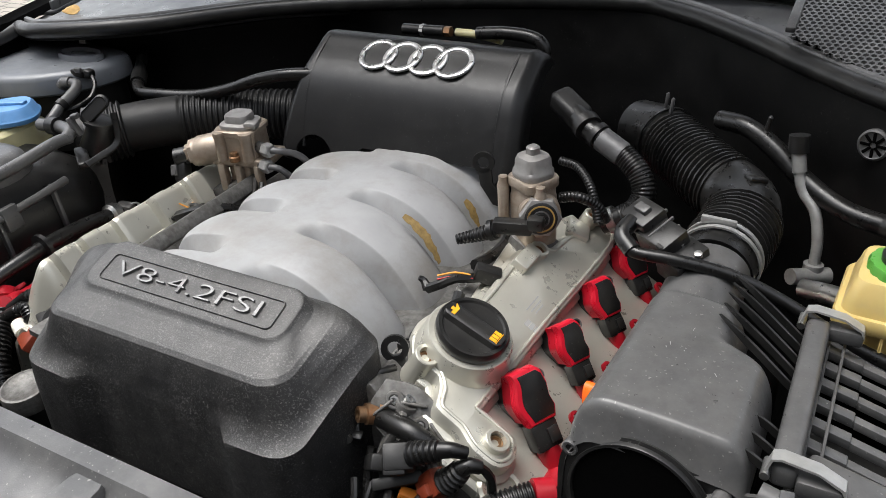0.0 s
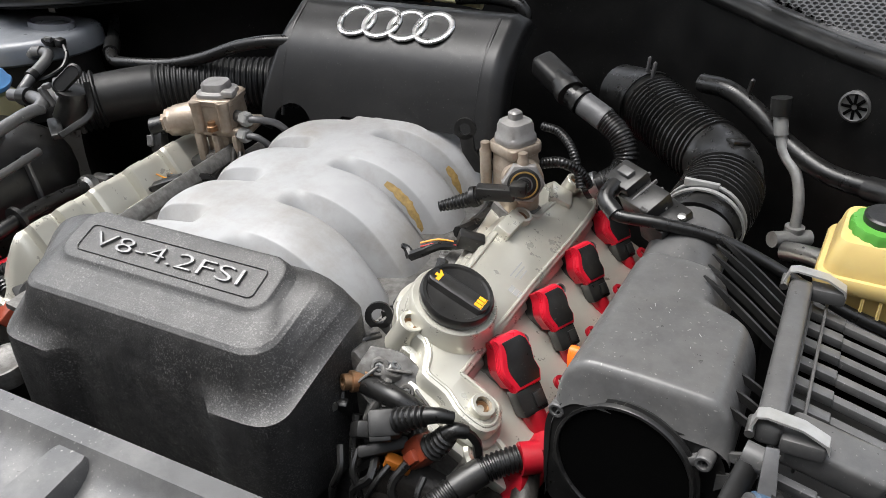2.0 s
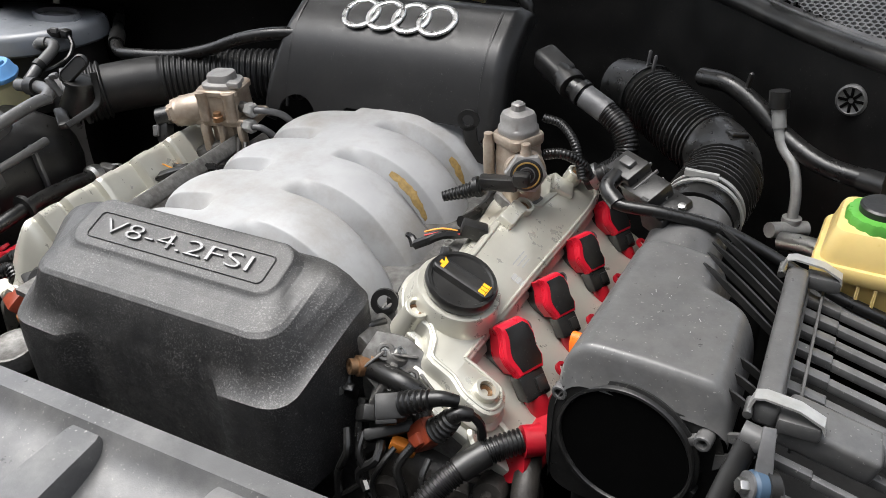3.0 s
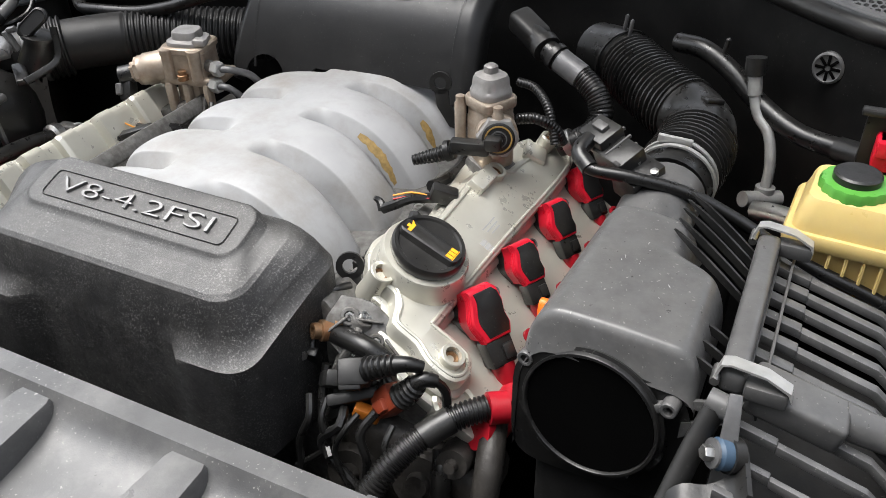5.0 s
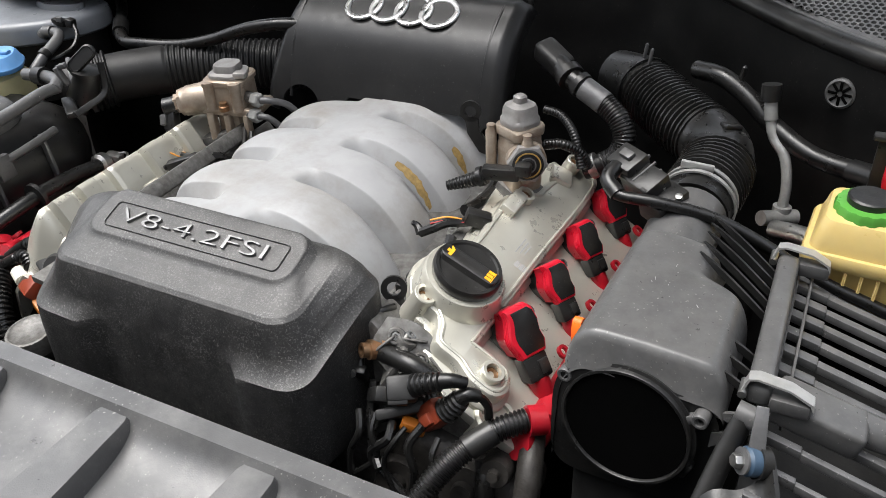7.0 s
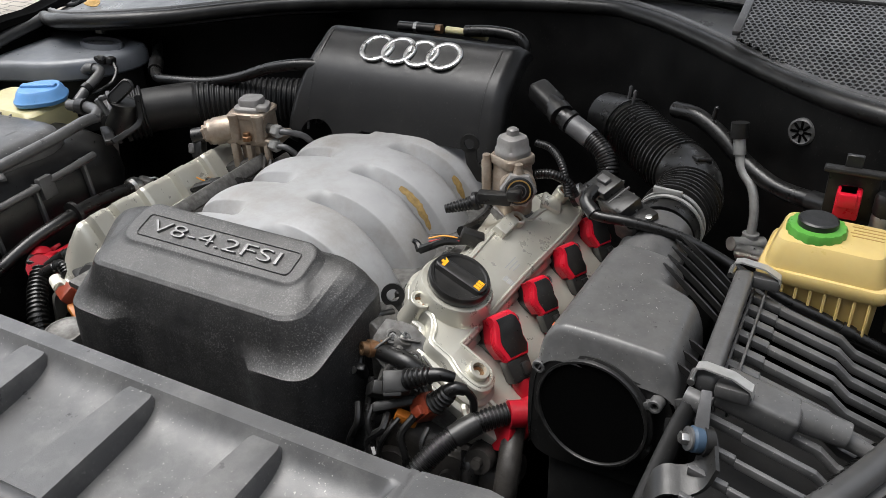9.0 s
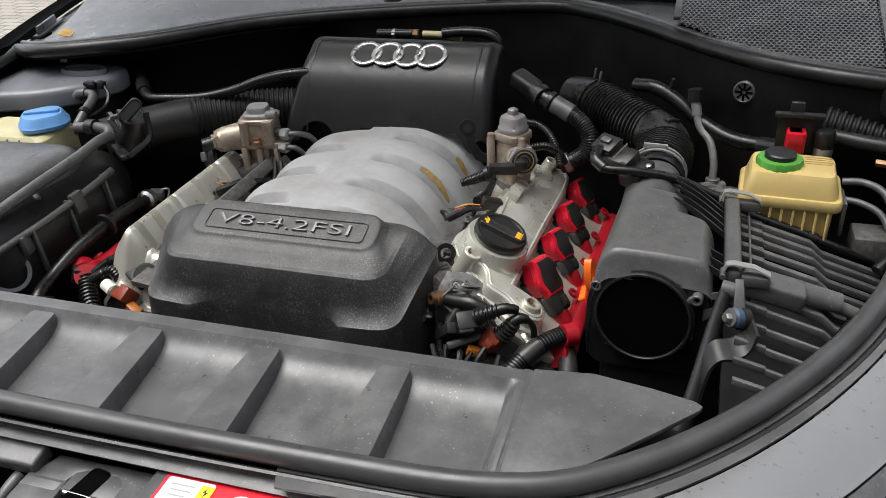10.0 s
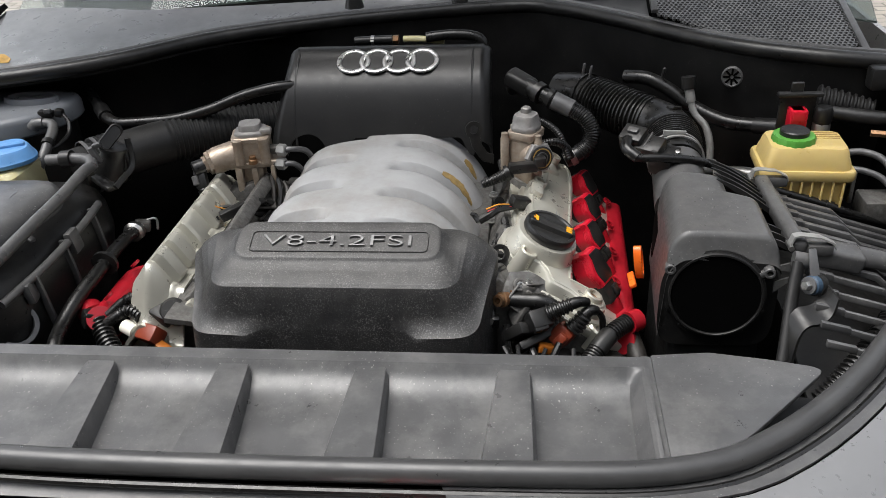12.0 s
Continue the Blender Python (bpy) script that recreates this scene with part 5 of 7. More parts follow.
for x, y, r in ((-0.034, 0.010, 0.0075), (0.000, 0.004, 0.0065), (0.040, -0.010, 0.0075), (-0.012, -0.016, 0.006)):
    ring_ = part("boss", lathe([(r * 1.35, -0.004), (r * 1.2, 0.003), (r * 1.05, 0.004), (r * 0.72, 0.004), (r * 0.70, 0.001), (0.0005, 0.001)], 20, CM @ pose(x, y, 0)), "alu", front_plate)
    part("screw", lathe([(r * 0.62, 0.001), (r * 0.60, 0.0045), (r * 0.35, 0.0047), (r * 0.30, 0.002)], 6, CM @ pose(x, y, 0)), "steel", ring_)
for x, y, a in ((-0.018, 0.016, 25), (0.020, 0.006, -20), (-0.040, -0.004, 70), (0.016, -0.018, 5)):
    part("rib", rbox(0.030, 0.003, 0.007, 0.001, 1, CM @ pose(x, y, 0.002, 0, 0, a)), "alu", front_plate)

loose = thing("wiring_bundle", (0.24, -0.15, 0.83), "dark bundle of wires and clips in front of the engine", "wiring")
rnd = random.Random(11)
for k in range(6):
    x0, y0 = 0.215 + 0.018 * k, -0.135 - 0.008 * rnd.random()
    part("wire", tube([(x0, y0, 0.875 - 0.02 * rnd.random()), (x0 + 0.010 * rnd.uniform(-1, 1), y0 - 0.016, 0.852), (x0 + 0.016 * rnd.uniform(-1, 1), y0 - 0.022, 0.825), (x0 + 0.03 * rnd.uniform(-1, 1), y0 - 0.030, 0.79)], 0.0028 + 0.002 * rnd.random(), 8), "rubber", loose)

fit_ = thing("pipe_fitting", (0.21, -0.1, 0.9), "rusty brass pipe union with black tube", "pipe fitting")
part("union", lathe([(0.0075, -0.014), (0.0105, -0.012), (0.0105, 0.0), (0.008, 0.001), (0.008, 0.008), (0.0045, 0.008), (0.0045, -0.004)], 12, axes((0.211, -0.104, 0.914), (-0.6, -0.75, 0.3))), "brass", fit_)
part("collar", lathe([(0.0125, 0), (0.0125, 0.007)], 14, axes((0.219, -0.094, 0.911), (0.6, 0.5, -0.15))), "brass", fit_)
part("tube", tube([(0.222, -0.096, 0.909), (0.240, -0.101, 0.912), (0.264, -0.107, 0.914), (0.285, -0.105, 0.900)], 0.0105, 14), "rubber", fit_)
part("bracket", rbox(0.006, 0.05, 0.012, 0.002, 2, pose(0.197, -0.065, 0.905, 20, 0, -20)), "black", fit_)

cg = thing("sensor_connectors", (0.28, -0.11, 0.84), "cluster of black, brown and amber sensor connectors", "connector")
part("brown_plug", rbox(0.026, 0.024, 0.030, 0.004, 2, axes((0.291, -0.118, 0.870), (0.6, 0.05, 0.75), (0.7, -0.5, -0.4))), "brown", cg, "brown plastic plug")
part("brown_latch", rbox(0.012, 0.010, 0.016, 0.002, 2, axes((0.289, -0.131, 0.872), (0.6, 0.05, 0.75), (0.7, -0.5, -0.4))), "brown", cg)
part("amber_latch", rbox(0.026, 0.012, 0.012, 0.002, 2, pose(0.272, -0.130, 0.856, 0, 20, 15)), "amber", cg, "amber plastic latch")
part("boot", tube([(0.303, -0.120, 0.880), (0.312, -0.118, 0.890), (0.320, -0.116, 0.902)], (0.0125, 0.009), 14, ribs=0.0055, depth=0.0022), "rubber", cg)
part("boot_tail", tube([(0.319, -0.116, 0.901), (0.326, -0.113, 0.906), (0.334, -0.108, 0.902)], (0.0085, 0.0065), 14), "rubber", cg)
part("black_plug", rbox(0.030, 0.026, 0.024, 0.004, 2, axes((0.260, -0.126, 0.898), (0.3, -0.5, 0.8), (0.8, 0.2, 0.3))), "softblack", cg)
part("black_latch", rbox(0.020, 0.012, 0.010, 0.002, 2, axes((0.262, -0.138, 0.896), (0.3, -0.5, 0.8), (0.8, 0.2, 0.3))), "softblack", cg)
part("boot", tube([(0.272, -0.124, 0.906), (0.288, -0.122, 0.914), (0.302, -0.119, 0.919)], (0.0112, 0.0082), 14, ribs=0.0055, depth=0.0022), "rubber", cg)
part("boot_tail", tube([(0.301, -0.119, 0.919), (0.312, -0.116, 0.921), (0.322, -0.110, 0.916)], (0.0080, 0.0060), 14), "rubber", cg)
part("holder", rbox(0.05, 0.012, 0.030, 0.003, 2, axes((0.255, -0.122, 0.862), (0.2, -0.6, 0.75), (0.75, 0.3, 0.3))), "softblack", cg)
part("holder", rbox(0.03, 0.016, 0.045, 0.003, 2, axes((0.236, -0.120, 0.875), (0.5, -0.4, 0.6), (0.7, 0.5, -0.3))), "softblack", cg)
part("lead", tube([(0.250, -0.128, 0.855), (0.235, -0.135, 0.842), (0.225, -0.13, 0.82)], 0.008, 8), "rubber", cg)
part("lead", tube([(0.334, -0.108, 0.902), (0.342, -0.105, 0.890), (0.345, -0.108, 0.86)], 0.0045, 8), "rubber", cg)
part("lead", tube([(0.218, -0.11, 0.88), (0.222, -0.13, 0.85), (0.235, -0.15, 0.83), (0.25, -0.165, 0.82)], 0.005, 8), "rubber", cg)

hz = thing("corrugated_conduit", (0.36, -0.12, 0.85), "black corrugated cable conduit leaving the red duct", "conduit")
part("conduit", tube([(0.378, -0.092, 0.874), (0.357, -0.112, 0.871), (0.336, -0.136, 0.862), (0.318, -0.163, 0.846), (0.304, -0.190, 0.822), (0.295, -0.21, 0.79)], 0.0114, 16, ribs=0.0042, depth=0.0018), "rubber", hz)
part("sleeve", tube([(0.352, -0.117, 0.870), (0.343, -0.128, 0.866), (0.335, -0.138, 0.861)], 0.0128, 14), "black", hz)
part("cuff", tube([(0.392, -0.082, 0.871), (0.378, -0.093, 0.873)], 0.0150, 16), "reddark", hz)
wh = thing("coolant_hose", (0.33, -0.2, 0.8), "grey-black coolant hose at the front of the engine", "hose")
part("hose", tube([(0.20, -0.22, 0.835), (0.245, -0.225, 0.838), (0.285, -0.222, 0.832)], 0.016, 14, ribs=0.012, depth=0.002), "rubber", wh)
part("clamp", tube([(0.283, -0.222, 0.832), (0.294, -0.221, 0.831)], 0.0178, 14), "steel", wh)
part("stub", tube([(0.294, -0.221, 0.831), (0.33, -0.21, 0.822), (0.36, -0.19, 0.80)], 0.014, 14), "alu", wh)
hp = thing("coolant_pipe", (0.40, -0.13, 0.75), "grey rubber pipe running down beside the air box", "pipe")
part("pipe", tube([(0.380, -0.080, 0.850), (0.390, -0.115, 0.835), (0.394, -0.135, 0.81), (0.392, -0.145, 0.77), (0.388, -0.15, 0.66)], 0.013, 14), "darkcast", hp)
part("pipe", tube([(0.345, -0.12, 0.83), (0.352, -0.14, 0.80), (0.35, -0.15, 0.68)], 0.010, 12), "rubber", hp)

# ---------------------------------------------------------------- air box
box = thing("air_box", (0.52, -0.02, 0.75), "scuffed black plastic air filter box with open inlet", "air filter box")


def dome_section(y):
    s = (y + 0.118) / 0.195
    crest = 1.018 + 0.010 * s
    f0 = smooth((y + 0.121) / 0.017)
    f1 = smooth((0.082 - y) / 0.035)
    top = 0.985 + (crest - 0.985) * f0 if y < -0.06 else 0.975 + (crest - 0.975) * f1
    xl = 0.412 + 0.014 * s
    xr = 0.553 - 0.034 * smooth((y + 0.015) / 0.025)
    pts = []
    n = 40
    for i in range(n + 1):
        u = i / n
        if u < 0.25:
            k = u / 0.25
            x, z = xl + 0.004 * k, 0.87 + (top - 0.040 - 0.87) * k
        elif u < 0.42:
            k = (u - 0.25) / 0.17 * math.pi / 2
            x, z = xl + 0.004 + 0.026 * (1 - math.cos(k)), top - 0.040 + 0.040 * math.sin(k)
        elif u < 0.72:
            k = (u - 0.42) / 0.30
            x, z = xl + 0.030 + (xr - 0.022 - xl - 0.030) * k, top - 0.005 * k * k
        else:
            k = (u - 0.72) / 0.28
            x, z = xr - 0.022 + 0.022 * math.sin(k * math.pi / 2), top - 0.005 - (top - 0.005 - 0.965) * (1 - math.cos(k * math.pi / 2))
        pts.append(Vector((x, y, z)))
    return pts


ysec = [-0.119 + 0.201 * i / 60 for i in range(61)]
part("lid", loft([dome_section(y) for y in ysec], closed=False), "airbox", box, angle=70)
# front face with the round inlet
RC, RR = Vector((0.4775, -0.119, 0.9385)), 0.0545


def front_ring(k):
    n = 64
    out = []
    for i in range(n):
        a = 2 * math.pi * i / n
        ca, sa = math.cos(a), math.sin(a)
        if k == 0:
            x, z = 0.4815 + 0.0715 * math.copysign(abs(ca) ** 0.35, ca), 0.915 + 0.070 * math.copysign(abs(sa) ** 0.5, sa)
            if sa < 0:
                z = 0.915 + 0.058 * math.copysign(abs(sa) ** 0.5, sa)
            out.append(Vector((x, -0.117, z)))
        else:
            out.append(Vector((RC.x + RR * ca, -0.119, RC.z + RR * sa)))
    return out


# front face blacker than the lid: shade below the lid put in
part("front_face", loft([front_ring(0), front_ring(1)], caps=False), "black", box)
tilt_m = axes(RC, (-0.10, -1, 0.10), (1, 0, 0))
part("inlet_ring", lathe([(0.0530, -0.03), (0.0535, 0.0075), (0.0543, 0.0085), (0.0565, 0.0083), (0.0572, 0.0070), (0.0572, 0.0040), (0.0600, 0.0030), (0.0600, 0.0012), (0.0570, 0.000), (0.0565, -0.01)], 64, tilt_m, cap=False), "black", box)
# near-black inside: the duct's shade is put into its colour
part("inlet_duct", lathe([(0.0528, 0.006), (0.0520, -0.03), (0.0515, -0.06), (0.050, -0.115), (0.001, -0.118)], 40, tilt_m), "dark", box, "hollow inlet duct, inner shade put into its near-black colour")
for a, r_ in ((150, 0.0655), (30, 0.0685)):
    c, s_ = math.cos(radians(a)), math.sin(radians(a))
    lug = part("ring_lug", lathe([(0.0068, -0.006), (0.0068, 0.006), (0.0060, 0.007), (0.0040, 0.007), (0.0036, 0.006), (0.0036, -0.006)], 20, tilt_m @ pose(r_ * c, r_ * s_, 0.002), cap=False), "airbox", box)
    part("lug_web", rbox(0.012, 0.008, 0.008, 0.002, 2, tilt_m @ pose((r_ - 0.008) * c, (r_ - 0.008) * s_, 0.001, 0, 0, a)), "airbox", lug)
for a in (200, 235, 300, 335):
    c, s_ = math.cos(radians(a)), math.sin(radians(a))
    part("ring_tab", rbox(0.007, 0.016, 0.012, 0.002, 2, tilt_m @ pose(0.0595 * c, 0.0595 * s_, -0.002, 0, 0, a)), "black", box)
# lower and rear case darkened: shade under the lid is in their colour
part("lower_case", rbox(0.118, 0.19, 0.17, 0.012, 3, pose(0.487, -0.014, 0.775)), "softblack", box)
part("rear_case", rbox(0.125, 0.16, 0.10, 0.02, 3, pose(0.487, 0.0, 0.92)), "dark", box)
for k, y in enumerate((-0.100, -0.080, -0.060, 0.004, 0.022, 0.040, 0.056, 0.070)):
    long = y > -0.02
    w = 0.070 if long else 0.026
    top_ = 1.026 if long else 1.004

    def gusset_at(u, v, y=y, w=w, top_=top_, long=long):
        x = 0.567 - w * (1 - u)
        z = top_ - (top_ - 0.994) * u ** 1.7
        return Vector((x, y + (0.026 * (1 - u) ** 1.6 - 0.006 * u if long else 0.006 * (1 - u)), z - 0.008 * v * min(1.0, 2.0 * u ** 0.7 + 0.05)))
    # blacker than the lid: shade between the gussets put in
    part("gusset", sheet(gusset_at, 16, 3, 0.0022), "black", box)
rnd = random.Random(3)
for k in range(9):
    x_, y_ = rnd.uniform(0.452, 0.515), rnd.uniform(-0.085, 0.02)
    l_ = rnd.choice((0.0010, 0.0014, 0.0018, 0.004))
    part("scuff", rbox(0.0004, l_, 0.0003, 0, 1, pose(x_, y_, max(p.z for p in dome_section(y_) if abs(p.x - x_) < 0.012) + 0.0001, 0, 2, rnd.uniform(-35, 35))), "greyink", box)
part("side_flap", extrude([(0, 0), (0.045, 0.012), (0.045, -0.006)], 0.004, axes((0.535, -0.112, 0.972), (0, -1, 0.2), (1, 0, 0))), "airbox", box)
part("side_flap", extrude([(0, 0), (0.030, 0.010), (0.0, -0.014)], 0.004, axes((0.545, -0.115, 0.955), (0, -1, 0.2), (1, 0, 0))), "airbox", box)
part("parting_bar", rbox(0.0195, 0.196, 0.020, 0.006, 3, pose(0.5715, -0.010, 0.996, 0, 0, 0.6)), "airbox", box)


def rib_drop(y):
    return -0.30 * max(0.0, -0.105 - y) - 0.06 * max(0.0, y - 0.03)


def filter_plate(u, v):
    x, y = 0.572 + 0.195 * u, 0.092 - 0.34 * v
    z = 0.890 - 0.24 * u * 0.195 - 0.02 * smooth((u - 0.5) / 0.5) + rib_drop(y)
    return Vector((x, y, z))


part("filter_cover", sheet(filter_plate, 20, 20, 0.004), "softblack", box)
for k in range(13):
    y = 0.088 - 0.026 * k
    d = rib_drop(y)
    x1 = 0.765 - 0.10 * smooth((-0.10 - y) / 0.16)
    wide = [(0.578, 0.983 + d), (0.6115, 0.9745 + d), (0.6115, 0.966 + d), (0.578, 0.9745 + d)]
    slim = [(0.6115, 0.973 + d), (0.674, 0.955 + d), (0.690, 0.941 + d), (x1, 0.918 + d), (x1, 0.910 + d), (0.688, 0.933 + d), (0.672, 0.947 + d), (0.6115, 0.965 + d)]
    part("fin", join(extrude(wide, 0.0105 - 0.0045 * smooth((k - 6) / 3), axes((0, y + 0.0015, 0), (0, -1, 0), (1, 0, 0)), 0.0008), extrude(slim, 0.0085 - 0.0035 * smooth((k - 6) / 3), axes((0, y, 0), (0, -1, 0), (1, 0, 0)), 0.0008)), "panel", box)
# added near-black sheet: closes the fin gaps and paints in their shade
part("gap_backing", rbox(0.200, 0.005, 0.110, 0.001, 1, pose(0.672, 0.099, 0.885, 0, 14, 0)), "dark", box)
for x in (0.582, 0.594):
    part("cross_fin", rbox(0.0025, 0.19, 0.022, 0.0005, 1, pose(x, -0.005, 0.972)), "airbox", box)
part("edge_rail", tube([(0.575, 0.098, 0.976), (0.621, 0.100, 0.954), (0.70, 0.102, 0.928), (0.765, 0.10, 0.902)], 0.005, 8), "airbox", box)
part("cable_tray", rbox(0.070, 0.036, 0.026, 0.005, 3, pose(0.618, -0.090, 0.978, 2, 12, -2)), "airbox", box)
part("tray_nose", tube([(0.648, -0.085, 0.974), (0.680, -0.082, 0.966), (0.692, -0.081, 0.963)], (0.014, 0.012), 14, flat=0.75), "airbox", box)
part("tray_tip", tube([(0.690, -0.080, 0.958), (0.735, -0.082, 0.944)], (0.008, 0.006), 12, flat=0.7), "airbox", box)
for x, y, z, l in ((0.580, -0.104, 1.009, 0.060), (0.576, 0.086, 1.009, 0.058)):
    part("spring_clip", extrude([(-0.020, -0.010), (-0.017, 0.002), (-0.010, 0.0045), (0.014, 0.003), (l - 0.028, -0.004), (l - 0.026, -0.012), (l - 0.030, -0.0055), (0.014, 0.0012), (-0.010, 0.0028), (-0.0155, 0.0008), (-0.018, -0.010)], 0.013, axes((x, y + 0.007, z), (0, -1, 0.12), (1, 0, -0.05))), "bright", box, "bright steel spring clip")
    part("clip_seat", rbox(0.030, 0.015, 0.014, 0.003, 2, pose(x + 0.016, y, z - 0.014)), "airbox", box)
    part("clip_pin", tube([(x - 0.019, y - 0.009, z - 0.010), (x - 0.019, y + 0.009, z - 0.010)], 0.0035, 10), "steel", box)
part("knuckle", tube([(0.560, -0.126, 0.994), (0.582, -0.129, 0.991)], 0.0095, 14), "airbox", box)
part("front_arm", tube([(0.566, -0.130, 0.990), (0.557, -0.155, 0.958), (0.543, -0.205, 0.900), (0.522, -0.265, 0.83)], (0.010, 0.013), 14, flat=0.7), "softblack", box)

mount = thing("air_box_mount", (0.57, -0.15, 0.95), "steel strap with bolt and blue rubber bush", "bracket")
part("strap", extrude([(-0.0045, 0.028), (0.0045, 0.028), (0.0065, -0.012), (-0.0065, -0.012)], 0.0025, axes((0.580, -0.145, 0.986), (0.1, -0.8, 0.55), (1, 0.15, 0)), 0.0008), "greysteel", mount)
bm_ = axes((0.573, -0.156, 0.975), (-0.8, -0.5, 0.25))
part("bush", lathe([(0.009, -0.016), (0.0115, -0.014), (0.0115, -0.003), (0.009, 0.0)], 24, bm_), "bluerub", mount, "blue rubber bush")
part("washer", lathe([(0.0105, 0.0), (0.0105, 0.0018), (0.0095, 0.002)], 24, bm_), "greysteel", mount)
part("bolt", lathe([(0.0058, 0.002), (0.0058, 0.0075), (0.005, 0.0085)], 6, bm_), "steel", mount)
part("cup", lathe([(0.0125, -0.019), (0.0135, -0.010)], 24, bm_), "black", mount)
arm_line = curve([(0.596, -0.163, 0.974), (0.590, -0.172, 0.958), (0.578, -0.181, 0.952), (0.562, -0.186, 0.951), (0.551, -0.192, 0.938), (0.544, -0.204, 0.905), (0.532, -0.232, 0.84)], 0.005)
part("bracket", sheet(lambda u, v: arm_line[min(len(arm_line) - 1, int(u * (len(arm_line) - 1) + 0.5))] + Vector((0.006, -0.020, -0.006)) * (v - 0.5) * (1.4 - 0.4 * u), len(arm_line) - 1, 6, 0.004), "black", mount)

# flow sensor, corrugated intake hose and its clamps
hose = thing("intake_hose", (0.45, 0.25, 0.95), "black corrugated rubber intake hose with elbow", "intake hose")
part("outlet", tube([(0.462, 0.060, 0.968), (0.464, 0.110, 0.981), (0.466, 0.150, 0.988)], (0.039, 0.038), 28, flat=0.95), "airbox", hose)
part("cuff", tube([(0.466, 0.150, 0.988), (0.468, 0.195, 0.991)], 0.039, 28), "rubber", hose)
part("bellows", tube([(0.468, 0.190, 0.991), (0.472, 0.225, 0.992), (0.472, 0.250, 0.993)], 0.0405, 28, ribs=0.008, depth=0.006), "rubber", hose)
part("elbow", tube([(0.472, 0.245, 0.993), (0.470, 0.275, 0.995), (0.458, 0.300, 0.997), (0.438, 0.320, 0.999)], (0.0395, 0.0385), 28), "rubber", hose)
part("elbow_lug", rbox(0.022, 0.016, 0.006, 0.002, 2, pose(0.477, 0.281, 1.033, -10, 15, 40)), "rubber", hose)
part("corrugated_run", tube([(0.446, 0.313, 0.998), (0.42, 0.336, 1.0), (0.385, 0.372, 1.003), (0.355, 0.405, 1.005)], 0.039, 28, ribs=0.0075, depth=0.005), "rubber", hose)
part("end_cuff", tube([(0.358, 0.402, 1.005), (0.335, 0.425, 1.006), (0.30, 0.45, 1.0)], 0.038, 28), "rubber", hose)
for q, d in (((0.467, 0.168, 0.990), (0.04, 1, 0.03)), ((0.467, 0.180, 0.990), (0.04, 1, 0.03)), ((0.345, 0.415, 1.005), (-0.7, 0.7, 0))):
    part("hose_clamp", lathe([(0.0405, -0.0025), (0.0425, -0.0025), (0.0425, 0.0025), (0.0405, 0.0025)], 36, axes(q, d), cap=False), "bright" if d[1] > 0.9 else "rubber", hose)
part("clamp_ear", rbox(0.034, 0.005, 0.008, 0.001, 2, pose(0.462, 0.174, 1.033, 0, 4, 3)), "bright", hose)
for x, y in ((0.349, 0.408), (0.338, 0.424)):
    part("clamp_pin", lathe([(0.0025, 0), (0.0025, 0.022), (0.001, 0.024)], 8, pose(x, y, 1.042, 10, 8, 0)), "greysteel", hose)
mf = thing("air_flow_sensor", (0.42, 0.13, 1.0), "black air flow sensor plug with cable", "sensor")
part("latch", rbox(0.016, 0.010, 0.006, 0.0015, 2, axes((0.396, 0.136, 1.053), (-0.2, -0.35, 0.9), (0.75, -0.5, 0))), "airbox", mf)
for k in range(4):
    part("rib", rbox(0.0025, 0.032, 0.004, 0.0005, 1, axes((0.409 + 0.008 * k, 0.1335 - 0.0053 * k, 1.0445 - 0.0042 * k), (-0.2, -0.35, 0.9), (0.75, -0.5, 0))), "airbox", mf)
part("side_clip", rbox(0.010, 0.006, 0.020, 0.0015, 1, axes((0.425, 0.108, 1.025), (-0.2, -0.35, 0.9), (0.75, -0.5, 0))), "black", mf)
for d in (-0.010, 0.010):
    part("screw", lathe([(0.004, 0), (0.004, 0.004), (0.002, 0.0045)], 10, axes((0.448 + d, 0.118 - d * 0.6, 1.027), (-0.1, -0.3, 0.9))), "steel", mf)
part("plug", rbox(0.034, 0.030, 0.024, 0.0025, 2, axes((0.398, 0.140, 1.040), (-0.2, -0.35, 0.9), (0.75, -0.5, 0))), "black", mf)
part("body", rbox(0.042, 0.032, 0.026, 0.0025, 2, axes((0.420, 0.128, 1.028), (-0.2, -0.35, 0.9), (0.75, -0.5, 0))), "black", mf)
part("base", rbox(0.034, 0.040, 0.030, 0.0025, 2, axes((0.442, 0.122, 1.012), (-0.1, -0.3, 0.9), (0.75, -0.5, 0))), "black", mf)
part("cable", tube([(0.388, 0.128, 1.042), (0.385, 0.108, 1.036), (0.400, 0.095, 1.028), (0.440, 0.098, 1.026), (0.490, 0.108, 1.016), (0.540, 0.112, 0.996), (0.60, 0.106, 0.971), (0.66, 0.106, 0.952), (0.72, 0.106, 0.930), (0.765, 0.11, 0.912)], 0.0062, 10), "rubber", mf)
part("boot", tube([(0.388, 0.128, 1.042), (0.385, 0.108, 1.036), (0.400, 0.095, 1.028)], 0.0085, 10), "rubber", mf)
part("tape", tube([(0.672, 0.106, 0.948), (0.684, 0.106, 0.9435)], 0.0078, 10), "black", mf)

# pipework at the rear right
bh = thing("braided_hose", (0.33, 0.31, 0.95), "black braided hose with grey collar behind the pump", "hose")
part("rear_pipe", tube([(0.215, 0.40, 1.03), (0.235, 0.37, 1.045), (0.262, 0.345, 1.038)], 0.014, 12), "black", bh)
part("clamp", tube([(0.257, 0.350, 1.040), (0.266, 0.342, 1.036)], 0.0185, 16), "black", bh)
part("neck", tube([(0.266, 0.343, 1.036), (0.285, 0.335, 1.029)], 0.0135, 14), "rubber", bh)
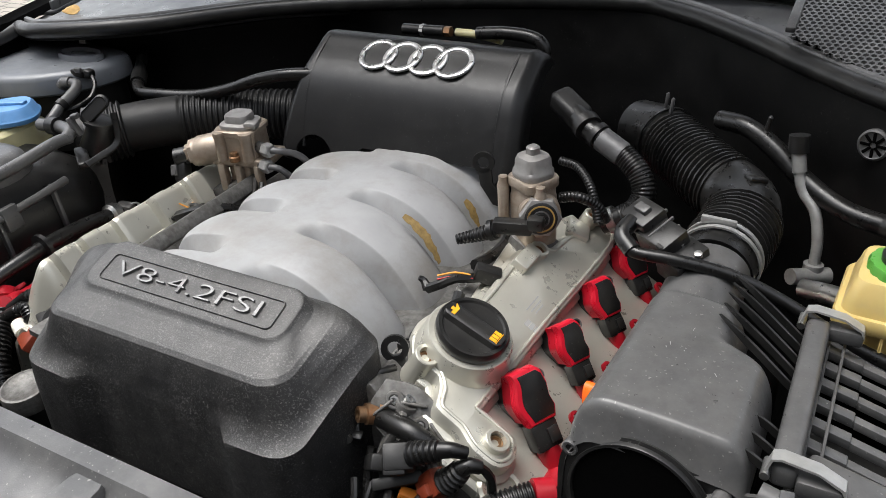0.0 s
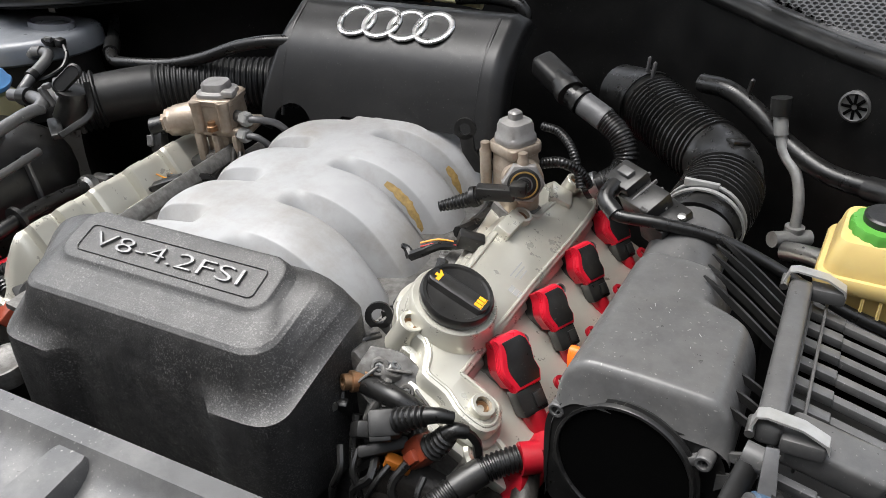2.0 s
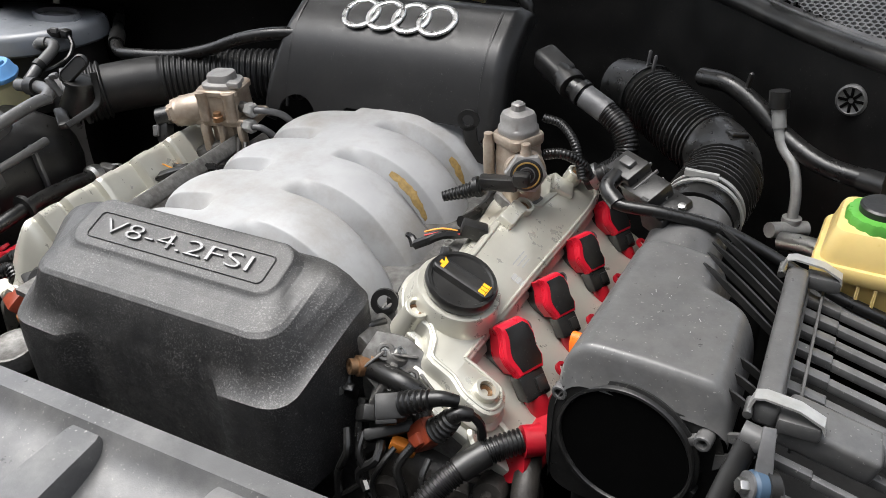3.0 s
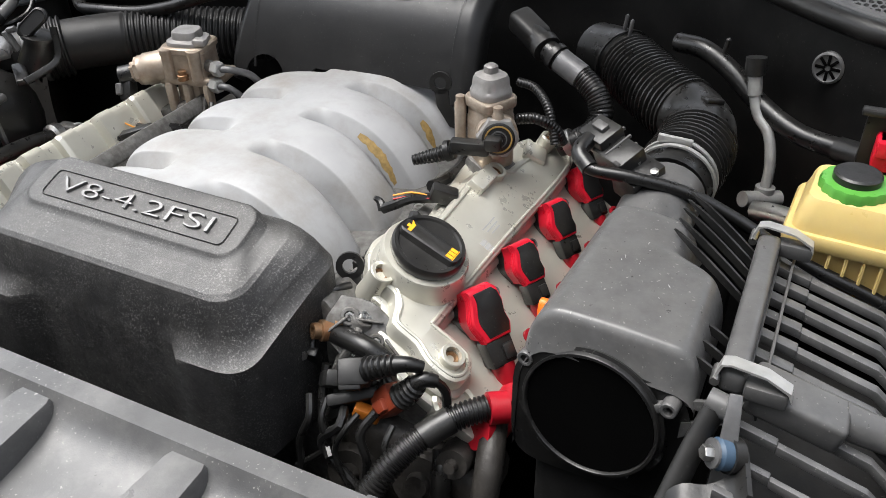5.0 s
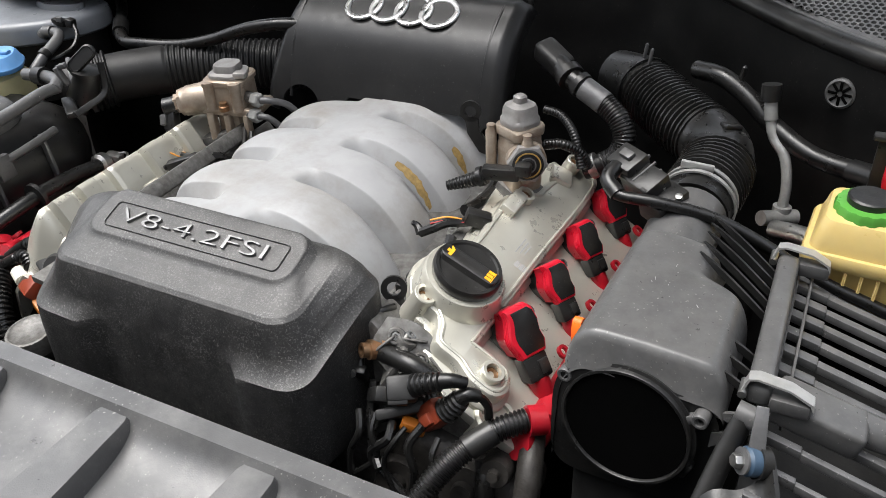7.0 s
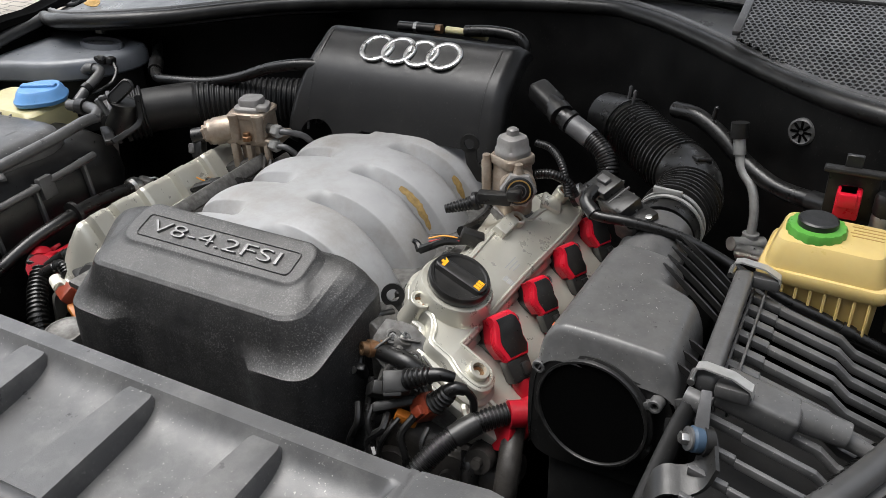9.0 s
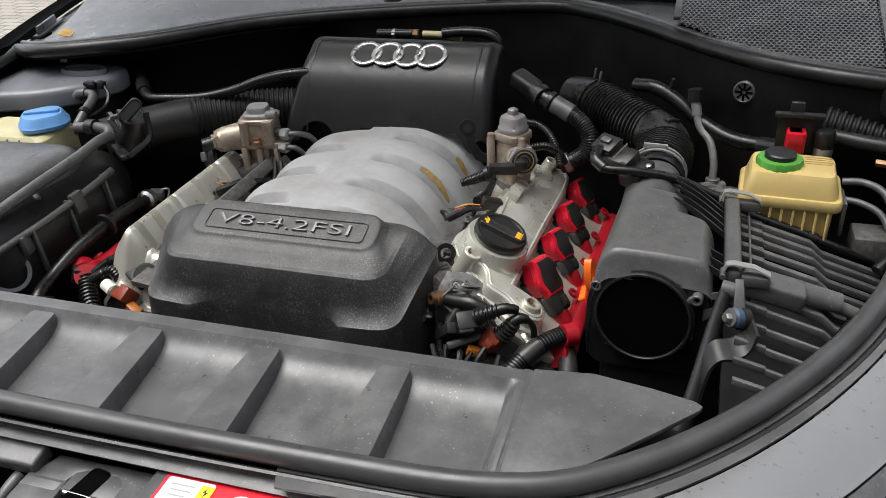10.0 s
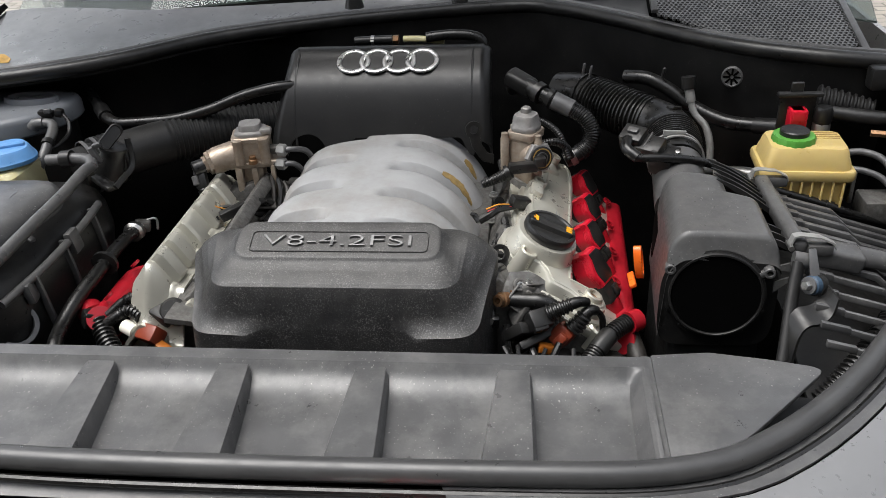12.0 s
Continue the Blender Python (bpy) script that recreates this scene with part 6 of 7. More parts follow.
part("collar", tube([(0.285, 0.335, 1.029), (0.316, 0.326, 1.016)], 0.0155, 16), "greysteel", bh, "dull grey metal collar")
part("braid", tube([(0.314, 0.327, 1.017), (0.338, 0.316, 1.002), (0.350, 0.306, 0.982), (0.345, 0.298, 0.962), (0.330, 0.293, 0.950)], 0.0145, 16, ribs=0.004, depth=0.001), "rubber", bh)
part("end_ring", tube([(0.322, 0.292, 0.947), (0.313, 0.290, 0.942)], 0.0165, 16), "steel", bh)
part("nozzle", tube([(0.332, 0.294, 0.951), (0.306, 0.288, 0.938)], 0.0135, 14), "rubber", bh)
part("shroud", rbox(0.055, 0.032, 0.030, 0.008, 3, pose(0.230, 0.372, 1.048, 10, 20, -30)), "softblack", bh)
part("clamp_band", tube([(0.276, 0.339, 1.033), (0.283, 0.336, 1.030)], 0.0170, 18), "black", bh)
cb = thing("ribbed_cables", (0.29, 0.26, 0.97), "two black ribbed cables behind the fuel pump", "cable")
part("cable", tube([(0.245, 0.30, 1.008), (0.270, 0.295, 1.005), (0.295, 0.275, 0.990), (0.310, 0.26, 0.955)], 0.0055, 10, ribs=0.004, depth=0.0007), "rubber", cb)
part("cable", tube([(0.262, 0.258, 0.980), (0.285, 0.258, 0.985), (0.305, 0.268, 0.972), (0.315, 0.275, 0.95)], 0.0065, 10, ribs=0.004, depth=0.0008), "rubber", cb)

rod = thing("breather_pipe", (0.54, 0.31, 0.92), "thin grey metal pipe with black cap at the firewall", "pipe")
part("pipe", tube([(0.510, 0.343, 1.035), (0.520, 0.333, 1.005), (0.538, 0.322, 0.985), (0.547, 0.310, 0.955), (0.548, 0.304, 0.925)], 0.0062, 12), "zinc", rod)
part("cap", tube([(0.507, 0.348, 1.062), (0.509, 0.345, 1.043)], 0.0115, 14), "black", rod)
part("sleeve", tube([(0.5095, 0.344, 1.042), (0.514, 0.339, 1.022)], 0.0080, 12), "zinc", rod)
part("foot", tube([(0.548, 0.304, 0.930), (0.548, 0.303, 0.918)], 0.011, 14), "zinc", rod)
part("union", tube([(0.528, 0.278, 0.923), (0.545, 0.295, 0.918), (0.565, 0.31, 0.915)], 0.0092, 14), "zinc", rod)
part("side_union", tube([(0.545, 0.24, 0.935), (0.575, 0.222, 0.945), (0.60, 0.20, 0.95)], 0.011, 12), "steel", rod)
fh = thing("firewall_hose", (0.55, 0.34, 0.98), "black hose clipped along the firewall", "hose")
part("hose", tube([(0.410, 0.405, 1.045), (0.445, 0.385, 1.048), (0.480, 0.368, 1.034), (0.520, 0.345, 1.010), (0.570, 0.315, 0.995), (0.630, 0.285, 0.998), (0.66, 0.26, 1.005)], 0.0115, 12), "rubber", fh)
part("clip", lathe([(0.003, 0), (0.003, 0.02), (0.001, 0.022)], 8, pose(0.468, 0.374, 1.048, 0, 10, 0)), "black", fh)
part("sleeve", tube([(0.61, 0.294, 0.996), (0.66, 0.26, 1.005)], 0.0135, 12), "black", fh)
gm = thing("firewall_grommet", (0.581, 0.36, 1.05), "round black starred grommet in the firewall", "grommet")
GM = axes((0.581, 0.362, 1.056), (-0.35, -0.92, 0.1))
part("disc", lathe([(0.0175, -0.004), (0.0175, 0.003), (0.015, 0.0045), (0.013, 0.003), (0.001, 0.003)], 28, GM), "airbox", gm)
for k in range(8):
    # flat near-black bars on the disc paint in the slots' shade
    part("slot", rbox(0.011, 0.0032, 0.0015, 0.0005, 1, GM @ pose(0.0085 * math.cos(k * math.pi / 4), 0.0085 * math.sin(k * math.pi / 4), 0.0035, 0, 0, 45 * k)), "dark", gm)

# ---------------------------------------------------------------- fluid reservoir
res = thing("fluid_reservoir", (0.645, 0.145, 0.92), "yellowed plastic fluid reservoir with green and black cap", "reservoir")
RM = pose(0.645, 0.153, 0.005, 0, 0, -3)
part("lower_tank", loft([[tuple(RM @ Vector((x * f, y * f, z))) for x, y in rrect(0.059, 0.044, 0.010, 4)] for f, z in ((0.84, 0.890), (0.92, 0.900), (0.96, 0.975), (0.97, 0.985))]), "yellow", res)
part("flange", loft([[tuple(RM @ Vector((x + f, y + g, z))) for x, y in [(a * h, b * h) for a, b in rrect(0.065, 0.050, 0.012, 4)]] for f, g, h, z in ((0, 0, 0.98, 0.980), (0, 0, 1.01, 0.983), (0, 0, 1.01, 0.992), (0, 0, 0.98, 0.995))]), "yellow", res)
part("upper_tank", loft([[tuple(RM @ Vector((x * f, y * g, z))) for x, y in rrect(0.060, 0.045, 0.014, 5)] for f, g, z in ((1.0, 1.0, 0.992), (0.98, 0.97, 1.003), (0.93, 0.9, 1.012), (0.90, 0.84, 1.020), (0.86, 0.78, 1.0245), (0.76, 0.68, 1.026))]), "yellow", res)
for k in range(8):
    part("tank_rib", rbox(0.003, 0.010, 0.08, 0.001, 1, RM @ pose(-0.050 + 0.0143 * k, -0.044, 0.940)), "yellow", res)
CP = pose(0.627, 0.150, 0)
grip = []
for k in range(48):
    a = 2 * math.pi * k / 48
    grip.append((a, 0.0305 if k % 3 else 0.0290))
cap_ = part("cap", loft([[(0.627 + r * f * math.cos(a), 0.150 + r * f * math.sin(a), z) for a, r in grip] for f, z in ((1.0, 1.0245), (1.0, 1.036), (0.95, 1.0395), (0.8, 1.040))]), "green", res, "green ribbed screw cap")
part("cap_disc", lathe([(0.0205, 1.038), (0.0205, 1.046), (0.0185, 1.0475), (0.001, 1.047)], 32, CP), "black", cap_)
for k in range(4):
    part("print_line", rbox(0.036 - 0.005 * (k % 2), 0.0016, 0.0004, 0, 1, RM @ pose(0.032, 0.024 - 0.007 * k, 1.0262)), "ochreink", res)
part("bracket", rbox(0.006, 0.05, 0.05, 0.002, 2, pose(0.714, 0.15, 0.965)), "steel", res)

fuse = thing("fuse_carrier", (0.65, 0.23, 1.0), "black bracket with red plastic fuse box", "fuse box")
part("plate", rbox(0.054, 0.006, 0.060, 0.002, 2, pose(0.652, 0.236, 1.040)), "black", fuse)
part("top_rail", rbox(0.066, 0.014, 0.006, 0.002, 2, pose(0.652, 0.230, 1.071)), "black", fuse)
part("latch", rbox(0.018, 0.006, 0.016, 0.001, 1, pose(0.648, 0.236, 1.080)), "black", fuse)
part("red_box", rbox(0.026, 0.024, 0.032, 0.003, 2, pose(0.650, 0.222, 1.036)), "red", fuse, "red plastic fuse box")
part("red_step", rbox(0.020, 0.028, 0.016, 0.002, 2, pose(0.649, 0.220, 1.044)), "red", fuse)
bt = thing("capped_valve", (0.69, 0.23, 1.0), "small metal valve with black cap behind the reservoir", "valve")
part("stem", lathe([(0.013, 1.005), (0.013, 1.026), (0.010, 1.030)], 18, pose(0.689, 0.225, 0)), "steel", bt)
part("cap", lathe([(0.0125, 1.028), (0.0135, 1.032), (0.0135, 1.048), (0.011, 1.053), (0.004, 1.054)], 18, pose(0.689, 0.225, 0)), "black", bt)
lines = thing("brake_lines", (0.75, 0.17, 0.97), "bare metal lines beside the reservoir", "pipe")
part("line", tube([(0.715, 0.185, 0.995), (0.74, 0.18, 0.998), (0.765, 0.165, 0.992), (0.78, 0.14, 0.97)], 0.0055, 10), "greysteel", lines)
part("line", tube([(0.715, 0.165, 0.978), (0.74, 0.155, 0.978), (0.765, 0.14, 0.968), (0.78, 0.11, 0.94)], 0.0048, 10), "greysteel", lines)
part("union", tube([(0.755, 0.205, 1.018), (0.775, 0.199, 1.018)], 0.0055, 6), "brass", lines)
part("valve_block", rbox(0.05, 0.05, 0.04, 0.004, 2, pose(0.755, 0.13, 0.93)), "alu", lines)
bel = thing("rubber_bellows", (0.74, 0.27, 1.05), "black rubber bellows on the firewall corner", "bellows")
part("bellows", tube([(0.69, 0.272, 1.046), (0.73, 0.262, 1.042), (0.77, 0.25, 1.038)], (0.024, 0.014), 20, ribs=0.010, depth=0.004), "softblack", bel)
part("pipe", tube([(0.70, 0.25, 1.035), (0.75, 0.235, 1.032), (0.80, 0.225, 1.03)], 0.012, 12), "black", bel)
st = thing("side_bracket", (0.785, 0.1, 0.95), "black slotted bracket on the inner wing", "bracket")
part("post", tube([(0.775, 0.17, 1.015), (0.775, 0.09, 0.95), (0.755, 0.06, 0.93)], 0.008, 10), "black", st)
part("stop", rbox(0.035, 0.03, 0.035, 0.006, 2, pose(0.775, 0.262, 1.085)), "black", st)
for k in range(3):
    part("wire_clip", lathe([(0.014, -0.004), (0.014, 0.004), (0.010, 0.004), (0.010, -0.004)], 18, axes((0.655 + 0.02 * k, -0.185 - 0.01 * k, 0.925), (0.8, 0.5, 0.3)), cap=False), "black", st)
fc = thing("front_conduit", (0.66, -0.18, 0.9), "black corrugated conduit below the wing seal", "conduit")
part("conduit", tube([(0.725, -0.06, 0.935), (0.70, -0.11, 0.932), (0.67, -0.16, 0.925), (0.62, -0.215, 0.905), (0.58, -0.24, 0.87)], 0.0125, 12, ribs=0.006, depth=0.003), "rubber", fc)

# pipes behind the rear cover
rp = thing("rear_pipes", (0, 0.45, 1.05), "cream sleeved and black pipes behind the rear cover", "pipe")
part("sleeve", tube([(0.015, 0.47, 1.100), (0.05, 0.468, 1.100), (0.09, 0.465, 1.096)], 0.006, 12), "cream", rp)
part("fitting", tube([(-0.075, 0.47, 1.098), (-0.04, 0.47, 1.099), (-0.005, 0.47, 1.1)], 0.008, 10), "black", rp)
part("nut", lathe([(0.008, 0), (0.008, 0.010)], 6, axes((-0.004, 0.47, 1.1), (1, 0, 0))), "brass", rp)
part("nut", lathe([(0.009, 0), (0.009, 0.006)], 6, axes((-0.045, 0.47, 1.099), (1, 0, 0))), "steel", rp)
part("pipe", tube([(0.06, 0.45, 1.108), (0.10, 0.45, 1.112), (0.14, 0.45, 1.110), (0.16, 0.448, 1.10), (0.165, 0.445, 1.07)], 0.009, 12), "rubber", rp)

# ---------------------------------------------------------------- left side of the bay
rail = thing("vacuum_pipe", (-0.4, 0.32, 1.0), "bent black pipe along the firewall to the cover", "pipe")
part("pipe", tube([(-0.585, 0.405, 1.035), (-0.555, 0.375, 1.028), (-0.515, 0.325, 1.015), (-0.480, 0.298, 1.010), (-0.440, 0.295, 1.011), (-0.37, 0.305, 1.014), (-0.31, 0.318, 1.026), (-0.25, 0.330, 1.046), (-0.193, 0.338, 1.057), (-0.14, 0.36, 1.055)], 0.0095, 12), "rubber", rail)
part("joint", tube([(-0.530, 0.345, 1.020), (-0.508, 0.318, 1.0135)], 0.013, 12), "black", rail)
duct = thing("intake_duct", (-0.4, 0.28, 0.95), "black ribbed intake duct behind the far pump", "duct")
part("duct", tube([(-0.50, 0.175, 0.972), (-0.465, 0.215, 0.975), (-0.42, 0.26, 0.978), (-0.36, 0.31, 0.978), (-0.28, 0.36, 0.975), (-0.2, 0.40, 0.97)], 0.038, 28, ribs=0.009, depth=0.003, span=(0.42, 1.0)), "softblack", duct)
part("bellows", tube([(-0.478, 0.200, 0.974), (-0.452, 0.230, 0.976)], 0.043, 28, ribs=0.008, depth=0.004), "softblack", duct)
for q in ((-0.487, 0.190, 0.973), (-0.476, 0.203, 0.974)):
    part("clamp", lathe([(0.0435, -0.003), (0.0455, -0.003), (0.0455, 0.003), (0.0435, 0.003)], 30, axes(q, (0.66, 0.75, 0.03)), cap=False), "greysteel", duct)
lb = thing("air_box_right", (-0.58, -0.03, 0.75), "dusty black plastic air box on the far side", "air filter box")
part("case", loft([[(x, y, z) for x, y in rounded([(-0.425 - d, 0.10 - d), (-0.44 - d, 0.14 - d), (-0.50, 0.165 - d), (-0.78, 0.10), (-0.80, -0.22), (-0.60, -0.28 + d), (-0.50 - d, -0.25 + d), (-0.435 - d, -0.16), (-0.422 - d, -0.03)], 60)] for d, z in ((0.03, 0.66), (0.015, 0.80), (0.0, 0.90), (0.003, 0.93), (0.012, 0.955), (0.03, 0.972), (0.05, 0.98))]), "black", lb)
# lid paler than its case: dust, plus sky sheen put into the colour
part("lid", loft([[(x, y, z) for x, y in rounded([(-0.455 - d, 0.02), (-0.462 - d, 0.060 - d), (-0.50, 0.085 - d), (-0.64, 0.078 - d), (-0.78, 0.06), (-0.80, -0.21), (-0.60, -0.265 + d), (-0.50 - d, -0.245 + d), (-0.468 - d, -0.13)], 60)] for d, z in ((0.0, 0.960), (0.001, 0.985), (0.004, 0.996), (0.010, 1.003), (0.020, 1.007), (0.05, 1.008))]), "panel", lb)
part("bar", tube([(-0.436, 0.120, 1.008), (-0.440, 0.095, 1.008), (-0.443, 0.03, 1.000), (-0.447, -0.06, 0.993), (-0.455, -0.15, 0.982), (-0.465, -0.25, 0.965)], 0.0088, 14), "panel", lb, "grey-black tubular bar")
part("bar", tube([(-0.436, 0.112, 1.008), (-0.445, 0.128, 1.012), (-0.475, 0.135, 1.013), (-0.52, 0.135, 1.010)], 0.0092, 14), "panel", lb)
part("joint", tube([(-0.478, 0.135, 1.013), (-0.495, 0.135, 1.012)], 0.0135, 14), "black", lb)
for k in range(6):
    part("fin", rbox(0.030, 0.004, 0.012, 0.001, 1, pose(-0.60 - 0.022 * k, 0.085 - 0.006 * k, 0.997, 0, 0, -60)), "airbox", lb)
part("clip", rbox(0.022, 0.010, 0.026, 0.002, 2, pose(-0.462, -0.052, 0.965, 0, 20, -20)), "greysteel", lb)
part("bracket", rbox(0.050, 0.018, 0.010, 0.003, 2, pose(-0.430, 0.125, 0.975, 0, 10, -35)), "black", lb)
part("loop", lathe([(0.030, -0.006), (0.030, 0.006), (0.024, 0.006), (0.024, -0.006)], 24, axes((-0.445, -0.155, 0.895), (0.7, -0.5, 0.5)), cap=False), "greysteel", lb)
for y, z in ((0.06, 0.93), (-0.03, 0.925), (-0.11, 0.915)):
    part("case_rib", rbox(0.010, 0.006, 0.085, 0.002, 2, pose(-0.421, y, z - 0.01, 0, -6, 0)), "airbox", lb)
part("flank_rail", tube([(-0.425, 0.085, 0.958), (-0.418, 0.02, 0.956), (-0.422, -0.08, 0.948), (-0.440, -0.17, 0.938)], 0.006, 10), "airbox", lb)
part("flank_clip", rbox(0.012, 0.026, 0.034, 0.003, 2, pose(-0.417, -0.015, 0.948, 0, -8, 4)), "airbox", lb)
part("flank_clip", rbox(0.012, 0.022, 0.030, 0.003, 2, pose(-0.428, -0.125, 0.930, 0, -8, 14)), "airbox", lb)
nk = thing("filler_neck_cap", (-0.412, 0.16, 1.0), "black winged filler cap on a neck", "cap")
part("neck", tube([(-0.440, 0.160, 0.975), (-0.425, 0.163, 1.005), (-0.420, 0.163, 1.020)], (0.024, 0.018), 20), "black", nk)
part("collar", lathe([(0.020, -0.003), (0.0225, -0.002), (0.0225, 0.003), (0.019, 0.004)], 24, axes((-0.421, 0.163, 1.018), (0.25, 0.1, 0.95))), "black", nk)
wing_m = axes((-0.4195, 0.160, 1.038), (0.5, -0.75, 0.45), (0.25, 0.75, 0.35))
part("wing", loft([[tuple(wing_m @ Vector((x * f, y * f, z))) for x, y in rrect(0.025, 0.0105, 0.010, 6)] for f, z in ((0.9, -0.005), (1.0, -0.003), (1.0, 0.003), (0.86, 0.005), (0.80, 0.003))]), "black", nk)
part("clip", rbox(0.008, 0.010, 0.030, 0.002, 2, pose(-0.436, 0.132, 1.020, 10, -15, 0)), "panel", nk)
part("clip_head", rbox(0.014, 0.008, 0.008, 0.002, 2, pose(-0.430, 0.133, 1.036, 10, -15, 10)), "panel", nk)
part("strap", tube([(-0.400, 0.175, 1.03), (-0.396, 0.165, 0.99), (-0.402, 0.135, 0.978), (-0.404, 0.110, 0.974)], 0.005, 8, flat=0.5), "black", nk)
wt = thing("washer_tank", (-0.62, 0.13, 0.9), "cream plastic washer tank with blue cap", "washer tank")
part("tank", loft([[(x * f - 0.635, y * f + 0.125, z) for x, y in rrect(0.085, 0.050, 0.016, 5)] for f, z in ((0.9, 0.90), (1.0, 0.93), (1.0, 0.985), (0.97, 1.0), (0.88, 1.006))]), "cream", wt)
part("neck", lathe([(0.030, 1.0), (0.030, 1.012), (0.027, 1.016)], 24, pose(-0.586, 0.135, 0)), "cream", wt)
bcap = []
for k in range(32):
    a = 2 * math.pi * k / 32
    bcap.append((math.cos(a) * (1 + 0.05 * math.cos(4 * a)), math.sin(a) * (1 + 0.05 * math.cos(4 * a))))
part("cap", loft([[(-0.586 + x * r, 0.135 + y * r, z) for x, y in bcap] for r, z in ((0.043, 1.010), (0.045, 1.013), (0.045, 1.017), (0.042, 1.020), (0.038, 1.029), (0.034, 1.033), (0.022, 1.0335))]), "blue", wt, "blue plastic screw cap")
part("cap_bar", rbox(0.060, 0.014, 0.007, 0.003, 2, pose(-0.586, 0.135, 1.0345, 0, 0, 25)), "blue", wt)
tw = thing("control_unit_cover", (-0.66, 0.27, 1.0), "grey sheet cover over the control unit box", "cover")
part("cover", loft([[(x, y, z + 0.03 * (y - 0.3)) for x, y in rounded([(-0.600 - d, 0.262 + d * 0.4), (-0.578 - d, 0.300), (-0.568 - d, 0.350 - d), (-0.60, 0.385 - d), (-0.72, 0.39 - d), (-0.85, 0.34), (-0.85, 0.18 + d), (-0.72, 0.20 + d), (-0.65, 0.225 + d)], 60)] for d, z in ((0.004, 1.004), (0.0, 1.008), (0.0, 1.030), (0.003, 1.036), (0.008, 1.040), (0.018, 1.041))]), "ecu", tw)
# dark block painted in for the shaded hollow below the cover
part("box", loft([[(x, y, z) for x, y in rounded([(-0.615, 0.275), (-0.592, 0.31), (-0.585, 0.345), (-0.61, 0.375), (-0.72, 0.38), (-0.84, 0.33), (-0.84, 0.20), (-0.72, 0.215), (-0.65, 0.24)], 40)] for z in (0.90, 1.006)]), "softblack", tw, "dark block standing in for the shaded hollow below the cover")
part("recess", lathe([(0.052, 0.0), (0.050, 0.010), (0.044, 0.010), (0.042, 0.001)], 36, pose(-0.645, 0.328, 1.041) @ Matrix.Diagonal((1, 0.50, 1, 1)), cap=False), "ecu", tw)
part("dome", lathe([(0.042, 0.0), (0.038, 0.004), (0.001, 0.006)], 36, pose(-0.645, 0.328, 1.041) @ Matrix.Diagonal((1, 0.50, 1, 1))), "ecu", tw)
vh = thing("vent_hoses", (-0.56, 0.2, 1.0), "grey-black vent hoses and plugs beside the control unit", "hose")
part("hose", tube([(-0.588, 0.252, 1.027), (-0.574, 0.252, 1.027), (-0.564, 0.240, 1.022), (-0.557, 0.205, 1.011), (-0.556, 0.185, 1.000), (-0.558, 0.160, 0.985)], 0.0085, 12), "panel", vh)
part("elbow", tube([(-0.606, 0.248, 1.020), (-0.600, 0.250, 1.027), (-0.586, 0.252, 1.028)], 0.0100, 12), "panel", vh)
part("collar", tube([(-0.5575, 0.208, 1.012), (-0.5565, 0.198, 1.009)], 0.0105, 12), "black", vh)
part("plug", rbox(0.026, 0.014, 0.012, 0.003, 2, pose(-0.592, 0.276, 1.036, 0, 6, 4)), "black", vh)
part("plug", rbox(0.014, 0.014, 0.014, 0.003, 2, pose(-0.568, 0.277, 1.037, 0, 12, 4)), "black", vh)
part("plug_tab", rbox(0.012, 0.006, 0.008, 0.001, 1, pose(-0.585, 0.270, 1.043, 0, 6, 10)), "panel", vh)
part("lead", tube([(-0.562, 0.276, 1.034), (-0.550, 0.268, 1.022), (-0.546, 0.250, 1.008), (-0.548, 0.222, 1.002), (-0.556, 0.21, 1.0)], 0.0035, 8), "rubber", vh)
ch = thing("coolant_hose", (-0.39, 0.0, 0.88), "black coolant hose with flange beside the valve cover", "hose")
part("hose", tube([(-0.400, 0.128, 0.886), (-0.395, 0.08, 0.896), (-0.388, 0.02, 0.903), (-0.386, -0.03, 0.902), (-0.392, -0.08, 0.893), (-0.395, -0.13, 0.878), (-0.385, -0.176, 0.870), (-0.38, -0.19, 0.84)], 0.0102, 14), "rubber", ch)
part("flange", lathe([(0.0102, -0.004), (0.020, -0.003), (0.020, 0.003), (0.0102, 0.004)], 22, axes((-0.386, -0.004, 0.903), (0, 1, 0.05)), cap=False), "black", ch)
part("end_flange", lathe([(0.014, -0.006), (0.023, -0.004), (0.023, 0.004), (0.014, 0.006)], 22, axes((-0.384, -0.176, 0.868), (0.2, -0.5, -0.85)), cap=False), "black", ch)
part("elbow", lathe([(0.017, 0), (0.017, 0.012), (0.012, 0.016)], 10, axes((-0.402, 0.132, 0.885), (0.1, -0.9, 0.15))), "steel", ch)
part("fitting", rbox(0.026, 0.020, 0.020, 0.005, 2, pose(-0.396, 0.146, 0.886, 0, 10, 20)), "alu", ch)
part("wire", tube([(-0.396, 0.15, 0.892), (-0.375, 0.155, 0.895), (-0.365, 0.135, 0.885)], 0.002, 6), "steel", ch)
lg = thing("sensor_connectors", (-0.28, -0.11, 0.84), "cluster of white, brown and black sensor connectors", "connector")
part("brown_plug", rbox(0.034, 0.024, 0.026, 0.004, 2, axes((-0.274, -0.122, 0.860), (-0.3, -0.5, 0.8), (0.8, -0.4, 0.1))), "brown", lg, "brown plastic plug")
part("amber_latch", rbox(0.024, 0.014, 0.012, 0.002, 2, pose(-0.253, -0.135, 0.845, 0, 25, -20)), "amber", lg, "amber plastic latch")
part("white_plug", tube([(-0.318, -0.108, 0.864), (-0.300, -0.116, 0.860)], 0.010, 12), "white", lg, "off-white plug")
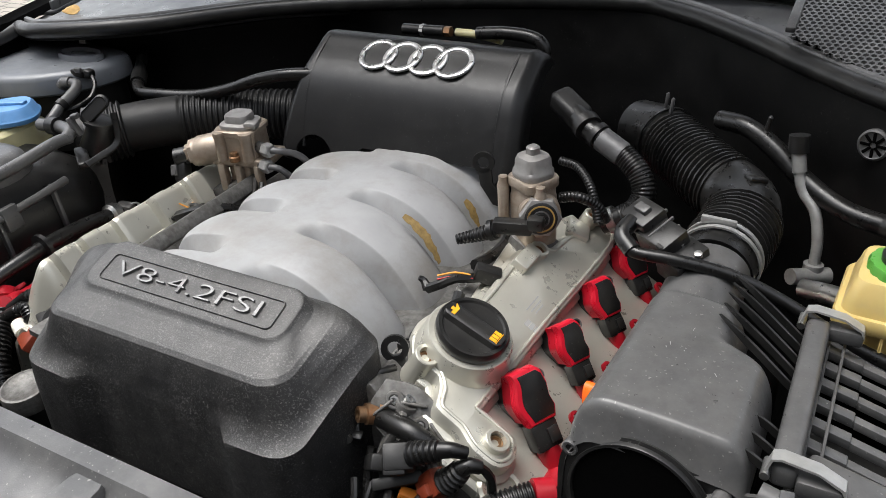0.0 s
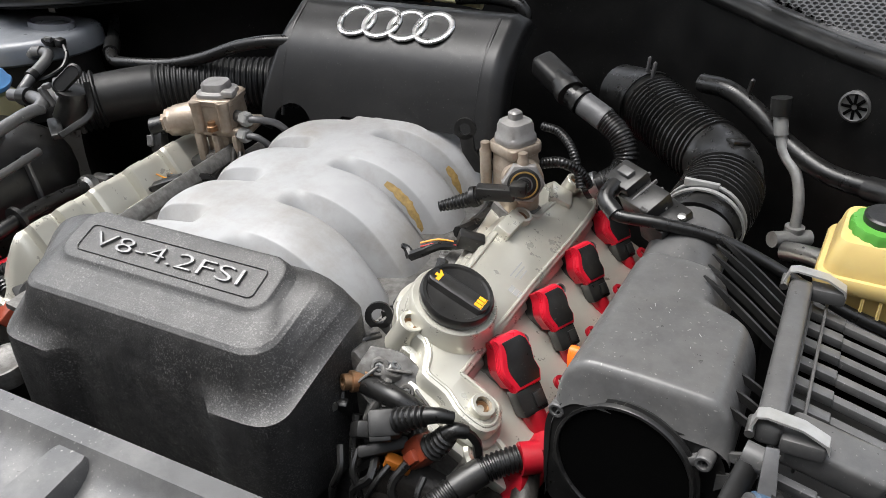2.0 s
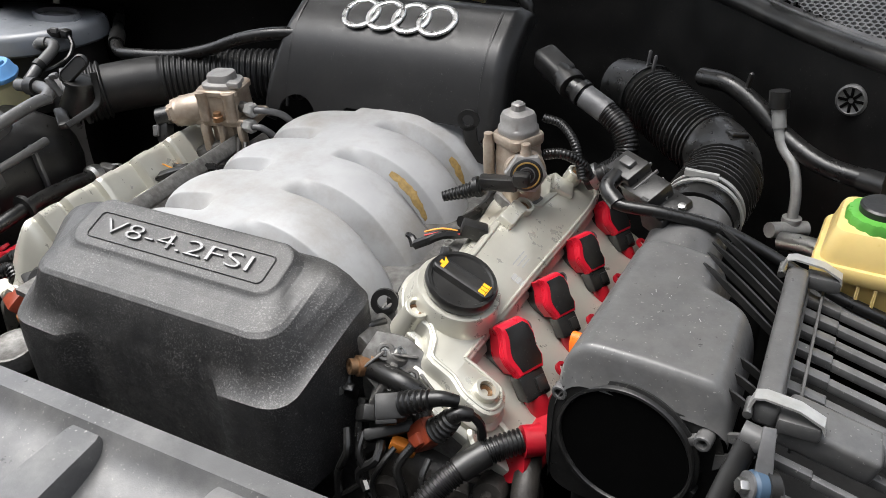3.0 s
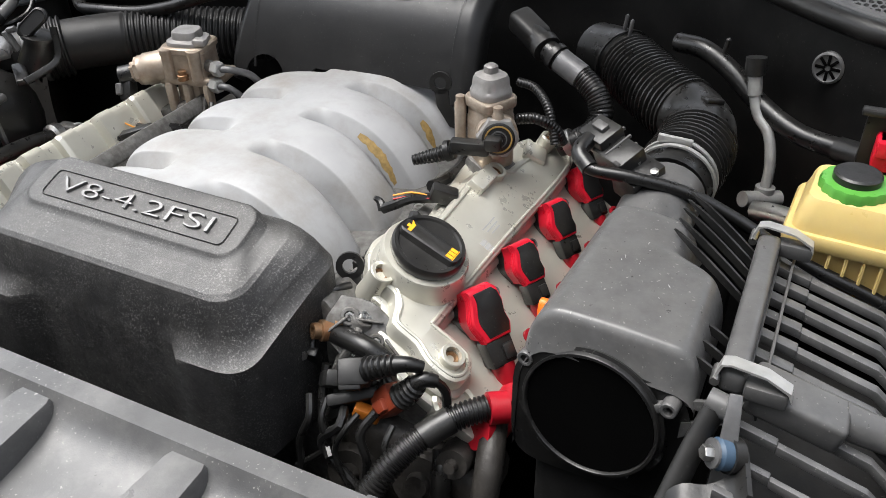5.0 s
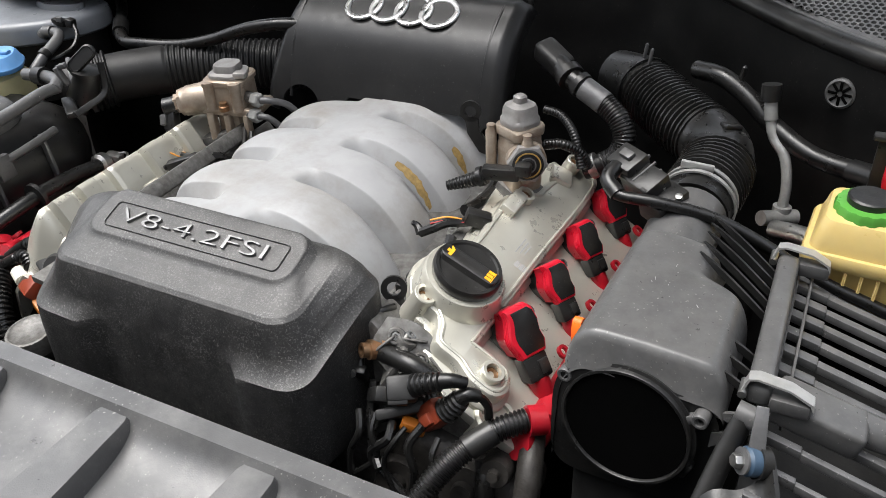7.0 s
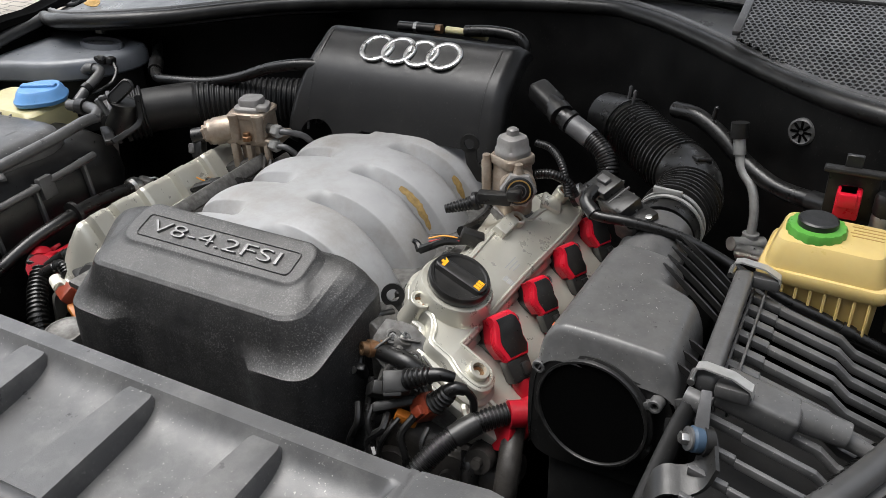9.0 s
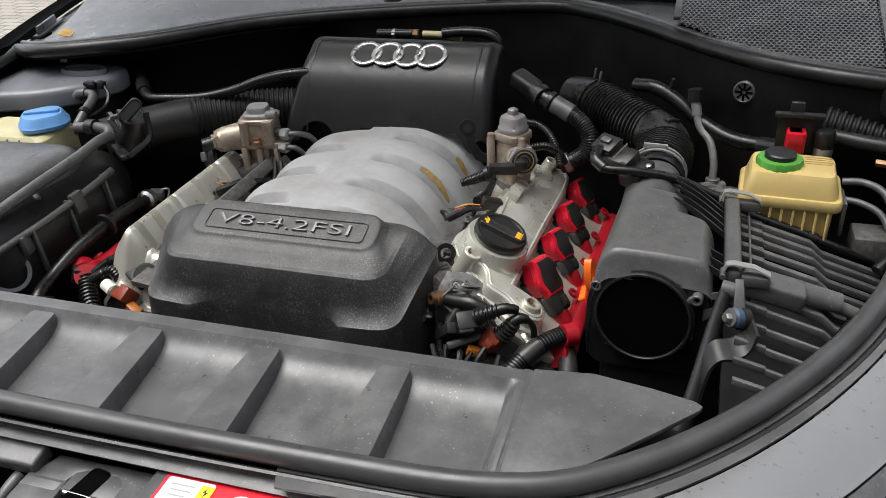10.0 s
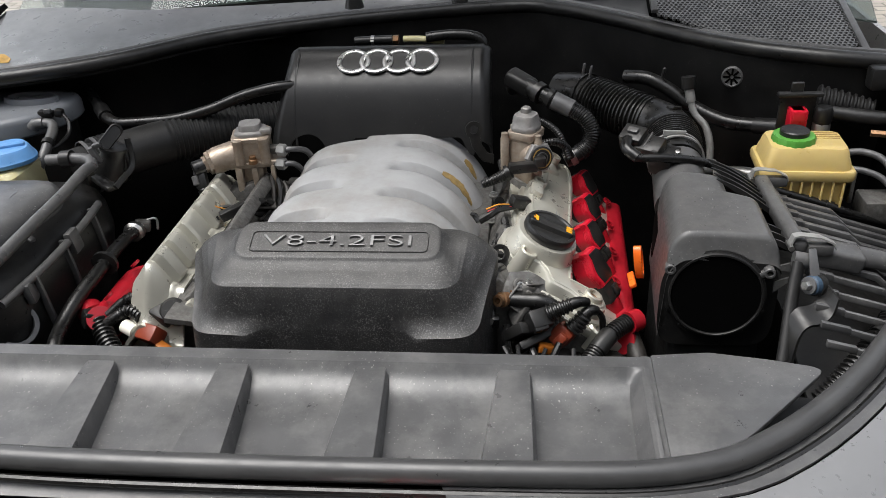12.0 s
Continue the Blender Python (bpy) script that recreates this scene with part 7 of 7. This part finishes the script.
part("white_plug", tube([(-0.305, -0.085, 0.878), (-0.285, -0.09, 0.874)], 0.010, 12), "white", lg, "off-white plug")
part("round_cap", lathe([(0.019, -0.02), (0.019, 0.008), (0.015, 0.012), (0.008, 0.012)], 22, axes((-0.243, -0.100, 0.884), (0.1, -0.75, 0.65))), "softblack", lg)
part("black_plug", rbox(0.030, 0.024, 0.026, 0.004, 2, pose(-0.262, -0.098, 0.878, 20, 10, -25)), "softblack", lg)
part("boot", tube([(-0.290, -0.088, 0.890), (-0.305, -0.080, 0.895), (-0.325, -0.085, 0.888), (-0.345, -0.098, 0.874)], (0.008, 0.006), 10, ribs=0.006, depth=0.002, span=(0, 0.5)), "rubber", lg)
part("boot", tube([(-0.292, -0.104, 0.876), (-0.312, -0.096, 0.882), (-0.332, -0.104, 0.874), (-0.352, -0.112, 0.862)], (0.009, 0.007), 10, ribs=0.006, depth=0.002, span=(0, 0.5)), "rubber", lg)
lc = thing("corrugated_conduit", (-0.35, -0.12, 0.85), "black corrugated conduit below the red duct", "conduit")
part("conduit", tube([(-0.372, -0.088, 0.866), (-0.355, -0.105, 0.862), (-0.335, -0.13, 0.85), (-0.31, -0.155, 0.83), (-0.29, -0.17, 0.80)], 0.0135, 14, ribs=0.0065, depth=0.003), "rubber", lc)
part("cap", tube([(-0.385, -0.076, 0.868), (-0.372, -0.088, 0.866)], 0.0185, 16), "reddark", lc)
part("plug", rbox(0.030, 0.024, 0.026, 0.005, 2, pose(-0.368, -0.098, 0.868, 0, 20, 40)), "black", lc)
fd = thing("filler_disc", (-0.26, -0.18, 0.87), "round silver cap behind the slam panel", "cap")
part("disc", lathe([(0.029, -0.02), (0.029, 0.0), (0.028, 0.003), (0.025, 0.0035), (0.022, 0.001), (0.001, 0.0)], 32, axes((-0.226, -0.176, 0.846), (0, -0.1, 1))), "alu", fd)
part("neck", lathe([(0.022, -0.06), (0.022, -0.018)], 24, axes((-0.226, -0.176, 0.846), (0, -0.1, 1))), "black", fd)

lf = thing("dry_leaf", (-0.72, 0.40, 1.09), "dry brown leaf caught by the scuttle seal", "leaf")
part("blade", sheet(lambda u, v: (-0.742 + 0.034 * u, 0.392 + 0.020 * (v - 0.5) * math.sin(0.3 + 2.6 * u) * 1.6, 1.098 + 0.003 * math.sin(5 * u) + 0.004 * v), 10, 4, 0.001), "leaf", lf)
